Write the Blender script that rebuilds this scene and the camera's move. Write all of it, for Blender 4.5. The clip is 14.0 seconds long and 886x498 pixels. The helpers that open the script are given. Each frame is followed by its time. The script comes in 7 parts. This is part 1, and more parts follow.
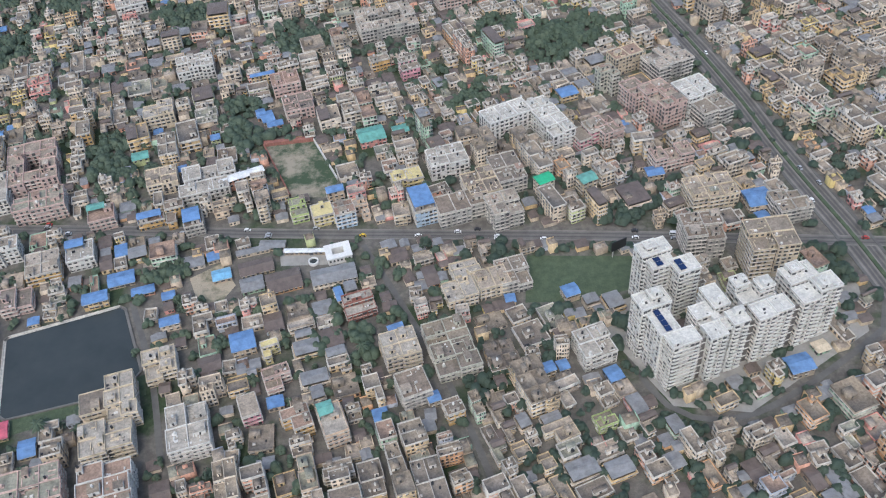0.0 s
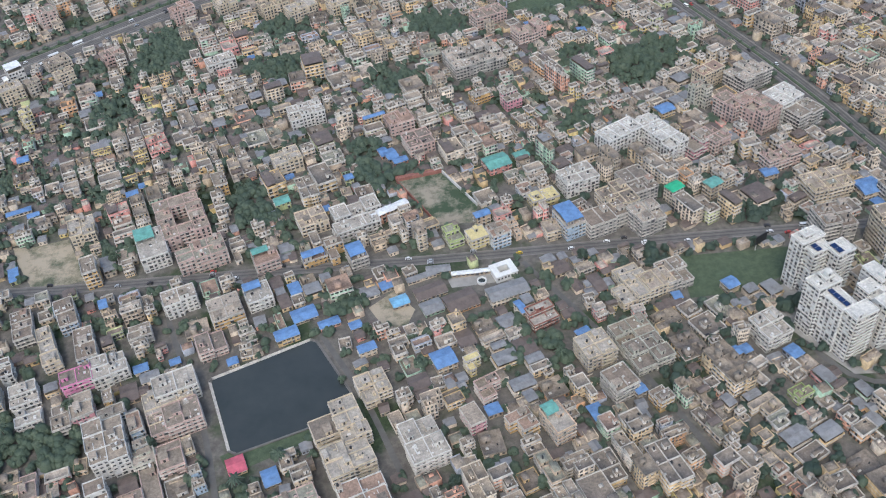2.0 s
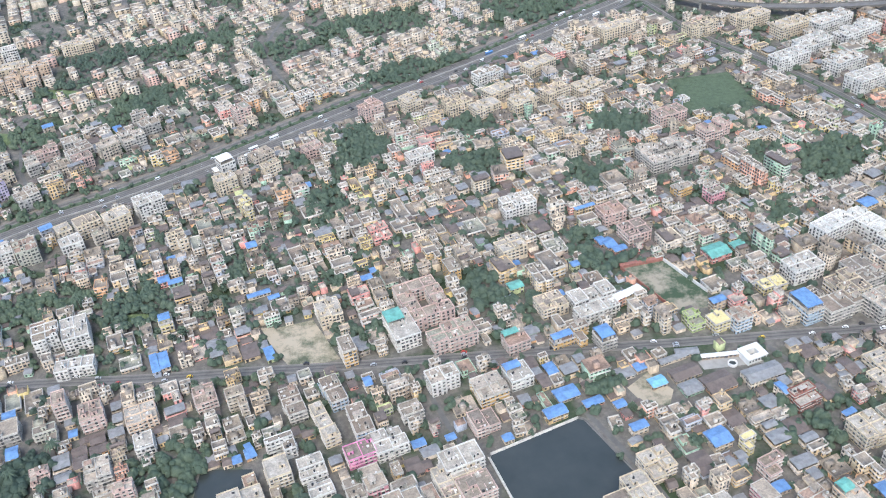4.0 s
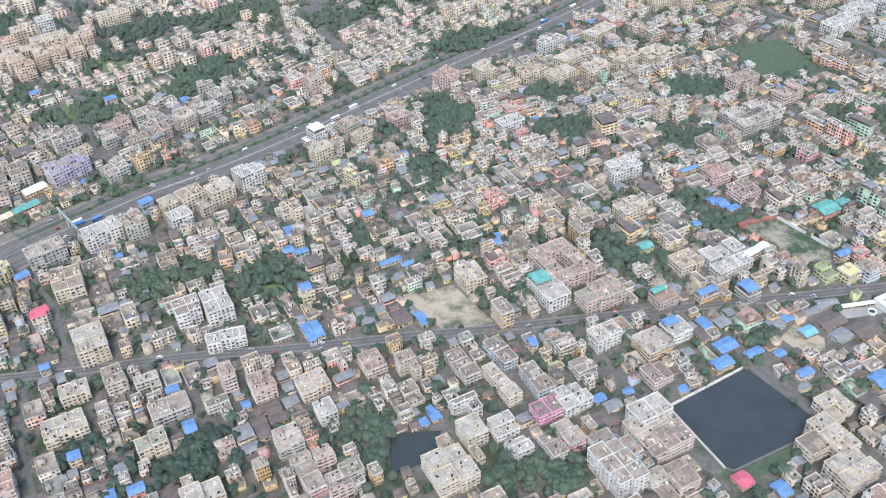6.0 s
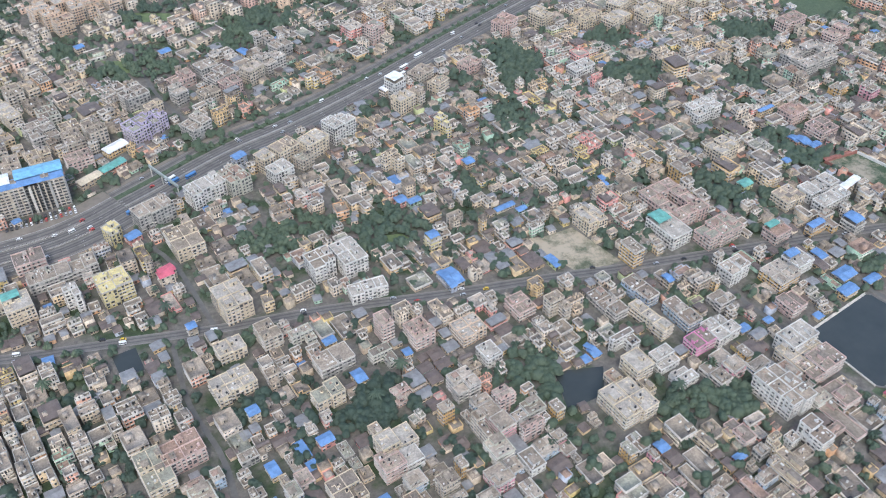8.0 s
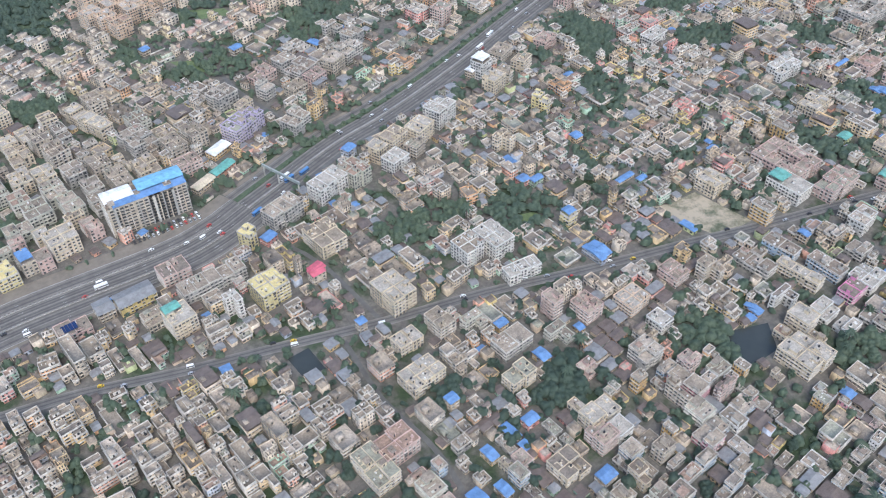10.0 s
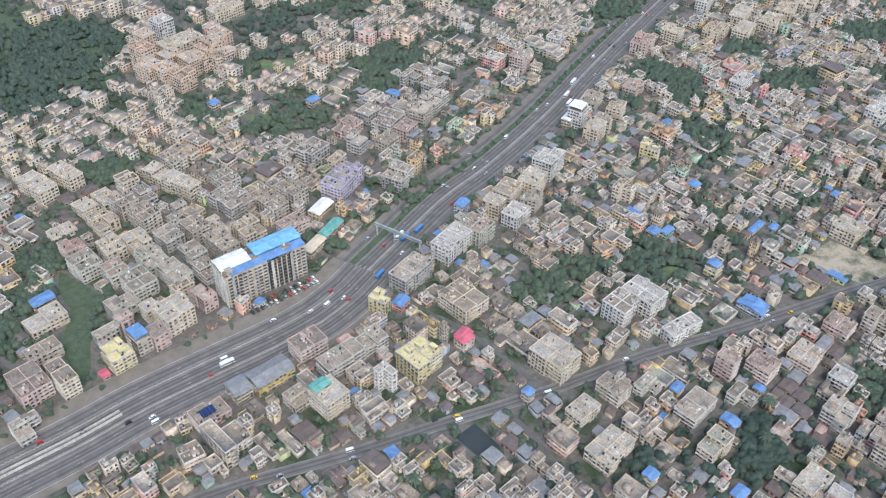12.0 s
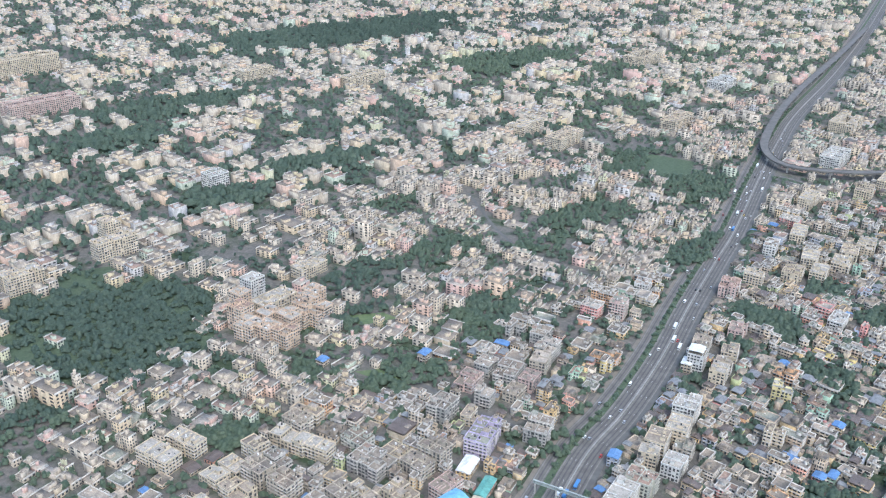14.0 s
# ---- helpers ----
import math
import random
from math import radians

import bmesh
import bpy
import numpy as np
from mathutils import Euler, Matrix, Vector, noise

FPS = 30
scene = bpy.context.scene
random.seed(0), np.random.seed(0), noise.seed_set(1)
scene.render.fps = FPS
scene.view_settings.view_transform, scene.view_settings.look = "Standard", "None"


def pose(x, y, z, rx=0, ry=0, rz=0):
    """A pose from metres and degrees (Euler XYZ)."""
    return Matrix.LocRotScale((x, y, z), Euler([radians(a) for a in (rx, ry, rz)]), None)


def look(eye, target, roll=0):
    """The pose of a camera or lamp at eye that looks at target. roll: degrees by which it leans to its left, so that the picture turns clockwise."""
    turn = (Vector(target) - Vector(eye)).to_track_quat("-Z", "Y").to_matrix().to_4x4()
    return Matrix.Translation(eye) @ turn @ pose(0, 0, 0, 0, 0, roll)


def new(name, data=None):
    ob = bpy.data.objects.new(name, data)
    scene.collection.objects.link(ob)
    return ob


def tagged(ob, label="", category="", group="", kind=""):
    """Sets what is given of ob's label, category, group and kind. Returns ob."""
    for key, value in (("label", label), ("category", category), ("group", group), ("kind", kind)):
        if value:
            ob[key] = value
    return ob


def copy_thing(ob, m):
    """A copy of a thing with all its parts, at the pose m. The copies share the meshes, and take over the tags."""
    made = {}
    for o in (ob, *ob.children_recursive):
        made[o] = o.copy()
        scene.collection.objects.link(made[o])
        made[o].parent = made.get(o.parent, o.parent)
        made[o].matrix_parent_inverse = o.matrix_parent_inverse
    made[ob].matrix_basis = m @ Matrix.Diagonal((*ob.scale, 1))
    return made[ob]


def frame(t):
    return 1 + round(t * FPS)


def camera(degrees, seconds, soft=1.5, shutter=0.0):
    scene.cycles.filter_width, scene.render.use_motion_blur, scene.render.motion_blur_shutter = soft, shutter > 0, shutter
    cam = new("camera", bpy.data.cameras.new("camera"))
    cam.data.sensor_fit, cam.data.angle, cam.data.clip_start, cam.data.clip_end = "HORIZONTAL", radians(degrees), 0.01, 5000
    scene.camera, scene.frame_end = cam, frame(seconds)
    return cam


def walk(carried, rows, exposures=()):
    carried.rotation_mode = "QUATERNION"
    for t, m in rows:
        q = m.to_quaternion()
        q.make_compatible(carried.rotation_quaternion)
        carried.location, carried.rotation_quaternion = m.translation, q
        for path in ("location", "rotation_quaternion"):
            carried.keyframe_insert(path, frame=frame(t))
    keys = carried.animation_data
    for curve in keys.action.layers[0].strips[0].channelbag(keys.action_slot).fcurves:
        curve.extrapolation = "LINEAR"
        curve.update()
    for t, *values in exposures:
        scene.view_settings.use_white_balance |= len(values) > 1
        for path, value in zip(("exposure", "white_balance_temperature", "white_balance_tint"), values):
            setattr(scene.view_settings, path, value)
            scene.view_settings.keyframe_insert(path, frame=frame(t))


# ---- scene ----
# An aerial pass over a dense low-rise city; everything is to one common scale.
cam = camera(51.6, 14.0, soft=1.15)
PATH = [
    (0, (-8.65, 6.58, 168.89), (-5.51, 77.53, 98.54), -4.80),
    (0.5, (-23.95, 4.21, 171.89), (-20.05, 73.21, 99.59), -5.40),
    (1, (-39.41, 1.97, 174.87), (-32.06, 69.72, 101.72), -4.60),
    (1.1, (-42.58, 1.50, 175.48), (-29.63, 71.20, 104.93), -3.00),
    (1.3, (-49.09, 0.64, 176.71), (-35.44, 71.44, 107.41), -3.50),
    (1.5, (-55.77, 0.07, 177.97), (-45.97, 71.32, 108.47), -5.50),
    (2, (-72.64, -0.40, 180.98), (-61.34, 72.31, 113.23), -5.80),
    (2.5, (-90.02, -0.42, 183.92), (-77.57, 72.33, 116.47), -5.30),
    (3, (-107.50, 0.14, 186.74), (-94.75, 75.19, 121.89), -5.50),
    (3.5, (-124.92, 0.85, 189.14), (-113.62, 79.15, 127.99), -5.90),
    (4, (-142.43, 1.92, 191.03), (-130.58, 81.47, 131.63), -5.40),
    (4.2, (-149.55, 2.78, 191.60), (-136.45, 82.13, 132.20), -5.20),
    (6.3, (-225.72, 16.45, 195.80), (-202.57, 90.40, 132.60), -0.80),
    (6.5, (-232.64, 17.94, 196.16), (-207.99, 90.69, 132.11), 0.40),
    (7, (-249.54, 22.22, 196.98), (-224.79, 93.02, 130.83), 0.90),
    (7.5, (-266.60, 27.68, 197.92), (-240.15, 95.53, 129.42), 2.00),
    (8, (-283.66, 33.71, 198.74), (-254.51, 102.56, 132.29), -0.00),
    (8.2, (-290.19, 36.33, 199.17), (-261.39, 105.08, 132.52), -1.20),
    (10.3, (-354.74, 68.15, 202.79), (-316.49, 130.55, 134.60), 0.10),
    (10.5, (-360.50, 71.79, 202.46), (-319.95, 136.04, 137.46), -0.30),
    (11, (-373.32, 82.65, 199.87), (-333.22, 148.65, 136.32), -1.40),
    (11.5, (-383.65, 96.95, 195.68), (-341.91, 162.80, 133.08), -1.30),
    (12, (-392.48, 112.52, 191.02), (-348.78, 175.27, 126.57), 1.40),
    (12.5, (-403.17, 126.30, 187.53), (-355.27, 186.55, 123.73), 2.10),
    (13, (-415.46, 137.94, 185.61), (-364.66, 199.69, 125.61), 2.60),
    (13.5, (-428.48, 148.64, 184.70), (-375.23, 213.49, 130.35), 3.20),
    (14, (-441.74, 159.28, 184.30), (-384.74, 230.23, 142.85), 1.50),
]
EXPOSE = [(0, 0.69, 5900, 7), (3.0, 0.69, 5900, 7), (3.5, 1.07, 5800, 6), (4.0, 1.3, 5800, 6), (6.5, 1.2, 5750, 6),
          (7.0, 1.02, 5750, 7), (7.5, 0.92, 5750, 7), (8.0, 0.98, 5750, 7), (10.5, 1.0, 5700, 7), (12.5, 0.98, 5820, 6), (13.5, 1.0, 5650, 5), (14.0, 1.13, 5500, 5)]
walk(cam, [(t, look(eye, target, roll)) for t, eye, target, roll in PATH], EXPOSE)

# ---- world and sun ----
world = bpy.data.worlds.new("overcast_sky")
scene.world = world
world.use_nodes = True
wn = world.node_tree.nodes
sky = wn.new("ShaderNodeTexSky")
sky.sky_type, sky.sun_disc = "NISHITA", False
sky.sun_elevation, sky.sun_rotation = radians(52), radians(200)
sky.dust_density, sky.air_density = 3.0, 1.1
world.node_tree.links.new(sky.outputs[0], wn["Background"].inputs[0])
wn["Background"].inputs[1].default_value = 0.15
sun = new("sun", bpy.data.lights.new("sun", "SUN"))
sun.data.energy, sun.data.angle, sun.data.color = 0.85, radians(22), (1.0, 0.94, 0.86)
sun.matrix_world = look((0, 0, 400), (90, 250, -60))


# ---- materials ----
def principled(name, rough=0.85, metal=0.0):
    m = bpy.data.materials.new(name)
    m.use_nodes = True
    n, l = m.node_tree.nodes, m.node_tree.links
    b = n["Principled BSDF"]
    b.inputs["Roughness"].default_value, b.inputs["Metallic"].default_value = rough, metal
    b.inputs["Specular IOR Level"].default_value = 0.5
    return m, n, l, b


def ramp(n, l, fac, stops, mode="LINEAR"):
    r = n.new("ShaderNodeValToRGB")
    r.color_ramp.interpolation = mode
    e = r.color_ramp.elements
    while len(e) < len(stops):
        e.new(0.5)
    for el, (p, c) in zip(e, stops):
        el.position, el.color = p, (*c, 1)
    l.new(fac, r.inputs[0])
    return r.outputs[0]


def noise_at(n, l, scale, detail=4, rough=0.6, stretch=(1, 1, 1)):
    geo, mp, t = n.new("ShaderNodeNewGeometry"), n.new("ShaderNodeMapping"), n.new("ShaderNodeTexNoise")
    mp.inputs["Scale"].default_value = stretch
    l.new(geo.outputs["Position"], mp.inputs[0])
    l.new(mp.outputs[0], t.inputs["Vector"])
    t.inputs["Scale"].default_value, t.inputs["Detail"].default_value, t.inputs["Roughness"].default_value = scale, detail, rough
    return t.outputs[0]


def mix(n, l, fac, a, b, blend="MIX"):
    m = n.new("ShaderNodeMix")
    m.data_type, m.blend_type = "RGBA", blend
    for sock, v in ((m.inputs[0], fac), (m.inputs[6], a), (m.inputs[7], b)):
        if isinstance(v, (int, float)):
            sock.default_value = v
        elif isinstance(v, tuple):
            sock.default_value = (*v, 1)
        else:
            l.new(v, sock)
    return m.outputs[2]


def bump(n, l, b, height, strength, distance):
    u = n.new("ShaderNodeBump")
    u.inputs["Strength"].default_value, u.inputs["Distance"].default_value = strength, distance
    l.new(height, u.inputs["Height"])
    l.new(u.outputs[0], b.inputs["Normal"])


WALLS = [(0.0, (0.531, 0.422, 0.299)), (0.1, (0.604, 0.459, 0.274)), (0.2, (0.419, 0.349, 0.265)), (0.29, (0.620, 0.511, 0.386)), (0.38, (0.594, 0.425, 0.217)),
         (0.45, (0.644, 0.350, 0.245)), (0.51, (0.500, 0.408, 0.288)), (0.6, (0.668, 0.567, 0.442)), (0.68, (0.612, 0.362, 0.197)), (0.72, (0.370, 0.508, 0.374)),
         (0.77, (0.408, 0.433, 0.488)), (0.81, (0.644, 0.307, 0.263)), (0.85, (0.376, 0.300, 0.223)), (0.9, (0.600, 0.470, 0.197)), (0.93, (0.470, 0.498, 0.253)),
         (0.95, (0.473, 0.371, 0.272))]
ROOFS = [(0.0, (0.280, 0.232, 0.181)), (0.17, (0.341, 0.280, 0.216)), (0.36, (0.233, 0.194, 0.157)), (0.5, (0.389, 0.321, 0.251)), (0.63, (0.302, 0.246, 0.185)),
         (0.74, (0.356, 0.246, 0.185)), (0.8, (0.451, 0.382, 0.309)), (0.88, (0.257, 0.203, 0.157)), (0.95, (0.311, 0.299, 0.232))]


def weathered(name, stops, source, dirt, rough=0.9, fixed=None):
    """Plaster or concrete: a tint per building, broad stains, streaks that run down, grain."""
    m, n, l, b = principled(name, rough)
    if fixed:
        rgb = n.new("ShaderNodeRGB")
        rgb.outputs[0].default_value = (*fixed, 1)
        base = rgb.outputs[0]
    else:
        if source == "object":
            src = n.new("ShaderNodeObjectInfo").outputs["Random"]
        else:
            per = n.new("ShaderNodeAttribute")
            per.attribute_name = "tint"
            src = per.outputs["Fac"]
        base = ramp(n, l, src, stops, "CONSTANT")
    broad = ramp(n, l, noise_at(n, l, 0.35, 5, 0.65), [(0.35, (1 - dirt,) * 3), (0.6, (1.0, 1.0, 1.0))])
    streak = ramp(n, l, noise_at(n, l, 1.6, 3, 0.7, (1, 1, 0.16)), [(0.36, (1 - dirt * 0.8,) * 3), (0.62, (1.06, 1.05, 1.03))])
    grain = noise_at(n, l, 6.0, 3, 0.7)
    c = mix(n, l, 1.0, mix(n, l, 1.0, base, broad, "MULTIPLY"), streak, "MULTIPLY")
    fleck = ramp(n, l, noise_at(n, l, 2.2, 4, 0.7), [(0.38, (1 - dirt * 0.45,) * 3), (0.5, (1.0, 1.0, 1.0)), (0.68, (1.06, 1.06, 1.06))])
    c = mix(n, l, 1.0, c, fleck, "MULTIPLY")
    l.new(c, b.inputs["Base Color"])
    bump(n, l, b, grain, 0.35, 0.05)
    return m


def sheet_metal(name, colour, rough=0.5):
    m, n, l, b = principled(name, rough)
    w = n.new("ShaderNodeTexWave")
    w.inputs["Scale"].default_value = 1.4
    geo = n.new("ShaderNodeNewGeometry")
    l.new(geo.outputs["Position"], w.inputs["Vector"])
    stain = ramp(n, l, noise_at(n, l, 0.6, 5, 0.65), [(0.3, (0.62, 0.6, 0.58)), (0.6, (1.0, 1.0, 1.0)), (0.8, (1.15, 1.15, 1.15))])
    l.new(mix(n, l, 1.0, colour, stain, "MULTIPLY"), b.inputs["Base Color"])
    bump(n, l, b, w.outputs[1], 0.5, 0.08)
    return m


def plain(name, colour, rough=0.7, metal=0.0, vary=0.25, scale=1.0):
    m, n, l, b = principled(name, rough, metal)
    v = ramp(n, l, noise_at(n, l, scale, 4, 0.65), [(0.3, (1 - vary,) * 3), (0.7, (1 + vary * 0.5,) * 3)])
    l.new(mix(n, l, 1.0, colour, v, "MULTIPLY"), b.inputs["Base Color"])
    return m


M_WALL = weathered("plaster_wall", WALLS, "object", 0.3)
M_WALL_FAR = weathered("plaster_wall_distant", WALLS, "house", 0.3)
# Distance haze put into the colour: wall tints mixed over half towards beige.
HAZED_WALLS = [(p, tuple(0.45 * c + 0.55 * m for c, m in zip(rgb, (0.52, 0.46, 0.375)))) for p, rgb in WALLS]
M_WALL_HAZED = weathered("hazed_plaster_distant", HAZED_WALLS, "house", 0.3)
M_ROOF = weathered("roof_concrete", ROOFS, "object", 0.36)
M_ROOF_FAR = weathered("roof_concrete_distant", ROOFS, "house", 0.36)
M_TRIM = weathered("raw_concrete", None, "", 0.3, fixed=(0.54, 0.5, 0.44))
M_WHITE = weathered("white_paint", None, "", 0.16, fixed=(0.61, 0.59, 0.55))
M_CLEAN = weathered("white_roof_screed", None, "", 0.26, fixed=(0.59, 0.565, 0.51))
M_SCREED = weathered("worn_roof_screed", None, "", 0.34, fixed=(0.53, 0.495, 0.435))
M_BRIGHT = weathered("bright_white_paint", None, "", 0.1, fixed=(0.64, 0.625, 0.59))
M_PALE = weathered("pale_roof_screed", None, "", 0.35, fixed=(0.43, 0.385, 0.325))
M_CREAM = weathered("cream_paint", None, "", 0.2, fixed=(0.6, 0.5, 0.36))
M_BEIGE = weathered("beige_paint", None, "", 0.28, fixed=(0.5, 0.43, 0.34))
M_PINK = weathered("pink_paint", None, "", 0.2, fixed=(0.6, 0.29, 0.33))
M_ROSE = weathered("rose_paint", None, "", 0.22, fixed=(0.545, 0.395, 0.345))
M_YELLOW = weathered("yellow_paint", None, "", 0.2, fixed=(0.6, 0.505, 0.25))
M_OCHRE = weathered("ochre_paint", None, "", 0.2, fixed=(0.6, 0.39, 0.16))
M_VIVID = weathered("vivid_pink_paint", None, "", 0.15, fixed=(0.62, 0.24, 0.4))
M_LIME = weathered("lime_paint", None, "", 0.2, fixed=(0.4, 0.47, 0.2))
M_PEACH = weathered("peach_paint", None, "", 0.22, fixed=(0.62, 0.46, 0.33))
M_LILAC = weathered("lilac_paint", None, "", 0.2, fixed=(0.46, 0.401, 0.537))
M_MINT = weathered("mint_paint", None, "", 0.2, fixed=(0.47, 0.46, 0.38))
M_SKYBLUE = weathered("pale_blue_paint", None, "", 0.2, fixed=(0.381, 0.478, 0.576))
M_GREYWALL = weathered("grey_paint", None, "", 0.25, fixed=(0.38, 0.362, 0.33))
M_BRICKRED = weathered("brick_red_paint", None, "", 0.25, fixed=(0.3, 0.13, 0.1))
M_BLUE = sheet_metal("blue_sheet", (0.14, 0.25, 0.45))
M_LBLUE = sheet_metal("light_blue_sheet", (0.2, 0.42, 0.6))
M_GREEN = sheet_metal("green_sheet", (0.15, 0.36, 0.3))
M_BGREEN = sheet_metal("bright_green_sheet", (0.05, 0.45, 0.22))
M_BRIDGE = sheet_metal("grey_green_sheet", (0.33, 0.36, 0.33))
M_RED = sheet_metal("red_sheet", (0.55, 0.12, 0.16))
M_GREYTIN = sheet_metal("grey_sheet", (0.24, 0.235, 0.23))
M_RUST = sheet_metal("rusty_sheet", (0.15, 0.115, 0.095))
M_WHITETIN = sheet_metal("white_sheet", (0.78, 0.78, 0.76))
M_GLASS = plain("dark_window_glass", (0.06, 0.06, 0.06), 0.4, 0.0, 0.4, 0.8)
M_BLACK = plain("black_plastic", (0.02, 0.02, 0.022), 0.5)
M_SCREEN = plain("brown_grey_screen", (0.13, 0.115, 0.105), 0.7, 0.0, 0.2, 1.2)
M_SOLAR = plain("solar_panel_glass", (0.015, 0.03, 0.09), 0.15)


def ground_material():
    m, n, l, b = principled("city_ground", 0.95)
    dust = ramp(n, l, noise_at(n, l, 0.5, 6, 0.7), [(0.3, (0.08, 0.072, 0.062)), (0.5, (0.125, 0.112, 0.095)), (0.72, (0.19, 0.17, 0.143))])
    weed = ramp(n, l, noise_at(n, l, 0.9, 6, 0.7), [(0.3, (0.018, 0.032, 0.014)), (0.6, (0.045, 0.065, 0.028)), (0.8, (0.09, 0.1, 0.05))])
    where = ramp(n, l, noise_at(n, l, 0.06, 5, 0.6), [(0.5, (0, 0, 0)), (0.62, (1, 1, 1))])
    l.new(mix(n, l, where, dust, weed), b.inputs["Base Color"])
    bump(n, l, b, noise_at(n, l, 1.5, 5, 0.7), 0.6, 0.3)
    return m


def grass_material(name, dark, light, scale=0.5, lo=0.32, hi=0.68):
    m, n, l, b = principled(name, 0.95)
    l.new(ramp(n, l, noise_at(n, l, scale, 7, 0.7), [(lo, dark), (hi, light)]), b.inputs["Base Color"])
    bump(n, l, b, noise_at(n, l, 2.5, 5, 0.7), 0.7, 0.3)
    return m


def leaf_material():
    m, n, l, b = principled("leaves", 0.75)
    tone = ramp(n, l, n.new("ShaderNodeNewGeometry").outputs["Random Per Island"], [(0.0, (0.088, 0.125, 0.095)), (0.5, (0.106, 0.146, 0.108)), (1.0, (0.124, 0.16, 0.116))])
    per = ramp(n, l, n.new("ShaderNodeObjectInfo").outputs["Random"], [(0.0, (0.78, 0.8, 0.8)), (0.5, (1.0, 1.0, 1.0)), (1.0, (1.16, 1.12, 0.98))])
    grain = ramp(n, l, noise_at(n, l, 2.6, 6, 0.8), [(0.34, (0.7, 0.74, 0.7)), (0.5, (1.0, 1.0, 1.0)), (0.66, (1.35, 1.3, 1.15))])
    l.new(mix(n, l, 1.0, mix(n, l, 1.0, tone, per, "MULTIPLY"), grain, "MULTIPLY"), b.inputs["Base Color"])
    bump(n, l, b, noise_at(n, l, 2.8, 4, 0.7), 0.55, 0.35)
    soft, both = n.new("ShaderNodeBsdfTranslucent"), n.new("ShaderNodeMixShader")
    soft.inputs[0].default_value = (0.13, 0.17, 0.125, 1)
    both.inputs[0].default_value = 0.45
    l.new(b.outputs[0], both.inputs[1])
    l.new(soft.outputs[0], both.inputs[2])
    l.new(both.outputs[0], n["Material Output"].inputs[0])
    return m


def road_material(name, colour):
    m, n, l, b = principled(name, 0.9)
    worn = ramp(n, l, noise_at(n, l, 0.25, 6, 0.7), [(0.3, tuple(c * 0.75 for c in colour)), (0.7, tuple(c * 1.25 for c in colour))])
    l.new(worn, b.inputs["Base Color"])
    return m


def water_material():
    m, n, l, b = principled("pond_water", 0.2)
    l.new(ramp(n, l, noise_at(n, l, 0.12, 4, 0.6), [(0.3, (0.034, 0.039, 0.036)), (0.7, (0.046, 0.051, 0.047))]), b.inputs["Base Color"])
    b.inputs["Specular IOR Level"].default_value = 0.5
    bump(n, l, b, noise_at(n, l, 1.6, 3, 0.6), 0.08, 0.05)
    return m


M_GROUND = ground_material()
M_GRASS = grass_material("rough_grass", (0.046, 0.066, 0.036), (0.09, 0.118, 0.064))
M_LAWN = grass_material("bright_grass", (0.08, 0.115, 0.05), (0.15, 0.185, 0.08))
M_SAND = grass_material("bare_sand", (0.085, 0.095, 0.055), (0.36, 0.3, 0.215), 0.1, 0.4, 0.55)
M_TURF = grass_material("worn_turf", (0.045, 0.07, 0.035), (0.29, 0.25, 0.185), 0.11, 0.44, 0.6)
M_LEAF = leaf_material()
M_BARK = plain("bark", (0.09, 0.07, 0.05), 0.95)
M_ASPHALT = road_material("asphalt", (0.128, 0.115, 0.1))
M_STREET = road_material("dusty_street", (0.13, 0.12, 0.108))
M_LANE = road_material("lane_dust", (0.11, 0.104, 0.095))
M_PAVE = road_material("paving", (0.27, 0.255, 0.23))
M_DIRT = road_material("brown_dirt", (0.17, 0.145, 0.115))
M_LINE = plain("road_paint", (0.42, 0.42, 0.4), 0.8)
M_WATER = water_material()
MATS = [M_WALL, M_ROOF, M_TRIM, M_GLASS, M_BLACK, M_BLUE]


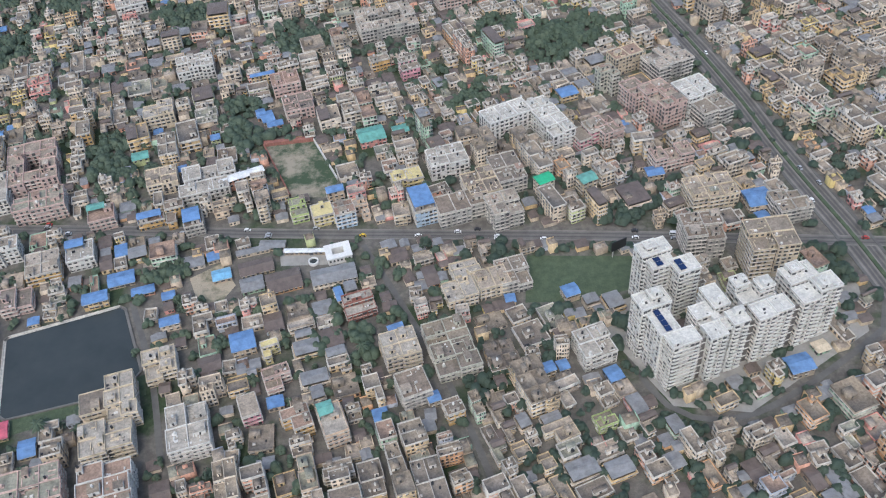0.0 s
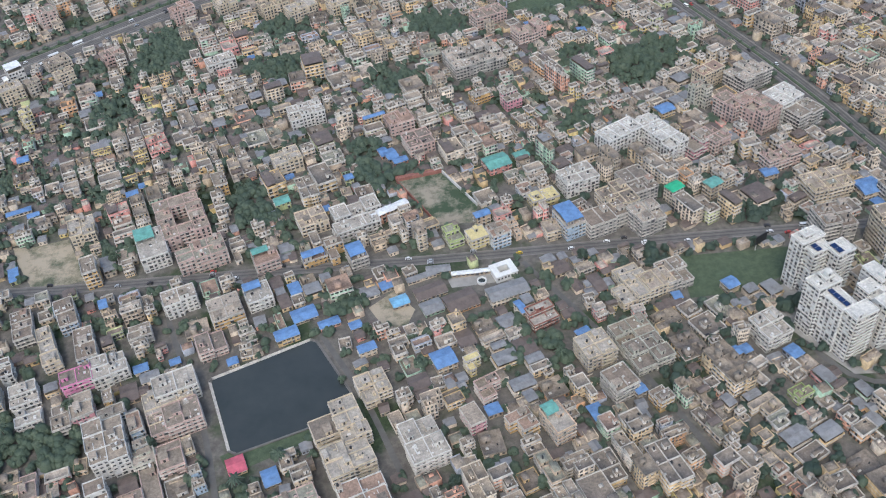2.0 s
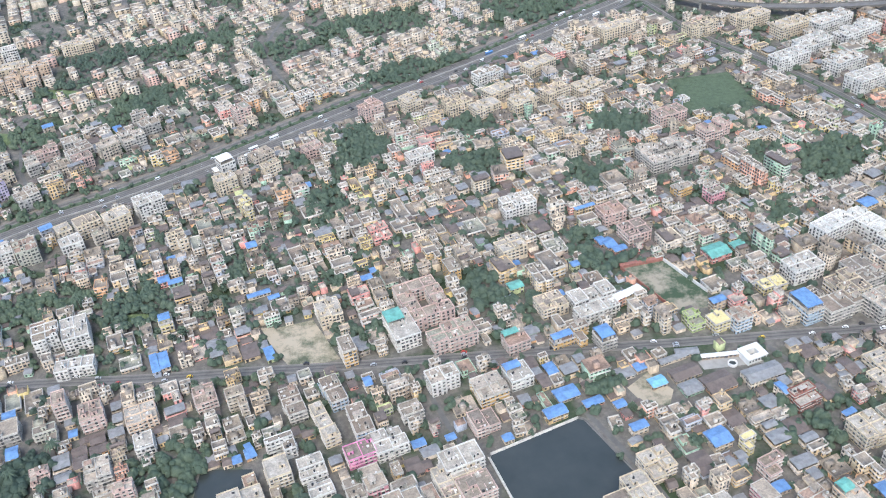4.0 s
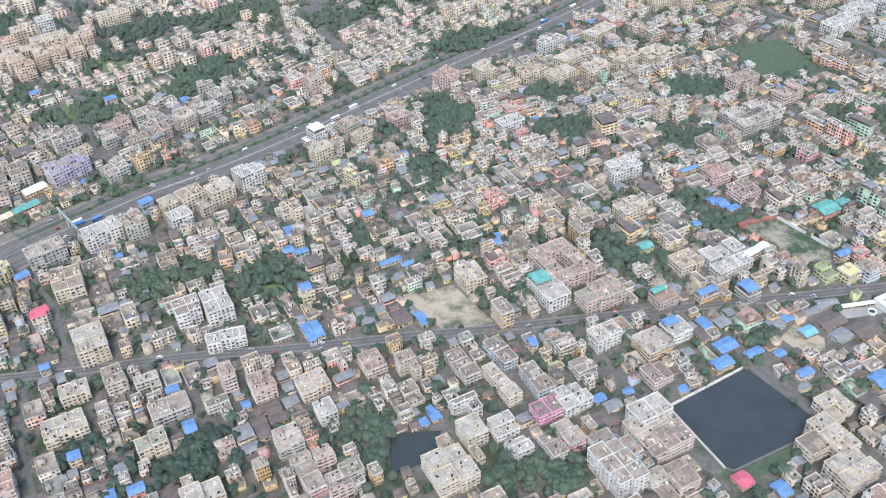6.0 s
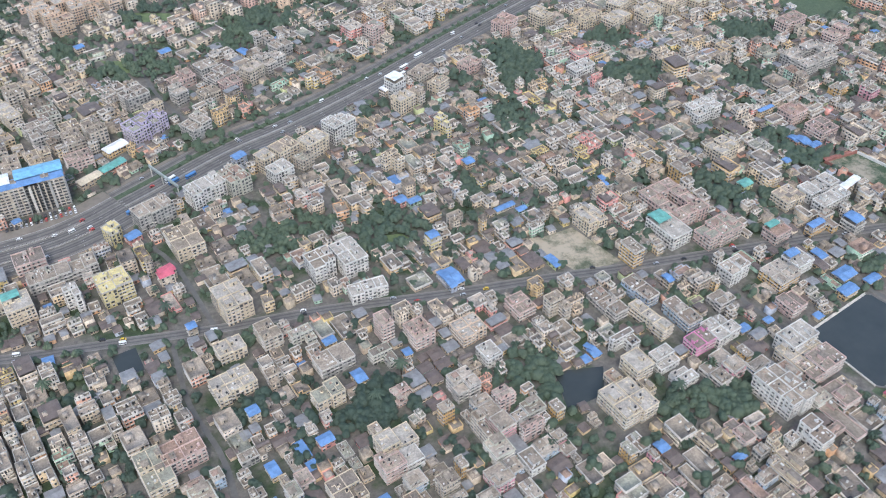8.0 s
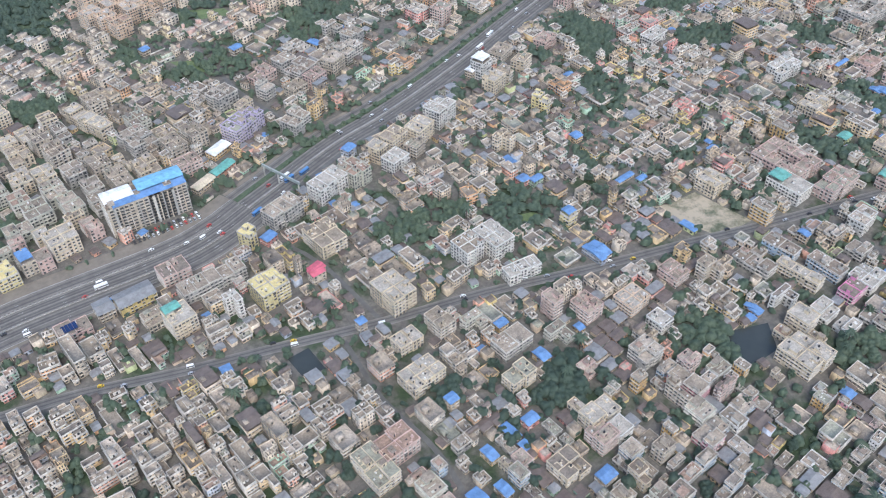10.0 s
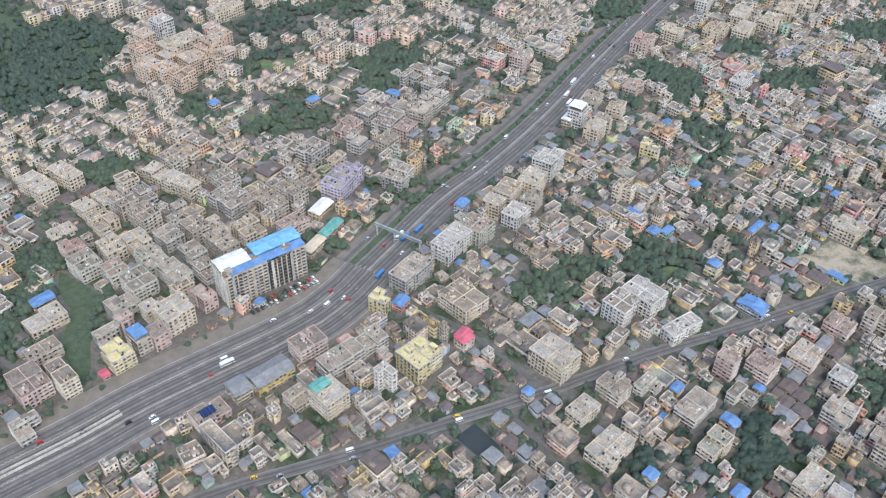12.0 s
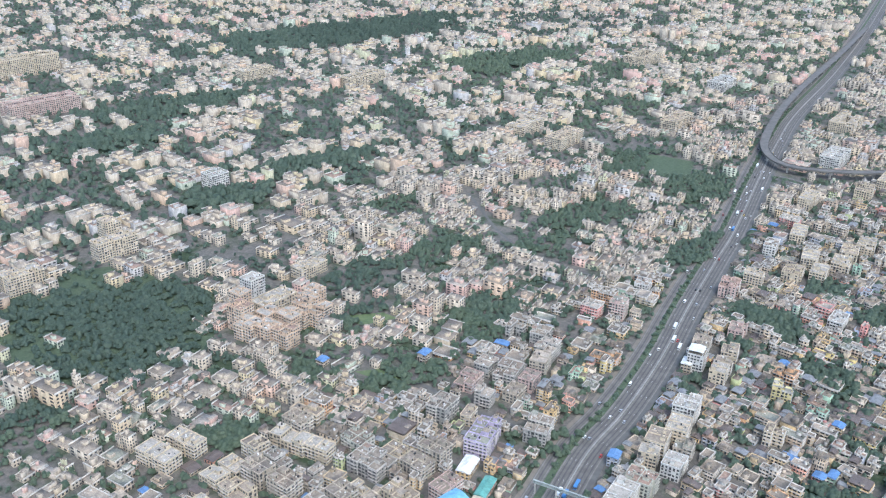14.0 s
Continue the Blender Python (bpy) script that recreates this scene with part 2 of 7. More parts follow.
# ---- mesh building ----
class Build:
    """Collects boxes and faces, then makes one mesh."""

    def __init__(self):
        self.v, self.f, self.m = [], [], []

    def quad(self, pts, mat=0):
        k = len(self.v)
        self.v += pts
        self.f.append(tuple(range(k, k + len(pts))))
        self.m.append(mat)

    def box(self, x0, x1, y0, y1, z0, z1, mat=0, top=None, bottom=False):
        k = len(self.v)
        self.v += [(x0, y0, z0), (x1, y0, z0), (x1, y1, z0), (x0, y1, z0), (x0, y0, z1), (x1, y0, z1), (x1, y1, z1), (x0, y1, z1)]
        fs = [(0, 1, 5, 4), (1, 2, 6, 5), (2, 3, 7, 6), (3, 0, 4, 7), (4, 5, 6, 7)] + ([(3, 2, 1, 0)] if bottom else [])
        self.f += [tuple(k + i for i in f) for f in fs]
        self.m += [mat] * 4 + [mat if top is None else top] + [mat] * (len(fs) - 5)

    def tray(self, x0, x1, y0, y1, z0, z1, rise, t, mat, floor):
        """A roof slab with its parapet in one piece: outer walls, coping, inner walls and floor."""
        k = len(self.v)
        for a, z in ((0.0, z0), (0.0, z1 + rise), (t, z1 + rise), (t, z1)):
            self.v += [(x0 + a, y0 + a, z), (x1 - a, y0 + a, z), (x1 - a, y1 - a, z), (x0 + a, y1 - a, z)]
        for r in (0, 4, 8):
            for i in range(4):
                j = (i + 1) % 4
                self.f.append((k + r + i, k + r + j, k + r + 4 + j, k + r + 4 + i))
        self.f.append((k + 12, k + 13, k + 14, k + 15))
        self.m += [mat] * 12 + [floor]

    def ring(self, x, y, r, z0, z1, mat=0, sides=8, r1=None):
        k, r1 = len(self.v), r if r1 is None else r1
        for z, q in ((z0, r), (z1, r1)):
            self.v += [(x + q * math.cos(6.2832 * i / sides), y + q * math.sin(6.2832 * i / sides), z) for i in range(sides)]
        for i in range(sides):
            j = (i + 1) % sides
            self.f.append((k + i, k + j, k + sides + j, k + sides + i))
        t = k + sides
        cap = [(t, t + 1 + 2 * i, t + 2 + 2 * i, t + 3 + 2 * i) for i in range((sides - 2) // 2)]
        self.f += cap
        self.m += [mat] * (sides + len(cap))

    def gable(self, x0, x1, y0, y1, z0, rise, mat=0):
        """A low pitched sheet roof with its ridge along x, thickness 0.06."""
        ym = (y0 + y1) / 2
        for s, y in ((0, y0), (1, y1)):
            a = [(x0, y, z0), (x1, y, z0), (x1, ym, z0 + rise), (x0, ym, z0 + rise)]
            if s:
                a = a[::-1]
            self.quad(a, mat)
            self.quad([(p, q, w - 0.06) for p, q, w in a[::-1]], mat)
        for x in (x0, x1):
            self.quad([(x, y0, z0), (x, ym, z0), (x, y1, z0), (x, ym, z0 + rise)], mat)

    def mesh(self, name, mats):
        me = bpy.data.meshes.new(name)
        me.from_pydata(self.v, [], self.f)
        me.polygons.foreach_set("material_index", self.m)
        for m in mats:
            me.materials.append(m)
        me.update()
        return me


def part(name, b, mats, parent=None, label=""):
    ob = new(name, b.mesh(name, mats if isinstance(mats, (list, tuple)) else [mats]))
    ob.parent = parent
    return tagged(ob, label)


def smooth_noise(x, y, s, seed=0.0):
    return noise.noise((x / s + seed, y / s - seed, seed * 0.37))


def turned(x, y, a):
    c, s = math.cos(a), math.sin(a)
    return c * x - s * y, s * x + c * y


# ---- ground ----
def ground_sheet():
    me = bpy.data.meshes.new("ground")
    xs = [-4200, -2400, -1200, -600, -300, 0, 300, 600, 1200, 2400, 4200]
    vs = [(x, y + 400, 0) for y in xs for x in xs]
    k = len(xs)
    me.from_pydata(vs, [], [(j * k + i, j * k + i + 1, j * k + k + i + 1, j * k + k + i) for j in range(k - 1) for i in range(k - 1)])
    me.materials.append(M_GROUND)
    return tagged(new("ground", me), "dusty city ground with weeds and litter between the houses", "ground", kind="structure")


ground_sheet()
PATCHES = []   # (polygon) areas without houses
ROADS = []     # (polyline, half width)


def patch(name, pts, mat, z, label, category, thick=0.0, keep_clear=True):
    b = Build()
    if thick:
        for p, q in zip(pts, pts[1:] + pts[:1]):
            b.quad([(*p, z - thick), (*q, z - thick), (*q, z), (*p, z)])
    b.quad([(x, y, z) for x, y in pts])
    if keep_clear:
        PATCHES.append(pts)
    return tagged(part(name, b, mat), label, category, kind="structure")


def smooth_line(pts, step=6.0):
    out = []
    p = [Vector(q).to_2d() if len(q) > 2 else Vector(q) for q in pts]
    p = [p[0] * 2 - p[1]] + p + [p[-1] * 2 - p[-2]]
    for a, b, c, d in zip(p, p[1:], p[2:], p[3:]):
        k = max(1, int((c - b).length / step))
        for i in range(k):
            t = i / k
            out.append(0.5 * (2 * b + (c - a) * t + (2 * a - 5 * b + 4 * c - d) * t * t + (3 * b - a - 3 * c + d) * t ** 3))
    return out + [p[-2]]


def strip(b, line, off0, off1, z0, z1, mat=0, sides=True):
    """A band between two offsets (to the left of the line), with its edges."""
    n = []
    for i, p in enumerate(line):
        d = (line[min(i + 1, len(line) - 1)] - line[max(i - 1, 0)]).normalized()
        n.append(Vector((-d.y, d.x)))
    A = [p + k * off0 for p, k in zip(line, n)]
    B = [p + k * off1 for p, k in zip(line, n)]
    for i in range(len(line) - 1):
        b.quad([(*A[i], z1), (*A[i + 1], z1), (*B[i + 1], z1), (*B[i], z1)][::1 if off0 > off1 else -1], mat)
        if sides:
            for e, s in ((A, 1), (B, -1)):
                b.quad([(*e[i], z0), (*e[i + 1], z0), (*e[i + 1], z1), (*e[i], z1)][::s], mat)


def street(pts, half, mat, label, name="road", lines=False, z=0.05):
    line = smooth_line(pts)
    ROADS.append((line, half + 0.1))
    b = Build()
    strip(b, line, half, -half, 0, z)
    r = tagged(part(name, b, mat), label, "road", kind="structure")
    return line


ROAD_A = [(300, 128), (160, 152), (49, 173.5), (-7, 183.5), (-47, 190.5), (-83, 197.5), (-127, 205.5), (-150, 209.5), (-171, 214), (-206, 220.5), (-240, 228), (-273, 233), (-304.5, 239.5), (-328, 244), (-357.5, 251), (-380, 254), (-440, 262), (-560, 276)]
HIGHWAY = [(-700, 284), (-560, 281), (-440, 283), (-400, 285.5), (-382.5, 287), (-366.4, 289.3), (-341.7, 290.6), (-328, 291.2), (-311.8, 293.1), (-297.3, 298), (-288.7, 302.3), (-271.1, 310.4), (-255, 318), (-242.6, 322.8), (-227.5, 327.2), (-210.4, 333.5), (-194.3, 340), (-177, 347.6), (-161.7, 355), (-135.7, 367.5), (-88, 389), (-50, 406), (30, 446), (100, 480), (173.5, 513), (320, 568), (515, 648), (735, 744), (1109, 908), (1400, 1030)]
RIGHT_ROAD = [(108, 120), (104, 160), (100, 185), (97, 205), (95, 225), (91, 252), (85, 283), (78, 315), (67, 348), (50, 390), (40, 440)]

LINE_A = street(ROAD_A, 1.9, M_STREET, "dusty two-lane city street with worn asphalt", "road_1")
SIDE_STREETS = [
    [(-122.7, 198.4), (-121.7, 186.6), (-113.8, 149.5), (-110.8, 119.2)], [(-21.9, 181.9), (-12.8, 158.3), (-3.7, 131.7), (2.4, 105.9)], [(-285.6, 231.8), (-285.5, 207.5), (-280.6, 182.4), (-283.4, 146.3)],
    [(-286.7, 282.1), (-283.7, 277.3), (-277.9, 263.9), (-272.9, 235.0)], [(-81.4, 170.8), (-73.5, 146.3), (-68.5, 121.8)], [(36.5, 143.3), (42.7, 120.5), (61.0, 115.7), (97.7, 134.3), (101.7, 142.4)],
    [(-384.0, 301.3), (-396.5, 335.5), (-405.2, 393.6)], [(-257.9, 343.9), (-266.4, 372.6), (-271.5, 420.0)], [(-140.1, 384.9), (-150.0, 410.5), (-156.1, 459.6), (-130.1, 525.9)],
]
for s in SIDE_STREETS:
    street(s, 0.75, M_LANE, "narrow dusty lane between houses", "lane", z=0.03)
LINE_R = street(RIGHT_ROAD, 3.9, M_ASPHALT, "wide asphalt road with worn lane paint", "road_2", z=0.04)


M_WEAR, M_POLISH = road_material("asphalt_dusty_seam", (0.175, 0.16, 0.142)), road_material("asphalt_tyre_track", (0.085, 0.079, 0.073))
for o, wide, m, lab in ((3.5, 0.35, M_WEAR, "pale dust along the edge of the wide road"), (-3.5, 0.35, M_WEAR, "pale dust along the edge of the wide road"), (0.8, 0.2, M_WEAR, "pale dust beside the median"), (-0.8, 0.2, M_WEAR, "pale dust beside the median"),
                        (1.5, 0.3, M_POLISH, "dark tyre-worn lane of the wide road"), (2.6, 0.3, M_POLISH, "dark tyre-worn lane of the wide road"), (-1.5, 0.3, M_POLISH, "dark tyre-worn lane of the wide road"), (-2.6, 0.3, M_POLISH, "dark tyre-worn lane of the wide road")):
    rb = Build()
    strip(rb, LINE_R, o + wide, o - wide, 0, 0.046)
    tagged(part("road_wear", rb, m), lab, "road", kind="structure")
for o, wide, m, lab in ((1.65, 0.2, M_WEAR, "pale dust along the edge of the city street"), (-1.65, 0.2, M_WEAR, "pale dust along the edge of the city street"), (0.55, 0.22, M_POLISH, "dark tyre-worn lane of the city street"), (-0.7, 0.22, M_POLISH, "dark tyre-worn lane of the city street")):
    rb = Build()
    strip(rb, LINE_A, o + wide, o - wide, 0, 0.056)
    tagged(part("road_wear", rb, m), lab, "road", kind="structure")
rb = Build()
strip(rb, LINE_R, 0.5, -0.5, 0, 0.3)
tagged(part("median", rb, M_GRASS), "planted median strip of the wide road", "median", kind="structure")
for o in (4.2, -4.2):
    rb = Build()
    strip(rb, LINE_R, o + 0.4, o - 0.4, 0, 0.16)
    tagged(part("pavement", rb, M_LANE), "dusty brown footway beside the wide road", "pavement", kind="structure")


# The highway: a ramp between barriers in the west, further east two carriageways, a planted strip and a service lane to the north.
LINE_H = smooth_line(HIGHWAY, 5.0)
WEST = [p for p in LINE_H if p.x < -284]
EAST = [p for p in LINE_H if p.x > -291]


def beside(line, o):
    """The line shifted to its left by o."""
    out = []
    for i, p in enumerate(line):
        d = (line[min(i + 1, len(line) - 1)] - line[max(i - 1, 0)]).normalized()
        out.append(p + Vector((-d.y, d.x)) * o)
    return out


ROADS.append((beside(WEST, 0.6), 12.6))
ROADS.append((beside(EAST, 2.6), 9.4))


def along(name, line, o0, o1, z, mat, label, category, z0=0.0):
    b = Build()
    strip(b, line, max(o0, o1), min(o0, o1), z0, z)
    return tagged(part(name, b, mat), label, category, kind="structure")


def blocks_along(name, line, o, size, step, z, mat, label, category):
    """A row of short concrete blocks with gaps, as one run of stuff."""
    b, run = Build(), 0.0
    for a, c in zip(line, line[1:]):
        d = (c - a).normalized()
        k = Vector((-d.y, d.x))
        while run < (c - a).length:
            q = a + d * run + k * o
            e, w = d * size[0] / 2, k * size[1] / 2
            low, up = [(*p, 0.0) for p in (q - e - w, q + e - w, q + e + w, q - e + w)], [(*p, z) for p in (q - e - w, q + e - w, q + e + w, q - e + w)]
            b.quad(up)
            for i in range(4):
                b.quad([low[i], low[(i + 1) % 4], up[(i + 1) % 4], up[i]])
            run += step
        run -= (c - a).length
    return tagged(part(name, b, mat), label, category, kind="stuff")


along("highway", WEST, 8.2, -10.2, 0.06, M_ASPHALT, "wide worn grey asphalt highway through the city", "road")
along("highway", EAST, 11.0, -5.6, 0.055, M_ASPHALT, "worn grey asphalt highway through the city", "road")
along("verge", WEST, 13.2, 8.2, 0.12, M_DIRT, "brown dirt verge beside the highway", "verge")
along("verge", WEST, -10.2, -12.6, 0.12, M_DIRT, "brown dirt verge beside the highway", "verge")
along("verge", EAST, 12.4, 11.0, 0.12, M_DIRT, "brown dirt verge beside the service lane", "verge")
along("pavement", EAST, -5.6, -7.2, 0.18, M_LANE, "dusty brown footway along the highway", "pavement")
along("planted_strip", EAST, 7.3, 5.2, 0.24, M_GRASS, "dark planted strip between highway and service lane", "median")
along("median", EAST, 0.2, -0.2, 0.42, M_PAVE, "narrow pale concrete barrier between the carriageways", "median")
for o in (8.2, -10.2):
    along("kerb", WEST, o + 0.12, o - 0.12, 0.2, M_PAVE, "pale concrete kerb of the highway", "kerb")
RAMP = [p for p in WEST if p.x < -300]
for o in (3.1, -3.1):
    along("barrier_wall", RAMP, o + 0.1, o - 0.1, 0.22, M_TRIM, "low concrete barrier base beside the ramp", "barrier")
    blocks_along("barrier_block", RAMP, o, (0.75, 0.34), 1.25, 0.5, M_PAVE, "pale concrete barrier blocks in a row", "barrier")
along("barrier_wall", [p for p in RAMP if p.x < -372], 0.9, 0.6, 0.75, M_TRIM, "concrete parapet of the underpass ramp", "barrier")
along("barrier_wall", [p for p in RAMP if p.x < -372], -0.6, -0.9, 0.75, M_TRIM, "concrete parapet of the underpass ramp", "barrier")
for line, seams, tracks in ((WEST, (7.6, 4.2, 2.5, 0.1, -2.5, -4.3, -6.8, -9.5), (6.6, 5.0, 1.9, 0.8, -0.8, -1.9, -5.1, -6.2, -8.6)), (EAST, (4.8, 0.6, -0.6, -5.1, 7.9, 10.5), (3.9, 2.6, 1.2, -1.3, -2.7, -4.2, 9.2))):
    for o in seams:
        along("road_seam", line, o + 0.2, o - 0.2, 0.0655, M_WEAR, "pale dust along the lane edge of the highway", "road")
    for o in tracks:
        along("tyre_track", line, o + 0.24, o - 0.24, 0.0655, M_POLISH, "dark tyre-worn lane of the highway", "road")
lb = Build()
for o, line in ((1.4, WEST), (-1.4, WEST), (5.4, WEST), (-5.6, WEST), (-7.9, WEST), (1.9, EAST), (3.5, EAST), (-1.9, EAST), (-3.6, EAST)):
    for a, c in list(zip(beside(line, o), beside(line, o)[1:]))[::2]:
        d = (c - a).normalized()
        e, w = d * 1.4, Vector((-d.y, d.x)) * 0.04
        lb.quad([(*(a - w), 0.072), (*(a + e - w), 0.072), (*(a + e + w), 0.072), (*(a + w), 0.072)])
tagged(part("lane_paint", lb, M_LINE), "worn dashed lane paint on the highway", "road paint", kind="stuff")

# Elevated loop road in the distance, on piers
FLY = smooth_line([(525.8, 653.2), (371.2, 595.3), (247.6, 551.6), (152.9, 513.9), (83.4, 479.1), (58.8, 458.7), (52.3, 441.8), (61.2, 424.9), (84.9, 404.3), (123.8, 388.5), (187.5, 374.6)], 6.0)
fb = Build()
strip(fb, FLY, 2.6, -2.6, 4.2, 4.9)
strip(fb, FLY, 2.7, 2.45, 4.9, 5.3)
strip(fb, FLY, -2.45, -2.7, 4.9, 5.3)
fly = tagged(part("flyover", fb, M_STREET), "pale concrete flyover curving over the highway on piers", "flyover", kind="structure")
for i in range(0, len(FLY), 4):
    pb = Build()
    pb.ring(FLY[i].x, FLY[i].y, 0.7, 0, 4.2)
    part("pier", pb, M_TRIM, fly)
ROADS.append((FLY, 4.0))

# ---- pond, fields ----
POND = [(-111.8, 162.4), (-111, 163.6), (-84.2, 169.9), (-82.4, 168.6), (-75.6, 147.6), (-79.5, 141.8), (-106, 137.6), (-108, 139.2)]
pond = patch("water", POND, M_WATER, 0.06, "still dark grey-green pond water", "pond")
for i, (p, q) in enumerate(zip(POND, POND[1:] + POND[:1])):
    wb = Build()
    strip(wb, [Vector(p), Vector(q)], 0.0, -0.25, 0, 0.4)
    strip(wb, [Vector(p), Vector(q)], -0.25, -0.7, 0, 0.15)
    tagged(part("pond_wall", wb, M_TRIM if i in (1, 7) else M_STREET), "low concrete embankment wall around the pond", "wall", kind="structure")
patch("water", [(-187.9, 179.1), (-174.0, 175.4), (-178.9, 166.4), (-190.8, 165.3)], M_WATER, 0.05, "small dark pond among trees", "pond")
patch("water", [(-302.7, 233.7), (-295.8, 234.7), (-294.6, 224.9), (-301.5, 225.9)], M_WATER, 0.05, "small dark pond behind houses", "pond")
patch("sports_field", [(-49.8, 229), (-34.8, 229), (-28, 209.4), (-31, 202.5), (-41.5, 204.5)], M_TURF, 0.04, "walled playing field of worn turf and bare soil", "field")
fw = Build()
for p, q, w in (((-49.8, 229.6), (-34.8, 229.6), 0.7), ((-49.8, 229), (-41.5, 204.5), 0.15)):
    strip(fw, [Vector(p), Vector(q)], w, -w, 0, 1.2)
tagged(part("field_wall", fw, M_BRICKRED), "brick-red boundary wall of the playing field", "wall", kind="structure")
fw = Build()
strip(fw, [Vector((-34.8, 229)), Vector((-28, 209.4))], 0.15, -0.15, 0, 1.2)
tagged(part("field_wall", fw, M_WHITE), "white boundary wall of the playing field", "wall", kind="structure")
patch("sand_field", [(-169.4, 233.8), (-163.8, 232.2), (-152.4, 232.8), (-146, 212), (-152, 211.6), (-161.6, 213), (-166.7, 225)], M_SAND, 0.04, "bare sandy ground with grass at the edges", "field")
patch("green_field", [(20, 171), (52, 165.5), (49, 156), (29, 153.5), (17, 155)], M_GRASS, 0.04, "overgrown green plot beside the main road", "field")
patch("pond_bank", [(-110, 138.5), (-108, 132.5), (-80, 139), (-74, 140.5), (-75, 146.5), (-90, 143)], M_GRASS, 0.04, "weedy rubble bank of the pond", "bank")
patch("yard", [(-67.3, 176.7), (-59.5, 181), (-55.1, 172.4), (-59, 166.2), (-64.5, 167.9)], M_SAND, 0.04, "sandy builder's yard with spoil", "yard")
patch("forecourt", [(-44.3, 184.2), (-24.8, 181.2), (-26, 175.4), (-43.6, 177.5)], M_PAVE, 0.04, "paved depot forecourt beside the main road", "yard")
patch("bright_lawn", [(-214.1, 253.8), (-206.2, 252.1), (-204.2, 248.2), (-212.1, 248.0)], M_LAWN, 0.05, "patch of bright algae-green grass", "field")
patch("bright_lawn", [(-283.7, 407.0), (-274.9, 403.1), (-272.7, 391.7), (-278.5, 393.6)], M_LAWN, 0.05, "patch of bright green grass", "field")
patch("meadow", [(-369.3, 354.1), (-365.5, 345.3), (-362.2, 337.0), (-366.0, 326.1), (-371.2, 317.8), (-373.9, 308.7), (-377.4, 302.5), (-379.4, 312.8), (-378.5, 322.1), (-374.5, 329.1), (-371.5, 335.2), (-372.5, 344.4)], M_GRASS, 0.04, "long green meadow between estates", "field")
patch("park", [(-26.3, 487.5), (9.5, 515.5), (21.6, 487.3), (-5.3, 470.5)], M_GRASS, 0.04, "green sports park near the highway", "field")
patch("park", [(14, 318), (44, 318), (46, 350), (18, 352)], M_GRASS, 0.04, "open green plot", "field")
patch("park", [(-265.3, 446.4), (-248.7, 438.7), (-246.6, 431.0), (-262.1, 434.8)], M_LAWN, 0.04, "small green field", "field")
patch("forest_floor", [(-382.0, 460.2), (-352.4, 445.6), (-318.6, 455.2), (-295.4, 488.8), (-321.0, 546.5), (-360.0, 556.4), (-388.3, 518.2)], M_GRASS, 0.04, "shaded floor of a wood", "field", keep_clear=False)
patch("estate_ground", [(34, 143), (40, 152), (58, 158), (98, 150), (94, 134), (60, 116), (44, 120)], M_PAVE, 0.045, "paved ground of the white apartment estate", "yard", keep_clear=False)

# ---- where nothing may be built ----
GX0, GY0, GW, GH = -900, -140, 2300, 1700
busy = np.zeros((GH, GW), np.uint8)


def mark(x, y, r, code):
    i0, i1 = max(0, int(x - r - GX0)), min(GW, int(x + r - GX0) + 2)
    j0, j1 = max(0, int(y - r - GY0)), min(GH, int(y + r - GY0) + 2)
    if i1 > i0 and j1 > j0:
        yy, xx = np.mgrid[j0:j1, i0:i1]
        busy[j0:j1, i0:i1][(xx + GX0 + 0.5 - x) ** 2 + (yy + GY0 + 0.5 - y) ** 2 < (r + 0.5) ** 2] = code


def inside(pts, x, y):
    hit = np.zeros(np.shape(x), bool)
    for (x0, y0), (x1, y1) in zip(pts, pts[1:] + pts[:1]):
        hit ^= ((y0 > y) != (y1 > y)) & (x < (x1 - x0) * (y - y0) / (y1 - y0 + 1e-9) + x0)
    return hit


def within(pts, x, y):
    hit, (x0, y0) = False, pts[-1]
    for x1, y1 in pts:
        if (y0 > y) != (y1 > y) and x < (x1 - x0) * (y - y0) / (y1 - y0) + x0:
            hit = not hit
        x0, y0 = x1, y1
    return hit


def at(x, y):
    i, j = int(x - GX0), int(y - GY0)
    return busy[j, i] if 0 <= i < GW and 0 <= j < GH else 9


def footprint(x, y, w, d, rot):
    c = math.radians(rot)
    return [(x + px, y + py) for px, py in (turned(u * w / 2, v * d / 2, c) for u in (-1, -0.5, 0, 0.5, 1) for v in (-1, -0.5, 0, 0.5, 1))]


def occupy(x, y, w, d, rot, code=3):
    c = math.radians(rot)
    for i in range(int(w * 1.5) + 1):
        for j in range(int(d * 1.5) + 1):
            px, py = turned(-w / 2 + i * w / (int(w * 1.5) or 1), -d / 2 + j * d / (int(d * 1.5) or 1), c)
            gx, gy = int(x + px - GX0), int(y + py - GY0)
            if 0 <= gx < GW and 0 <= gy < GH:
                busy[gy, gx] = code


for line, half in ROADS:
    for a, c in zip(line, line[1:]):
        for k in range(max(1, int((c - a).length / 1.5))):
            p = a.lerp(c, k * 1.5 / max((c - a).length, 0.1))
            mark(p.x, p.y, half, 1)
yy, xx = np.mgrid[0:GH, 0:GW]
for pts in PATCHES:
    xs, ys = [p[0] for p in pts], [p[1] for p in pts]
    busy[inside(pts, xx + GX0 + 0.5, yy + GY0 + 0.5)] = 1
GROVES = []


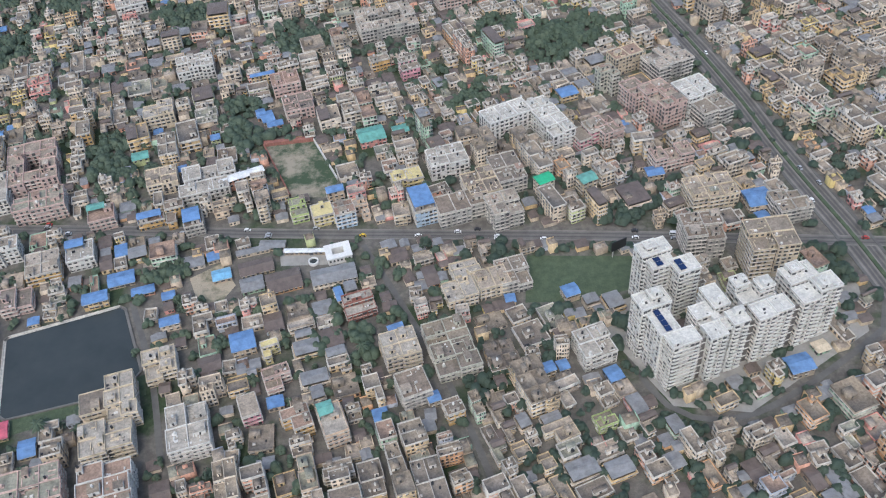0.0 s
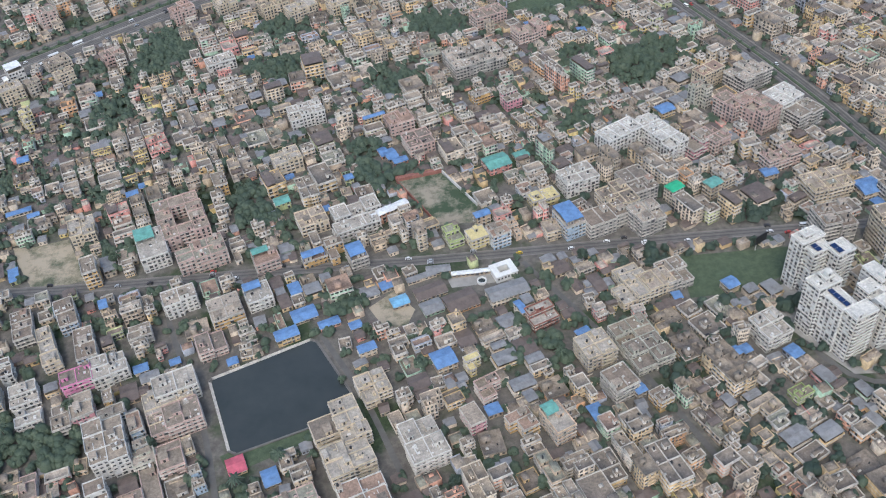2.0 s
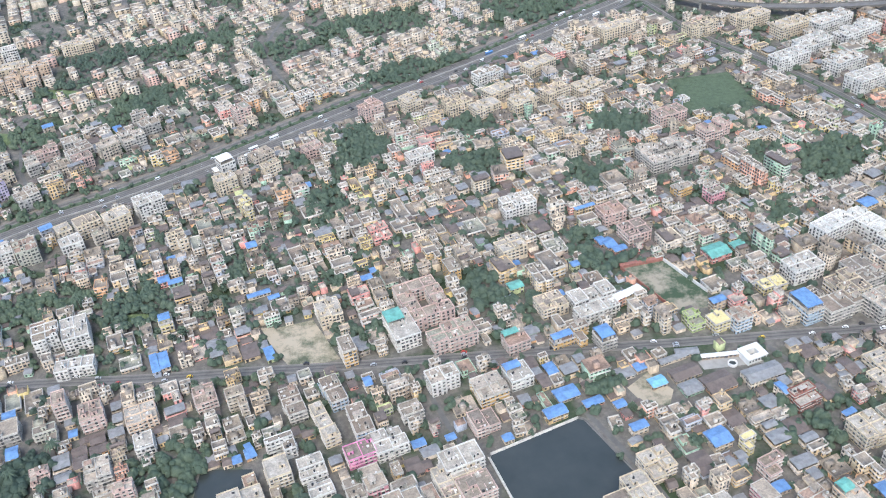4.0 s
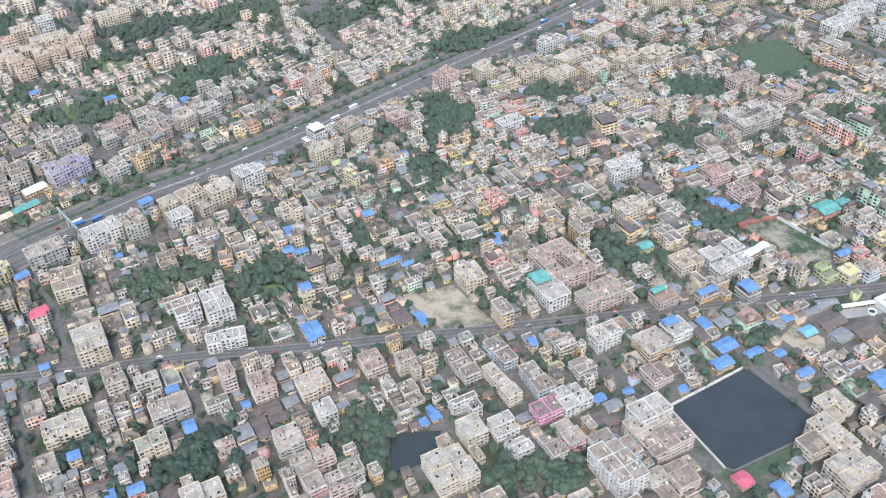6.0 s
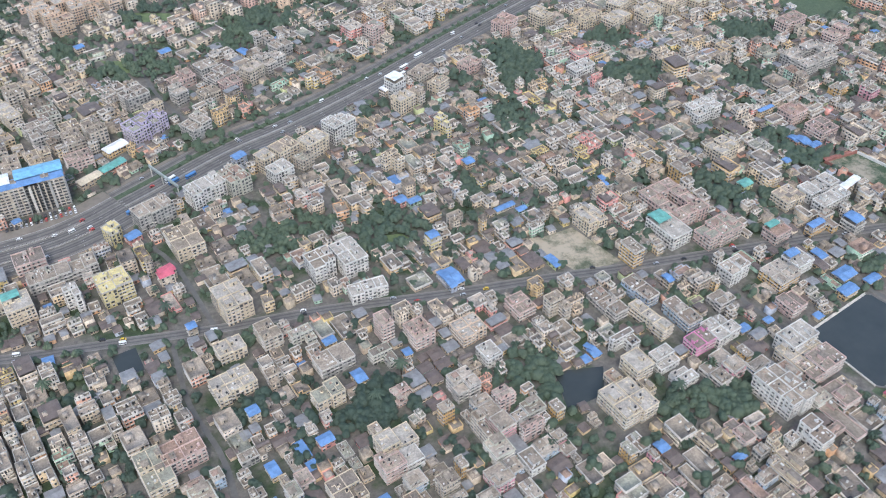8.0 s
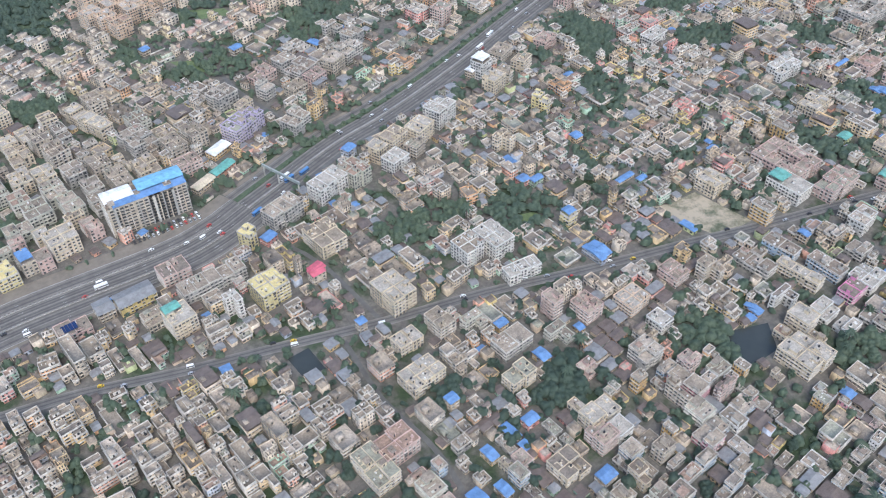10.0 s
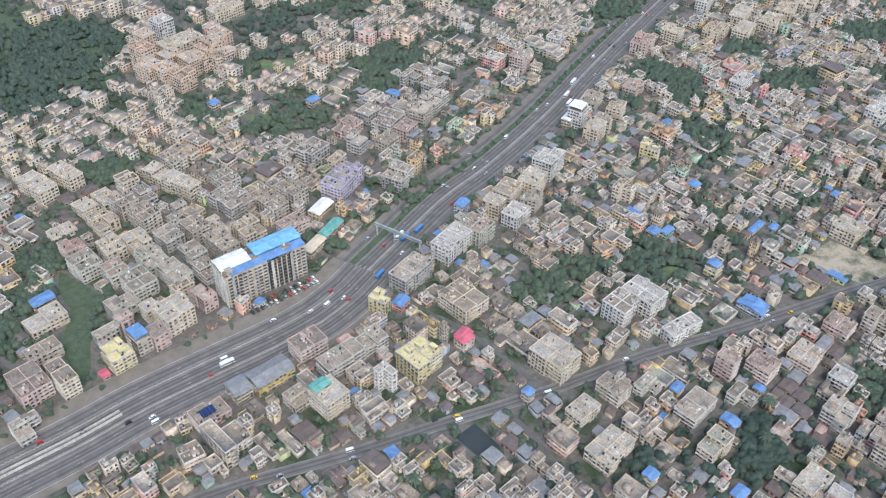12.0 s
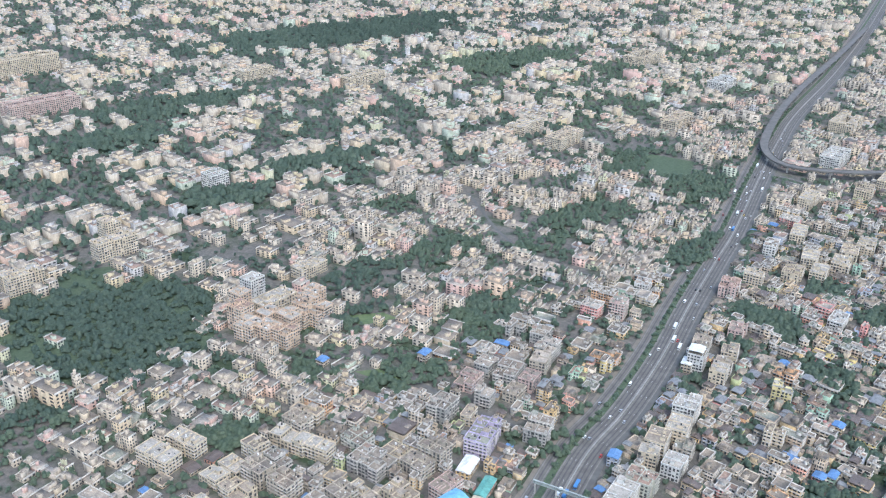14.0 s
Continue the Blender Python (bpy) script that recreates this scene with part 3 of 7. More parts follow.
def grove(x, y, rx, ry):
    GROVES.append((x, y, rx, ry))
    j0, j1, i0, i1 = max(0, int(y - 2 * ry - GY0)), int(y + 2 * ry - GY0) + 1, max(0, int(x - 2 * rx - GX0)), int(x + 2 * rx - GX0) + 1
    X, Y = xx[j0:j1, i0:i1] + GX0, yy[j0:j1, i0:i1] + GY0
    wild = np.sin(X * 0.31 + x) * np.cos(Y * 0.37 + y) + 0.7 * np.sin(X * 0.83 + Y * 0.6 + x * 2)
    inner = ((X - x) / (rx * 1.1)) ** 2 + ((Y - y) / (ry * 1.1)) ** 2 + 0.42 * wild < 1
    part_of = busy[j0:j1, i0:i1]
    part_of[inner & (part_of == 0)] = 2


grove(-82, 217, 6, 8)
grove(-57, 245, 6, 8)
grove(16, 241, 6, 7)
grove(46, 267, 12, 12)
grove(0, 130, 4, 4)
grove(-23, 149, 6, 5)
grove(-74, 178, 6, 3)
grove(48, 181, 7, 4)
grove(41, 139, 6, 8)
grove(93, 157, 5, 5)
grove(-94, 230, 8, 12)
grove(-39, 287, 9, 12)
grove(-85, 311, 10, 8)
grove(29, 331, 16, 22)
grove(56, 273, 12, 10)
grove(-17, 323, 8, 8)
grove(-122, 348, 6, 8)
grove(-197, 179, 8, 8)
grove(-163, 153, 8, 5)
grove(-87, 400, 30, 10)
grove(-76, 338, 12, 8)
grove(-52, 234, 8, 6)
grove(27, 280, 8, 6)
grove(-143, 251, 6, 6)
grove(14, 172, 4, 4)
grove(-76, 308, 10, 10)
grove(-14, 317, 12, 10)
grove(-142, 299, 8, 14)
grove(-237, 264, 14, 6)
grove(-209, 257, 10, 7)
grove(-175, 268, 5, 10)
grove(-191, 174, 5, 9)
grove(-273, 201, 6, 6)
grove(-236, 190, 6, 8)
grove(-145, 228, 4, 6)
grove(-141, 193, 4, 4)
grove(-298, 416, 8, 8)
grove(-280, 396, 9, 5)
grove(-232, 184, 5, 6)
grove(-249, 182, 8, 4)
grove(-148, 151, 8, 4)
grove(-240, 186, 10, 5)
grove(-233, 192, 6, 4)
grove(-318, 220, 6, 4)
grove(-209, 250, 12, 7)
grove(-293, 174, 4, 3)
grove(-123, 339, 8, 8)
grove(-146, 149, 7, 5)
grove(-156, 159, 5, 4)
grove(-130, 223, 4, 5)
grove(-299, 325, 7, 4)
grove(-263, 439, 10, 9)
grove(-223, 403, 14, 8)
grove(-369, 331, 7, 18)
grove(-376, 363, 6, 8)
grove(-255, 332, 9, 7)
grove(-293, 318, 5, 4)
grove(-344, 399, 9, 6)
grove(-276, 390, 6, 6)
grove(-260, 393, 9, 9)
grove(-250, 266, 10, 6)
grove(-121, 334, 10, 10)
grove(-235, 269, 8, 5)
grove(-175, 614, 35, 14)
grove(-256, 441, 12, 7)
grove(-213, 416, 24, 10)
grove(-188, 472, 20, 12)
grove(-245, 593, 24, 14)
grove(-10, 501, 26, 22)
grove(-17, 457, 22, 20)
grove(-388, 443, 12, 9)
grove(-340, 396, 8, 7)
grove(-270, 403, 6, 12)
grove(-329, 497, 30, 25)
grove(-350, 473, 25, 20)
grove(-363, 514, 20, 18)
grove(-147, 452, 18, 10)
grove(-100, 463, 26, 12)
grove(-174, 535, 18, 8)
grove(-198, 776, 60, 20)
grove(41, 933, 140, 40)
grove(102, 751, 60, 30)
grove(-259, 722, 40, 18)
grove(-128, 324, 10, 8)
grove(-233, 474, 18, 8)
for gx, gy, ga, gb in ((-401, 319, 5, 8), (-390, 334, 5, 8), (-380, 345, 5, 7), (-368, 358, 5, 7), (-338, 394, 8, 4), (-241, 346, 6, 3), (-215, 359, 6, 3), (-224, 313, 5, 4), (-190, 324, 7, 5), (-152, 333, 6, 6)):
    grove(gx, gy, ga, gb)

# ---- buildings ----
SH = 1.25   # height of a storey


def massing(w, d, n, rng):
    """The volumes of a building: (x0, x1, y0, y1, storeys). Big ones are ranks of stepped units, small ones main house and annex."""
    out = []
    if w * d < 44:
        k = rng.random()
        if k < 0.3 or n < 2:
            return [(-w / 2, w / 2, -d / 2, d / 2, n)]
        c = d * rng.uniform(-0.12, 0.16)
        if k < 0.62:
            a, b = (n, n - 1) if rng.random() < 0.5 else (n - 1, n)
            return [(-w / 2, w / 2, -d / 2, c, a), (-w / 2 + rng.uniform(0, 0.5), w / 2, c, d / 2, b)]
        e = w * rng.uniform(-0.1, 0.2)
        if rng.random() < 0.5:
            return [(-w / 2, w / 2, c, d / 2, n), (-w / 2, e, -d / 2, c, max(1, n - rng.choice((0, 1, 1))))]
        return [(-w / 2, w / 2, c, d / 2, n), (-e, w / 2, -d / 2, c, max(1, n - rng.choice((0, 1, 1))))]
    nx, ny = max(1, round(w / 4.4)), max(1, round(d / 4.8))
    for i in range(nx):
        for j in range(ny):
            x0, x1 = -w / 2 + w * i / nx, -w / 2 + w * (i + 1) / nx
            y0, y1 = -d / 2 + d * j / ny, -d / 2 + d * (j + 1) / ny
            if nx > 2 and 0 < i < nx - 1 and ny > 2 and 0 < j < ny - 1:
                continue
            f = n - (1 if rng.random() < 0.16 and n > 2 else 0)
            if j == 0:
                y0 += rng.choice((0, 0, 0.35, 0.7))
            if i == 0:
                x0 += rng.choice((0, 0, 0.4))
            if i == nx - 1:
                x1 -= rng.choice((0, 0, 0.4))
            out.append((x0, x1, y0, y1, f))
    return out


def covered(vols, own, x, y, f):
    return any(k != own and v[0] < x < v[1] and v[2] < y < v[3] and v[4] > f for k, v in enumerate(vols))


def window_spots(vols, rng, skip=0.1, pitch=1.2):
    """Where windows go: side, centre along the wall, wall plane, floor."""
    for k, (x0, x1, y0, y1, n) in enumerate(vols):
        for s, a, b, off in ((0, x0, x1, y0), (1, y0, y1, x1), (3, y0, y1, x0)):
            m = max(1, int((b - a) / pitch))
            for i in range(m):
                c = a + (b - a) * (i + 0.5) / m
                px, py = (c, off - 0.3) if s == 0 else (off + (0.3 if s == 1 else -0.3), c)
                for f in range(n):
                    if rng.random() >= skip and not covered(vols, k, px, py, f):
                        yield s, c, off, f


def window_set(b, vols, rng, glass=0, shade=1, ww=0.68, light=False):
    """Window panes with sunshades on the outer walls."""
    for s, c, off, f in window_spots(vols, rng):
        z0, z1, hw = f * SH + 0.42, f * SH + 1.08, ww / 2 * (1.5 if rng.random() < 0.25 else 1)
        if rng.random() < 0.2:
            z0 = f * SH + 0.06
        hood = rng.random() < (0.3 if light else 0.9)
        if light:
            if s == 0:
                b.quad([(c - hw, off - 0.03, z0), (c + hw, off - 0.03, z0), (c + hw, off - 0.03, z1), (c - hw, off - 0.03, z1)], glass)
                if hood:
                    b.box(c - hw - 0.1, c + hw + 0.1, off - 0.26, off, z1 + 0.03, z1 + 0.09, shade)
            else:
                x = off + (0.03 if s == 1 else -0.03)
                y0, y1 = (c - hw, c + hw) if s == 1 else (c + hw, c - hw)
                b.quad([(x, y0, z0), (x, y1, z0), (x, y1, z1), (x, y0, z1)], glass)
            continue
        for p, za, zb, m, e in ((0.03, z0, z1, glass, 0.0), (0.26, z1 + 0.03, z1 + 0.09, shade, 0.1)):
            if m == shade and not hood:
                continue
            if s == 0:
                b.box(c - hw - e, c + hw + e, off - p, off, za, zb, m)
            else:
                b.box(min(off, off + (p if s == 1 else -p)), max(off, off + (p if s == 1 else -p)), c - hw - e, c + hw + e, za, zb, m)


def roof_set(main, vols, rng, slab=0, para=1, tank=2, white=3, tin=None, extra=None):
    """Flat roofs: slab, parapet, stair heads, water tanks, column stubs and clutter on each volume."""
    def piece(name):
        if extra is None:
            return main
        extra.append((name, Build()))
        return extra[-1][1]

    top = max(v[4] for v in vols)
    litter = piece("roof_clutter")
    for k, (x0, x1, y0, y1, n) in enumerate(vols):
        b, o, z = main, 0.1, n * SH + 0.004 * (k % 9)
        w, d = x1 - x0, y1 - y0
        t, h, z1 = 0.12, rng.choice((0.28, 0.36, 0.46)), z + 0.12
        b.tray(x0 - o, x1 + o, y0 - o, y1 + o, z, z1, h, t, para, slab)
        room = w > 1.9 and d > 1.9
        if room and (n == top or rng.random() < 0.3) and rng.random() < (0.85 if len(vols) < 3 else 0.6):
            b = piece("stair_head")
            hw, hd, hh = rng.uniform(1.0, min(2.4, w * 0.62)), rng.uniform(1.1, min(2.6, d * 0.62)), rng.uniform(1.0, 1.35)
            cx, cy = rng.uniform(x0 + hw / 2 + 0.1, x1 - hw / 2 - 0.1), rng.uniform(y0 + hd / 2 + 0.1, y1 - hd / 2 - 0.1)
            b.box(cx - hw / 2, cx + hw / 2, cy - hd / 2, cy + hd / 2, z1, z1 + hh, para)
            b.box(cx - hw / 2 - 0.1, cx + hw / 2 + 0.1, cy - hd / 2 - 0.1, cy + hd / 2 + 0.1, z1 + hh, z1 + hh + 0.08, para, top=slab)
            b.box(cx - 0.22, cx + 0.22, cy - hd / 2 - 0.03, cy - hd / 2, z1 + 0.05, z1 + 0.9, tank)
            if rng.random() < 0.45:
                b = piece("water_tank")
                b.ring(cx + rng.uniform(-0.25, 0.25), cy + rng.uniform(-0.25, 0.25), 0.3, z1 + hh + 0.08, z1 + hh + 0.66, rng.choice((tank, white, para, slab)), 6)
        elif room and rng.random() < 0.5:
            b = piece("water_tank")
            cx, cy = rng.uniform(x0 + 0.6, x1 - 0.6), rng.uniform(y0 + 0.6, y1 - 0.6)
            b.box(cx - 0.4, cx + 0.4, cy - 0.4, cy + 0.4, z1, z1 + 0.25, para)
            b.ring(cx, cy, 0.3, z1 + 0.25, z1 + 0.85, rng.choice((tank, white, para, slab)), 6)
        if rng.random() < 0.7 and w > 1.2 and d > 1.2:
            b = litter
            if extra is not None:
                for q in range(min(7, int(w * d / 7))):
                    cx, cy, run = rng.uniform(x0 + 0.5, x1 - 0.5), rng.uniform(y0 + 0.5, y1 - 0.5), rng.uniform(0.3, 1.1)
                    u, v = (run, 0.07) if rng.random() < 0.5 else (0.07, run)
                    if x0 + 0.15 < cx - u and cx + u < x1 - 0.15 and y0 + 0.15 < cy - v and cy + v < y1 - 0.15:
                        b.box(cx - u, cx + u, cy - v, cy + v, z1, z1 + rng.uniform(0.15, 0.34), para)
            for q in range(rng.choice((1, 2, 3)) + (int(w * d / 9) if extra is not None else 0)):
                cx, cy, s = rng.uniform(x0 + 0.4, x1 - 0.4), rng.uniform(y0 + 0.4, y1 - 0.4), rng.uniform(0.1, 0.3)
                b.box(cx - s, cx + s * rng.uniform(0.5, 2), cy - s, cy + s, z1, z1 + rng.uniform(0.08, 0.4), rng.choice((para, slab, white, tank)))
        if tin is not None and k == 0:
            b = main
            b.gable(x0, x1, y0, y1, z1 + 0.95, 0.25, tin)
            for cx in (x0 + 0.1, x1 - 0.1):
                for cy in (y0 + 0.1, y1 - 0.1):
                    b.box(cx - 0.05, cx + 0.05, cy - 0.05, cy + 0.05, z1, z1 + 0.97, para)
    return top * SH + 0.12


def wall_set(b, vols, rng, wall=0, trim=1, extra=None, bands=None):
    """Walls with a projecting band at each floor, and balconies on the front."""
    for k, (x0, x1, y0, y1, n) in enumerate(vols):
        b.box(x0, x1, y0, y1, -0.3, n * SH, wall)
        e = 0.05 + 0.002 * (k % 7)
        for f in range(1, n):
            (bands or b).box(x0 - e, x1 + e, y0 - e, y1 + e, f * SH - 0.05, f * SH + 0.05, trim)
        if rng.random() < 0.6:
            e = 0.24 + 0.003 * (k % 7)
            for f in range(n):
                (bands or b).box(x0 - e, x1 + e, y0 - e, y1 - 0.1, f * SH + 1.12, f * SH + 1.18, trim, bottom=True)
        if rng.random() > (0.8 if len(vols) < 3 else 0.4):
            continue
        side = rng.choice((0, 0, 0, 1, 3))
        a0, a1 = (x0, x1) if side == 0 else (y0, y1)
        span = rng.uniform(0.4, 0.95) * (a1 - a0)
        c = rng.uniform(a0 + span / 2, a1 - span / 2)
        off = {0: y0, 1: x1, 3: x0}[side]
        if covered(vols, k, c if side == 0 else off + (0.3 if side == 1 else -0.3), off - 0.3 if side == 0 else c, 1):
            continue
        for f in range(1, n):
            q = b
            if extra is not None:
                extra.append(("balcony", Build()))
                q = extra[-1][1]
            for za, zb, p0, p1, m in ((f * SH - 0.04, f * SH + 0.06, 0.0, 0.5, trim), (f * SH + 0.06, f * SH + 0.42, 0.43, 0.5, wall)):
                if side == 0:
                    q.box(c - span / 2, c + span / 2, off - p1, off - p0, za, zb, m)
                elif side == 1:
                    q.box(off + p0, off + p1, c - span / 2, c + span / 2, za, zb, m)
                else:
                    q.box(off - p1, off - p0, c - span / 2, c + span / 2, za, zb, m)


PANES = {}


def each_window(ob, vols, rng):
    """Every window as a part of its own, on a shared mesh with pane, frame and sunshade."""
    if not PANES:
        for k, (hw, z0) in enumerate(((0.33, 0.0), (0.46, 0.0), (0.33, -0.34))):
            b = Build()
            b.box(-hw - 0.05, hw + 0.05, -0.02, 0, z0 - 0.05, 0.7, 1)
            b.box(-hw, hw, -0.035, 0, z0, 0.65, 0)
            b.box(-hw - 0.12, hw + 0.12, -0.28, 0, 0.7, 0.76, 1, bottom=True)
            PANES[k] = b.mesh("window", [M_GLASS, M_TRIM])
    for s, c, off, f in window_spots(vols, rng):
        o = new("window", PANES[rng.choice((0, 0, 0, 1, 2))])
        o.parent = ob
        o.matrix_local = pose(c, off, f * SH + 0.42) if s == 0 else pose(off, c, f * SH + 0.42, 0, 0, 90 if s == 1 else -90)


def make_house(name, w, d, n, seed, label, group, wall_m=None, roof_m=None, canopy=None, category="house", single=False, light=False, vols=None):
    rng = random.Random(seed)
    b, hung, stood = Build(), [], []
    vols = vols or (massing(w, d, n, rng) if not canopy else [(-w / 2, w / 2, -d / 2, d / 2, n)])
    bands = Build()
    wall_set(b, vols, rng, extra=hung, bands=bands)
    ob = part(name, b, [wall_m or M_WALL, M_TRIM])
    if bands.f:
        tagged(part("sunshade_band", bands, [M_TRIM, M_TRIM], ob), kind="stuff")
    for what, q in hung:
        part(what, q, [wall_m or M_WALL, M_TRIM], ob)
    rb = Build()
    mats = [roof_m or M_ROOF, M_TRIM if wall_m in (M_YELLOW, M_OCHRE, M_PINK, M_SKYBLUE, M_GREYWALL) or not wall_m else wall_m, M_BLACK, M_WHITE]
    zt = roof_set(rb, vols, rng, extra=stood)
    part("roof", rb, mats, ob)
    for what, q in stood:
        if not q.f:
            continue
        o = part(what, q, mats, ob)
        if what == "roof_clutter":
            tagged(o, kind="stuff")
    if single:
        each_window(ob, vols, rng)
    else:
        wb = Build()
        window_set(wb, vols, rng, light=light)
        tagged(part("window", wb, [M_GLASS, M_TRIM], ob), kind="stuff")
    if canopy:
        m = {"blue": M_BLUE, "bluepart": M_BLUE, "green": M_GREEN, "white": M_WHITETIN, "red": M_RED}[canopy]
        cb = Build()
        f = 0.45 if canopy in ("bluepart", "green") else 0.94
        x0, x1, y0, y1 = -w / 2, -w / 2 + w * max(f, 0.7), d / 2 - d * f, d / 2
        cb.gable(x0, x1, y0, y1, zt + 1.5, 0.35)
        for x in (x0 + 0.15, x1 - 0.15):
            for y in (y0 + 0.15, y1 - 0.15):
                cb.box(x - 0.06, x + 0.06, y - 0.06, y + 0.06, zt, zt + 1.52)
        part("canopy", cb, m, ob)
    return tagged(ob, label, category, group)


seedno, single_left = [1000], [800]


def block(x, y, w, d, n, rot, mat, label, canopy=None):
    if at(x, y) == 3:
        return None
    seedno[0] += 1
    name = "apartment_building" if n >= 4 else "house"
    single = y < 212 and n < 7 and single_left[0] > 0
    pale = M_SCREED if mat is M_BRIGHT else M_PALE if mat in (M_WHITE, M_CREAM, M_PEACH) and seedno[0] % 3 else M_YELLOW if mat is M_YELLOW else M_PALE if mat is M_BRICKRED else None
    ob = make_house(name, w, d, n, seedno[0], label, "", mat, pale, canopy, "building" if n >= 4 else "house", single, y > 215 or n > 8)
    single_left[0] -= len(ob.children) if single else 0
    ob.matrix_world = pose(x, y, 0, 0, 0, rot) @ Matrix.Diagonal((1, 1, 1 + (seedno[0] * 37 % 23) / 500, 1))
    occupy(x, y, w + 0.9, d + 0.9, rot)
    return ob


SHEETS = {"blue": M_BLUE, "lblue": M_LBLUE, "green": M_GREEN, "bgreen": M_BGREEN, "red": M_RED, "white": M_WHITETIN, "darkgrey": M_GREYTIN, "cream": M_CREAM, "rust": M_RUST}
SAY = {"blue": "bright blue", "lblue": "light blue", "green": "sea green", "bgreen": "vivid green", "red": "red", "white": "white", "darkgrey": "dark grey", "cream": "cream", "rust": "rust-brown"}


def shed(x, y, w, d, n, rot, colour):
    """A low house or shed under a coloured sheet roof."""
    seedno[0] += 1
    rng = random.Random(seedno[0])
    own = at(x, y) != 3
    if not own:
        n = max(n, 1)
    b, z = Build(), n * SH
    b.box(-w / 2 + 0.2, w / 2 - 0.2, -d / 2 + 0.2, d / 2 - 0.2, -0.2, z, 0)
    ob = part("shed" if n == 1 else "house", b, [M_WALL])
    wb = Build()
    window_set(wb, [(-w / 2 + 0.2, w / 2 - 0.2, -d / 2 + 0.2, d / 2 - 0.2, n)], rng)
    tagged(part("window", wb, [M_GLASS, M_TRIM], ob), kind="stuff")
    rb = Build()
    rb.gable(-w / 2, w / 2, -d / 2, d / 2, z + 0.05, min(0.9, d * 0.12))
    part("roof", rb, SHEETS[colour], ob, SAY[colour] + " corrugated sheet roof")
    tagged(ob, "plastered house under a " + SAY[colour] + " corrugated sheet roof", "shed" if n == 1 else "house")
    ob.matrix_world = pose(x, y, 0, 0, 0, rot)
    occupy(x, y, w + 0.8, d + 0.8, rot)
    return ob


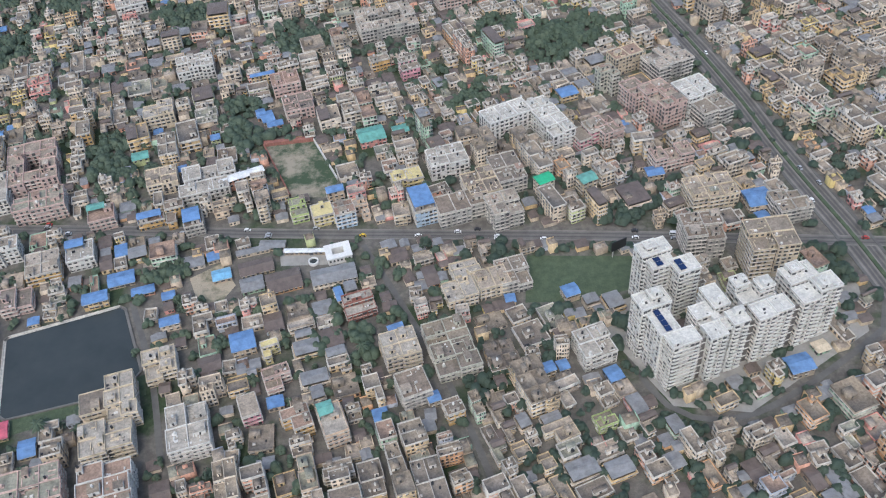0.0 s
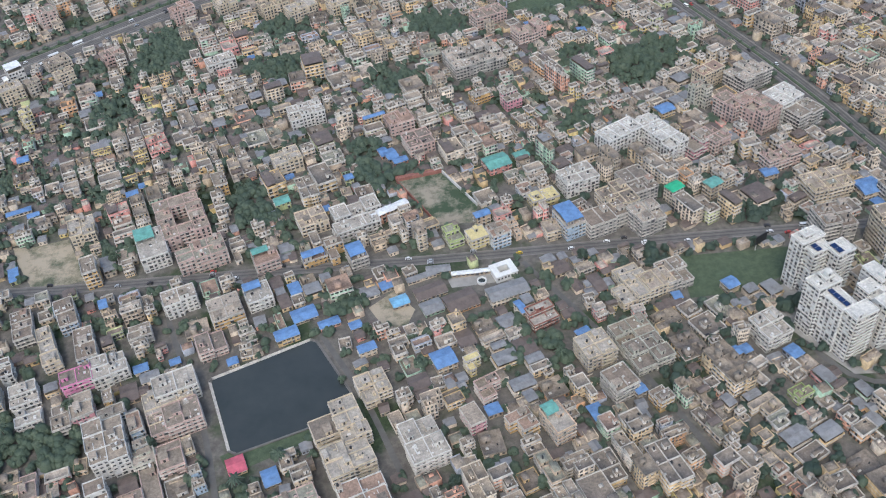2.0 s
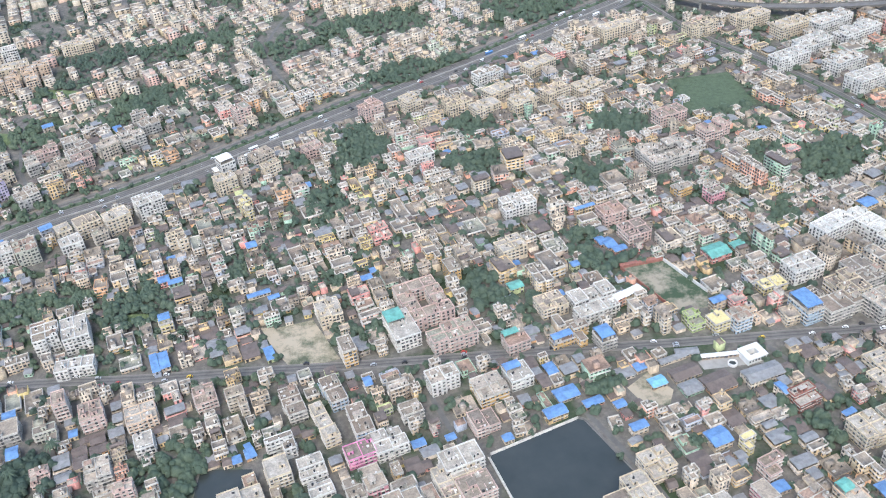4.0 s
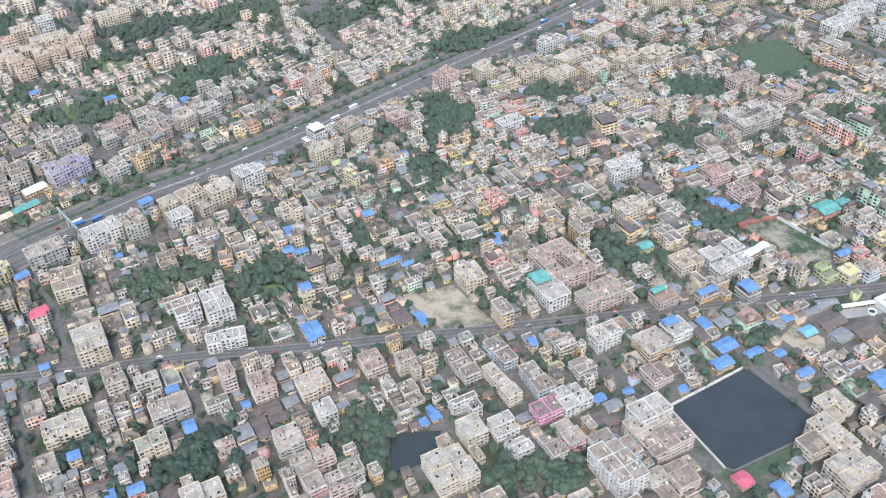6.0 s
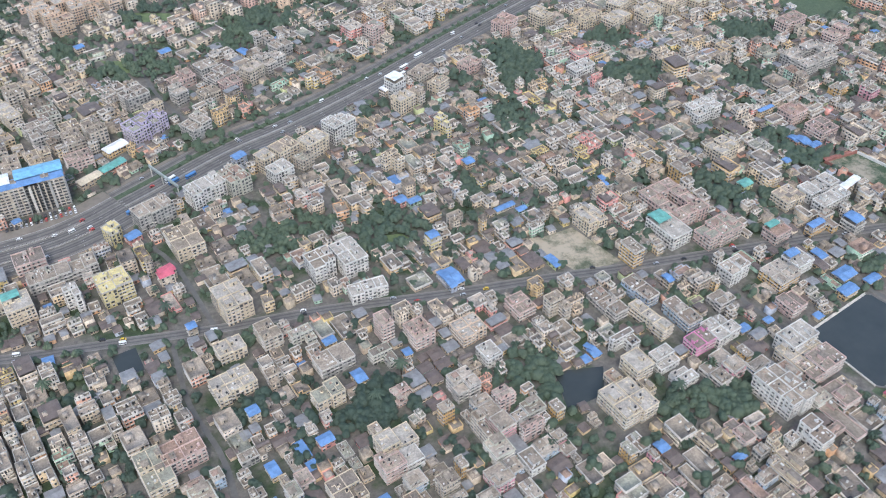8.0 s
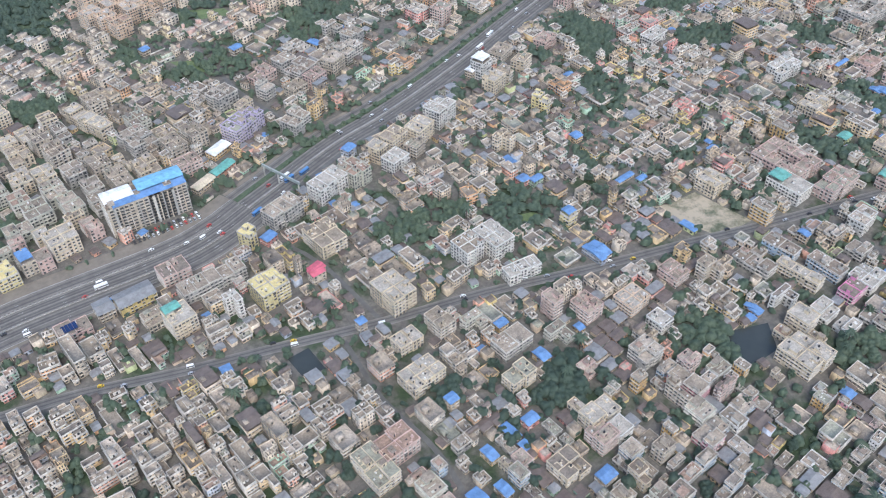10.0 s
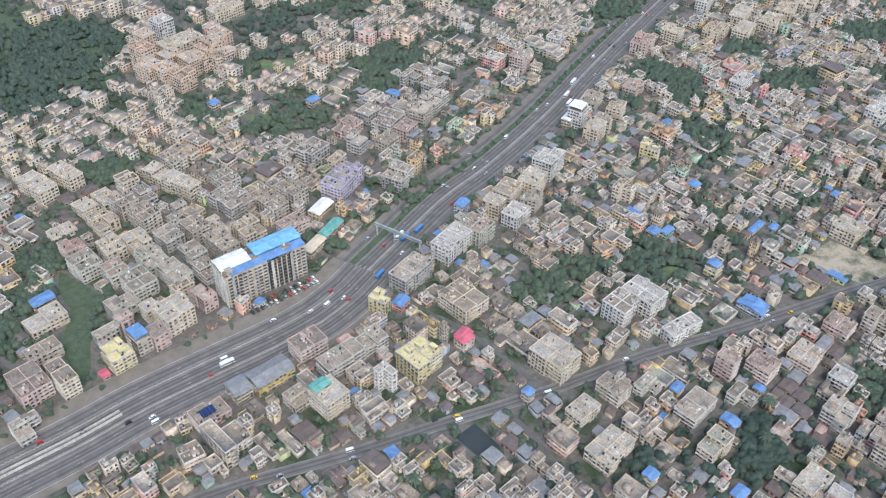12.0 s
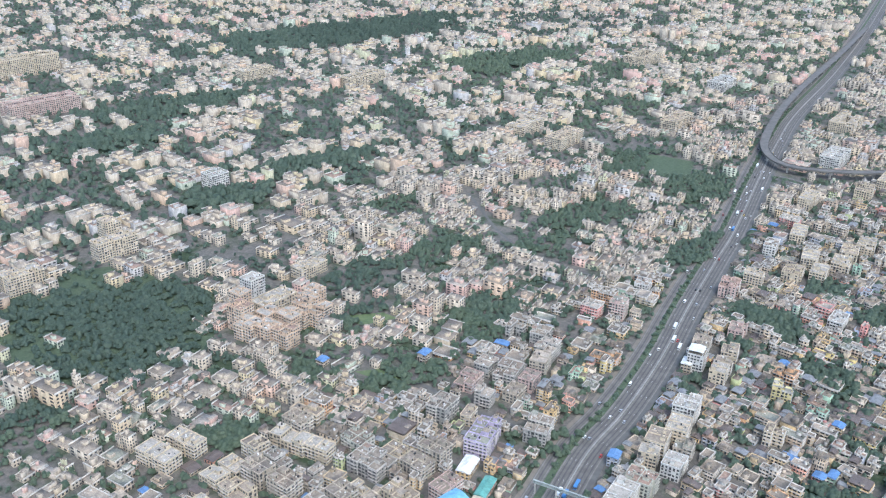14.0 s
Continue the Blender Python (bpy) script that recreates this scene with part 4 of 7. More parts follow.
def white_estate():
    """The tall white apartment estate: four linked towers in ranks round a court, with stepped roofs, balcony stacks and screened recesses."""
    base = pose(62.3, 136.3, 0, 0, 0, 14)
    towers = [  # volumes (u0, u1, v0, v1, storeys), dark screens (u0, u1, v), solar racks (u0, u1, v0, v1, storeys)
        ([(-23, -15.8, 3.6, 8.4, 13), (-22, -17.2, -3.2, 3.6, 12), (-21.5, -14.7, -7.3, -3.2, 12), (-20, -17.5, 5, 7.6, 14)], [(-14.7, -12.9, -6.6), (-21.2, -19.6, -7.34)], [(-20.6, -19.2, -3.0, 3.4, 12)]),
        ([(-8.3, -4.5, -1.7, 4.7, 13), (-12.8, -8.3, -2.1, 1.6, 12), (-12.8, -8.6, -8.2, -4.0, 12), (-12.4, -3.4, -4.0, -1.7, 11), (-8.6, -7.0, -7.0, -4.0, 12), (-7.0, -3.1, -7.5, -3.5, 13)], [(-3.1, -0.7, -6.4)], []),
        ([(-0.7, 7.5, -1.5, 3.2, 11), (-0.7, 2.6, 1.7, 4.8, 13), (3.9, 7.5, -0.8, 2.4, 13), (-0.6, 4.0, -7.6, -3.0, 12), (4.0, 8.2, -7.2, -3.0, 12), (0.5, 7.0, -3.0, -1.5, 11)], [(8.2, 10.8, -6.2)], []),
        ([(11.5, 18.9, -1.4, 3.8, 12), (13.0, 16.0, 1.0, 3.6, 13), (10.8, 15.4, -7.2, -2.4, 12), (15.4, 20.8, -6.6, -2.0, 13), (12, 18, -2.4, -1.4, 11)], [], []),
        ([(-15, -7.5, 18, 22.2, 13), (-14, -8.2, 14.6, 18, 12), (-9.5, -3.8, 11, 15.8, 12), (-13.5, -10.5, 19, 21.4, 14)], [], [(-12.8, -11.2, 14.8, 17.6, 12), (-8.6, -7.0, 11.6, 15.2, 12)]),
    ]
    for i, (vols, screens, racks) in enumerate(towers):
        u, v = sum(q[0] + q[1] for q in vols) / 2 / len(vols), sum(q[2] + q[3] for q in vols) / 2 / len(vols)
        local = [(a - u, b - u, c - v, d - v, n) for a, b, c, d, n in vols]
        ob = make_house("apartment_tower", 20, 20, 12, 900 + i, "tall bright white apartment tower with stepped roofs and balconies", "towers of the white estate", M_BRIGHT, M_CLEAN, None, "building", vols=local)
        rng = random.Random(60 + i)
        for a, b, c, d, n in local:
            for x in (a + 0.9, b - 0.9):
                if covered(local, -1, x, c - 0.3, 3):
                    continue
                sb = Build()
                for f in range(1, n):
                    sb.box(x - 0.62, x + 0.62, c - 0.55, c - 0.01, f * SH - 0.05, f * SH + 0.05, 0, bottom=True)
                    sb.box(x - 0.62, x + 0.62, c - 0.55, c - 0.48, f * SH + 0.05, f * SH + 0.4, 0)
                    sb.box(x - 0.45, x + 0.45, c - 0.045, c - 0.012, f * SH + 0.08, f * SH + 1.0, 1)
                tagged(part("balcony", sb, [M_BRIGHT, M_GLASS], ob, "stack of white balconies with dark doors"), kind="stuff")
        for a, b, w in screens:
            sb = Build()
            sb.box(a - u, b - u, w - v, w - v + 0.3, 0.0, 11 * SH, 0)
            for k in range(5):
                z = (1.6 + 2.1 * k) * SH
                sb.box(a - u, b - u, w - v - 0.12, w - v, z, z + 0.22, 1, bottom=True)
            part("screen_wall", sb, [M_SCREEN, M_BRIGHT], ob, "dark brown-grey screened recess with white bands")
        for a, b, c, d, n in racks:
            sb, z = Build(), n * SH + 0.5
            k = max(1, round((d - c) / 1.5))
            for q in range(k):
                y0, y1 = c - v + (d - c) * q / k + 0.06, c - v + (d - c) * (q + 1) / k - 0.06
                sb.box(a - u, b - u, y0, y1, z + 0.1, z + 0.16, 0, bottom=True)
                sb.box(a - u + 0.1, a - u + 0.18, y0, y0 + 0.08, z - 0.4, z + 0.1, 1)
                sb.box(b - u - 0.18, b - u - 0.1, y1 - 0.08, y1, z - 0.4, z + 0.1, 1)
            part("solar_panel", sb, [M_SOLAR, M_TRIM], ob, "dark blue solar panel rack")
        ob.matrix_world = base @ pose(u, v, 0)
        for a, b, c, d, n in vols:
            p = base @ Vector(((a + b) / 2, (c + d) / 2, 0))
            occupy(p.x, p.y, b - a + 0.6, d - c + 0.6, 14)


def mall():
    """The long office mall with a blue and white sheet roof beside the highway."""
    ob = make_house("shopping_mall", 27, 9, 9, 77, "long cream shopping mall with a light blue and white sheet roof", "", M_BEIGE, None, None, "building")
    zr = 9 * SH
    for name, x0, x1, y0, y1, z, m, lab in (("roof_sheet", -13.5, -3.5, -2.0, 4.5, zr + 1.3, M_WHITETIN, "white sheet roof"), ("roof_sheet", -11.5, 13.3, -4.6, 1.0, zr + 0.7, M_BLUE, "deep blue sheet roof"),
                                        ("roof_sheet", -2.0, 13.6, -1.5, 4.7, zr + 1.6, M_LBLUE, "light blue sheet roof")):
        b = Build()
        b.gable(x0, x1, y0, y1, z, 0.6)
        for x in (x0 + 0.2, x1 - 0.2):
            for y in (y0 + 0.2, y1 - 0.2):
                b.box(x - 0.1, x + 0.1, y - 0.1, y + 0.1, zr, z + 0.05)
        part(name, b, m, ob, lab)
    for f in range(9):
        b = Build()
        b.box(-13.2, 13.2, -4.62, -4.55, f * SH + 0.4, f * SH + 1.1)
        part("window_band", b, M_GLASS, ob, "dark glass window band")
    for i in range(17):
        b = Build()
        x = -13.2 + i * 1.62
        b.box(x, x + (0.9 if i % 4 == 1 else 0.42), -4.74, -4.6, 0, zr)
        part("pier", b, (M_BEIGE, M_GREYWALL, M_BEIGE, M_GREYWALL, M_TRIM)[i % 5], ob)
    b = Build()
    for j in range(3):
        b.box(-13.66, -13.5, -4.2 + j * 3.0, -2.6 + j * 3.0, 0, zr)
    part("end_wall_pier", b, M_WHITE, ob)
    ob.matrix_world = pose(-318.5, 315.2, 0, 0, 0, 3)
    occupy(-318.5, 315.2, 29, 11, 3)


mall()
white_estate()
# landmark blocks
block(-116.8, 227.3, 14, 19, 4, 11, M_ROSE, "big pale pink apartment block with a stained flat roof")
block(-111.3, 209.3, 14, 8, 4, 11, M_ROSE, "pale pink apartment block beside the main road")
block(-125.7, 216.7, 8, 13, 4, 11, M_WHITE, "white apartment block with a green sheet canopy on its roof", "green")
block(-93.1, 202.2, 7, 6, 3, 11, M_ROSE, "pink house with a green sheet roof", "green")
block(-78.2, 215.2, 9, 8, 3, 11, M_CREAM, "cream apartment block with a bare flat roof")
block(-64.5, 216.1, 15, 6, 3, 11, M_WHITE, "long white apartment block with stained parapets")
block(-65.1, 208.6, 14, 5, 3, 11, M_WHITE, "long white apartment block behind the main road")
block(-67.3, 195.6, 5, 6, 3, 11, M_GREYWALL, "grey shop house with a blue sheet roof", "blue")
block(-79.4, 199.3, 7, 3, 2, 11, M_OCHRE, "low shop row with a blue sheet roof", "blue")
block(-72.7, 200.1, 5, 7, 3, 11, M_OCHRE, "ochre shop house on the main road")
block(-117.8, 191.8, 9, 6, 4, 11, M_WHITE, "white apartment block south of the main road")
block(-96.4, 187.9, 7, 7, 3, 11, M_WHITE, "white apartment house with a blue sheet on its roof", "bluepart")
block(-96.7, 183.7, 7, 5, 3, 11, M_WHITE, "white apartment house with dark window rows")
block(-14.6, 142.6, 8.5, 8, 4, 11, M_CREAM, "pale yellow apartment block with a bare roof")
block(-12.3, 131.0, 6.5, 7, 4, 15, M_GREYWALL, "grey apartment block with a cluttered roof")
block(-30.4, 123.8, 5, 8, 4, 15, M_PEACH, "peach house with a sea green sheet over its roof", "green")
block(27.9, 117.4, 4.5, 4, 2, 15, M_LIME, "low lime green house with a stained roof")
block(-13.0, 265.2, 6, 5, 3, 15, M_OCHRE, "orange-yellow house with roof terraces")
block(-3.6, 258.4, 6, 5.5, 4, 15, M_PINK, "bright pink house with rounded balconies")
block(-3.4, 145.3, 10, 8, 3, 11, M_MINT, "mint green apartment block with roof rooms")
block(-1.9, 138.2, 10, 9, 3, 11, M_MINT, "mint green apartment block with a large flat roof")
block(3.5, 165.9, 7, 6, 3, 11, M_CREAM, "cream apartment house with pale roof")
block(1.6, 159.2, 8, 7, 3, 11, M_CREAM, "cream apartment house with pale roof")
block(9.7, 160.7, 8, 7, 3, 11, M_CREAM, "cream apartment house with pale roof")
block(15.2, 162.6, 8, 9, 3, 11, M_GREYWALL, "grey apartment house with a bare roof")
block(22.8, 224.6, 14, 7, 5, 20, M_BRIGHT, "white apartment slab with many windows")
block(35.0, 220.5, 7, 18, 5, 20, M_BRIGHT, "white apartment slab with a pale roof")
block(44.8, 214.0, 9, 6, 4, 20, M_PINK, "pink apartment house with white bands")
block(50.8, 214.7, 7, 9, 4, 20, M_ROSE, "rose apartment house with a stained flat roof")
block(62.4, 228.8, 6, 9, 5, 20, M_ROSE, "tall rose apartment house")
block(69.1, 222.6, 8, 14, 6, 20, M_ROSE, "tall rose apartment block with roof rooms")
block(79.1, 224.7, 10, 9, 6, 20, M_BRIGHT, "tall white apartment block with white roof canopies")
block(64.5, 248.6, 10, 6, 5, 20, M_CREAM, "tall cream apartment block")
block(56.1, 237.5, 5, 6, 6, 20, M_MINT, "tall pale green apartment house")
block(76.7, 244.0, 13, 10, 5, 20, M_GREYWALL, "broad grey apartment block")
block(82.6, 217.1, 10, 7, 5, 20, M_GREYWALL, "grey apartment block beside the road")
block(65.3, 199.7, 12, 5, 4, 10, M_ROSE, "raw brick-coloured block with open floors")
block(-8.6, 205.3, 9, 5, 3, 11, M_YELLOW, "yellow apartment house with a yellow parapet")
block(-5.1, 191.1, 6, 9, 4, 11, M_SKYBLUE, "pale blue shop house with a blue roof sheet", "blue")
block(5.0, 189.0, 13, 7, 4, 11, M_GREYWALL, "grey-white shop block on the main road")
block(16.5, 185.3, 9, 8, 5, 11, M_GREYWALL, "grey commercial block with deep window bands")
block(11.8, 196.4, 9, 11, 4, 11, M_CREAM, "beige apartment block with a stained flat roof")
block(19.5, 200.9, 8, 12, 4, 11, M_GREYWALL, "grey apartment block with a stained flat roof")
block(3.4, 208.9, 11, 8, 4, 11, M_WHITE, "white apartment block with shaded balconies")
block(71.7, 183.7, 13, 9, 4, 5, M_CREAM, "beige apartment block by the junction")
block(89.9, 175.3, 9, 8, 4, 5, M_GREYWALL, "grey apartment block by the junction")
block(64.0, 166.9, 10, 9, 6, 0, M_GREYWALL, "grey-beige tower with concrete roof frames")
block(64.3, 161.6, 11, 8, 6, 0, M_CREAM, "beige tower with concrete roof frames")
block(77.4, 158.1, 11, 10, 9, 0, M_CREAM, "tall beige tower with concrete roof frames")
block(29.7, 136.7, 8, 8, 4, 15, M_WHITE, "white apartment house beside a lane")
block(-38.4, 126.2, 6, 6, 3, 15, M_OCHRE, "orange house with a bare roof")
block(-4.1, 124.8, 4, 5, 3, 15, M_OCHRE, "narrow orange house with a stained flat roof")
block(-49.1, 131.1, 4, 6, 3, 15, M_PINK, "pink house with a stained flat roof")
block(-44.8, 147.4, 4, 4, 3, 15, M_YELLOW, "small yellow house with a stained flat roof")
block(-43.0, 138.6, 6, 5, 3, 15, M_ROSE, "rose house with a stained flat roof")
block(-70.5, 146.8, 8, 8, 3, 11, M_CREAM, "cream apartment house by the pond")
block(-78.0, 137.2, 7, 13, 4, 11, M_CREAM, "tall cream apartment block by the pond")
block(-84.3, 137.0, 6, 6, 3, 11, M_CREAM, "cream apartment house by the pond")
block(-79.7, 126.7, 11, 9, 4, 11, M_CREAM, "cream apartment block with roof rooms")
block(-62.1, 126.8, 9, 12, 4, 11, M_WHITE, "white apartment block with stained roof")
block(-77.4, 112.8, 11, 13, 5, 11, M_WHITE, "tall white apartment block with a pale roof")
block(-93.8, 116.1, 13, 9, 4, 11, M_ROSE, "rose apartment block with a stained roof")
block(-71.1, 114.5, 7, 12, 4, 11, M_CREAM, "cream apartment block with a stained flat roof")
block(-119.0, 160.4, 11, 7, 4, 11, M_WHITE, "white apartment block with a stained roof")
block(-119.6, 150.1, 13, 7, 4, 11, M_ROSE, "pale apartment block with a stained flat roof")
block(-147.0, 231.0, 8, 9, 4, 11, M_CREAM, "beige apartment block with a stained flat roof")
block(-143.3, 211.0, 4, 7, 5, 11, M_OCHRE, "narrow orange apartment house beside the bare field")
block(-177.9, 332.5, 6, 6, 6, 25, M_WHITE, "tall house with a bright white roof canopy", "white")
block(-170.2, 300.4, 4, 7, 5, 25, M_YELLOW, "narrow yellow apartment house")
block(-73.5, 272.0, 12, 8, 4, 11, M_WHITE, "white apartment block with a stained flat roof")
block(-9.3, 288.2, 20, 14, 4, 11, M_GREYWALL, "very broad grey-white block with roof rooms")
block(-14.7, 264.5, 7, 5, 3, 11, M_YELLOW, "bright yellow apartment house")
block(-4.8, 259.5, 7, 5, 3, 11, M_PINK, "bright pink apartment house")
block(-101.4, 318.7, 11, 6, 3, 15, M_WHITE, "white house with a bold frame facade")
block(-82.5, 247.5, 9, 8, 4, 11, M_CREAM, "cream apartment block with a stained flat roof")
block(-104.5, 241.4, 4, 7, 4, 11, M_OCHRE, "narrow orange house with a stained flat roof")
block(-115.0, 363.0, 9, 8, 5, 25, M_ROSE, "salmon apartment block with a stained flat roof")
block(-97.0, 362.9, 8, 8, 5, 25, M_CREAM, "beige apartment block with a stained flat roof")
block(-77.7, 355.2, 11, 8, 4, 20, M_CREAM, "beige apartment slab in an estate")
block(-66.7, 348.4, 12, 7, 4, 20, M_CREAM, "beige apartment slab in an estate")
block(-50.0, 347.2, 12, 8, 4, 20, M_CREAM, "beige apartment slab in an estate")
block(-34.2, 351.9, 12, 8, 4, 20, M_CREAM, "beige apartment slab in an estate")
block(-19.5, 351.5, 12, 8, 4, 20, M_CREAM, "beige apartment slab in an estate")
block(3.6, 316.0, 13, 7, 4, 15, M_ROSE, "pale apartment slab with a stained flat roof")
block(15.2, 299.4, 12, 7, 4, 15, M_ROSE, "pale apartment slab with a stained flat roof")
block(-119.2, 194.7, 9, 8, 4, 11, M_WHITE, "white apartment block south of the main road")
block(-105.8, 184.7, 9, 9, 3, 11, M_OCHRE, "ochre apartment house with cluttered roof")
block(-149.4, 195.9, 5.2, 11, 3, 13, M_SKYBLUE, "long pale blue house with a grey roof")
block(-143.2, 182.2, 5.2, 12, 3, 9, M_SKYBLUE, "long pale blue house")
block(-153.2, 184.0, 4.4, 15, 3, 15, M_CREAM, "long cream house with a cluttered roof")
block(-161.4, 195.0, 5.4, 13, 3, 11, M_GREYWALL, "long grey house with a stained roof")
block(-144.7, 170.8, 8, 6, 3, 11, M_VIVID, "vivid pink house with white balconies")
block(-136.6, 172.7, 9, 8, 3, 11, M_WHITE, "white house with a pale roof")
block(-120.8, 155.0, 12, 11, 3, 11, M_CREAM, "broad cream block with green trim")
block(-135.5, 146.0, 9, 14, 5, 11, M_WHITE, "tall white apartment block with a red roof terrace")
block(-176.1, 159.6, 11, 12, 4, 11, M_CREAM, "broad beige apartment block")
block(-43.5, 256.5, 9, 7, 4, 11, M_ROSE, "salmon apartment house with a stained flat roof")
block(-39.0, 244.4, 9, 9, 3, 11, M_ROSE, "salmon apartment block with a stained flat roof")
block(16.7, 331.5, 4, 4, 1, 11, M_WHITE, "small white house with a stained flat roof")
block(-265.7, 238.6, 9, 12, 5, 11, M_CREAM, "pale yellow apartment block with roof rooms")
block(-236.2, 244.1, 8, 8, 5, 11, M_WHITE, "white apartment tower with a stained flat roof")
block(-227.2, 243.9, 8, 11, 5, 11, M_WHITE, "white apartment tower with a stained roof")
block(-225.9, 228.7, 12, 5, 3, 0, M_WHITE, "low white wedge-shaped block with a pale roof")
block(-273.4, 272.4, 10, 12, 4, 11, M_CREAM, "cream apartment block with roof vents")
block(-297.6, 259.0, 10, 9, 5, 11, M_YELLOW, "pale yellow apartment block")
block(-309.4, 257.5, 4, 5, 6, 11, M_WHITE, "slim white tower with a stained flat roof")
block(-280.2, 290.6, 13, 7, 5, 20, M_GREYWALL, "grey apartment block beside the highway")
block(-261.9, 295.6, 13, 7, 5, 20, M_WHITE, "grey-white apartment block beside the highway")
block(-251.1, 297.1, 8, 9, 5, 20, M_MINT, "pale green apartment block beside the highway")
block(-230.1, 307.7, 9, 7, 5, 25, M_CREAM, "cream apartment block with a stained flat roof")
block(-219.3, 307.9, 9, 7, 5, 25, M_CREAM, "cream apartment block with a stained flat roof")
block(-207.6, 313.8, 10, 8, 6, 25, M_WHITE, "white apartment tower with a stained flat roof")
block(-196.2, 286.5, 6, 6, 5, 20, M_CREAM, "beige apartment house with a stained flat roof")
block(-199.0, 242.0, 4, 4, 3, 11, M_YELLOW, "lime-yellow house with a blue roof", "blue")
block(-145.2, 230.3, 12, 9, 4, 11, M_CREAM, "beige apartment block by the bare field")
block(-238.4, 172.2, 11, 6, 4, 11, M_CREAM, "cream apartment slab with a stained flat roof")
block(-242.3, 166.1, 6, 7, 4, 11, M_ROSE, "rose apartment house with a stained flat roof")
block(-236.5, 165.9, 5, 5, 3, 11, M_WHITE, "white apartment house with a stained flat roof")
block(-290.5, 190.0, 11, 8, 4, 11, M_ROSE, "rose apartment block with a pale roof")
block(-297.7, 186.8, 7, 12, 4, 11, M_CREAM, "tall cream block with a stained flat roof")
block(-218.6, 205.0, 7, 8, 4, 11, M_ROSE, "rose apartment house with a stained flat roof")
block(-203.0, 190.5, 5, 6, 3, 11, M_WHITE, "white house with a stained flat roof")
block(-140.9, 169.6, 8, 7, 3, 11, M_ROSE, "pale house with a stained flat roof")
block(-171.7, 155.3, 8, 6, 3, 11, M_WHITE, "white-grey apartment house with a stained flat roof")
block(-134.4, 146.7, 10, 8, 4, 11, M_ROSE, "apartment block with red trim and a pale roof")
block(-136.9, 152.7, 6, 6, 4, 11, M_WHITE, "white apartment house with a stained flat roof")
block(-254.7, 163.1, 8, 8, 3, 11, M_CREAM, "cream house with a stained flat roof")
block(-273.1, 207.4, 12, 8, 3, 11, M_CREAM, "beige block with a cluttered roof")
block(-273.9, 344.1, 16, 8, 5, 28, M_LILAC, "lilac apartment block with white bands")
block(-256.5, 336.3, 9, 8, 5, 28, M_GREYWALL, "grey and white office block")
block(-323.5, 376.3, 22, 6, 4, -67, M_CREAM, "long cream apartment slab")
for x, y, w, d, n in ((-297.7, 470.2, 7, 7, 9), (-302.4, 461.4, 7.5, 8, 8), (-303.3, 452.3, 8, 9, 6), (-298.8, 445.8, 8, 8, 6), (-294.3, 439.2, 8, 8, 6), (-293.1, 455.4, 8, 7, 6), (-287.8, 448.4, 6, 9, 6),
                     (-281.0, 451.9, 7, 8, 6), (-273.9, 456.9, 7, 8, 6), (-268.0, 461.4, 7, 8, 6), (-279.6, 445.2, 6, 7, 5), (-271.6, 449.4, 6, 7, 5)):
    block(x, y, w, d, n, 18, M_PEACH, "stepped peach-cream block of a large apartment estate")
block(-286.4, 481.4, 8, 7, 8, 18, M_WHITE, "tall white apartment tower beside a large estate")
block(-311.2, 271.9, 21, 6, 4, 8, M_GREYWALL, "long brown-grey apartment slab")
block(-320.5, 281.4, 9, 6.5, 4, 8, M_ROSE, "brown-pink apartment slab with a cluttered flat roof")
block(-325.0, 260.6, 7.5, 8, 5, 11, M_CREAM, "cream tower with a green sheet roof", "green")
block(-331.6, 266.0, 6, 5.5, 3, 11, M_BEIGE, "low beige block beside a cream tower")
solar_block = block(-353.2, 273.4, 9.5, 6.5, 3, 8, M_ROSE, "salmon block with a red roof and solar panels")
for k in range(4):
    b = Build()
    x = -3.4 + 1.15 * k
    b.quad([(x, -1.7, 4.3), (x + 1.05, -1.7, 4.3), (x + 1.05, 0.7, 4.95), (x, 0.7, 4.95)])
    b.quad([(x, -1.7, 4.24), (x, 0.7, 4.89), (x + 1.05, 0.7, 4.89), (x + 1.05, -1.7, 4.24)])
    part("solar_panel", b, M_SOLAR, solar_block, "dark blue solar panel")
shed(-334.0, 277.6, 12, 7, 3, 8, "darkgrey")
shed(-343.4, 277.4, 5.5, 6.5, 3, 8, "darkgrey")
block(-278.2, 290.0, 12, 7, 5, 30, M_WHITE, "grey-white apartment block beside the highway")
for x, y, w, d, n in ((-340.7, 329.6, 6.5, 10, 4), (-344.0, 339.9, 7, 9, 4), (-351.5, 331.7, 8, 9, 4), (-355.5, 340.1, 6, 8, 4), (-362.0, 348.3, 8, 9, 4), (-358.8, 324.8, 9, 6, 4), (-366.0, 315.3, 7, 6, 3)):
    block(x, y, w, d, n, 11, M_MINT, "pale grey-green estate block with stepped balconies")
for x, y, w, d, n in ((-347.2, 312.6, 9.5, 8.5, 5), (-341.4, 322.9, 6, 4.5, 4), (-352.6, 318.6, 4.2, 4.5, 4), (-379.2, 332.0, 11, 6.5, 3), (-381.7, 306.2, 4.8, 11, 5), (-345.0, 350.3, 7, 8, 4), (-352.9, 351.6, 7, 8, 4), (-312.7, 337.1, 8, 9, 4), (-363.2, 369.7, 8, 6, 2)):
    block(x, y, w, d, n, 11, M_CREAM, "cream estate block with a stained flat roof")
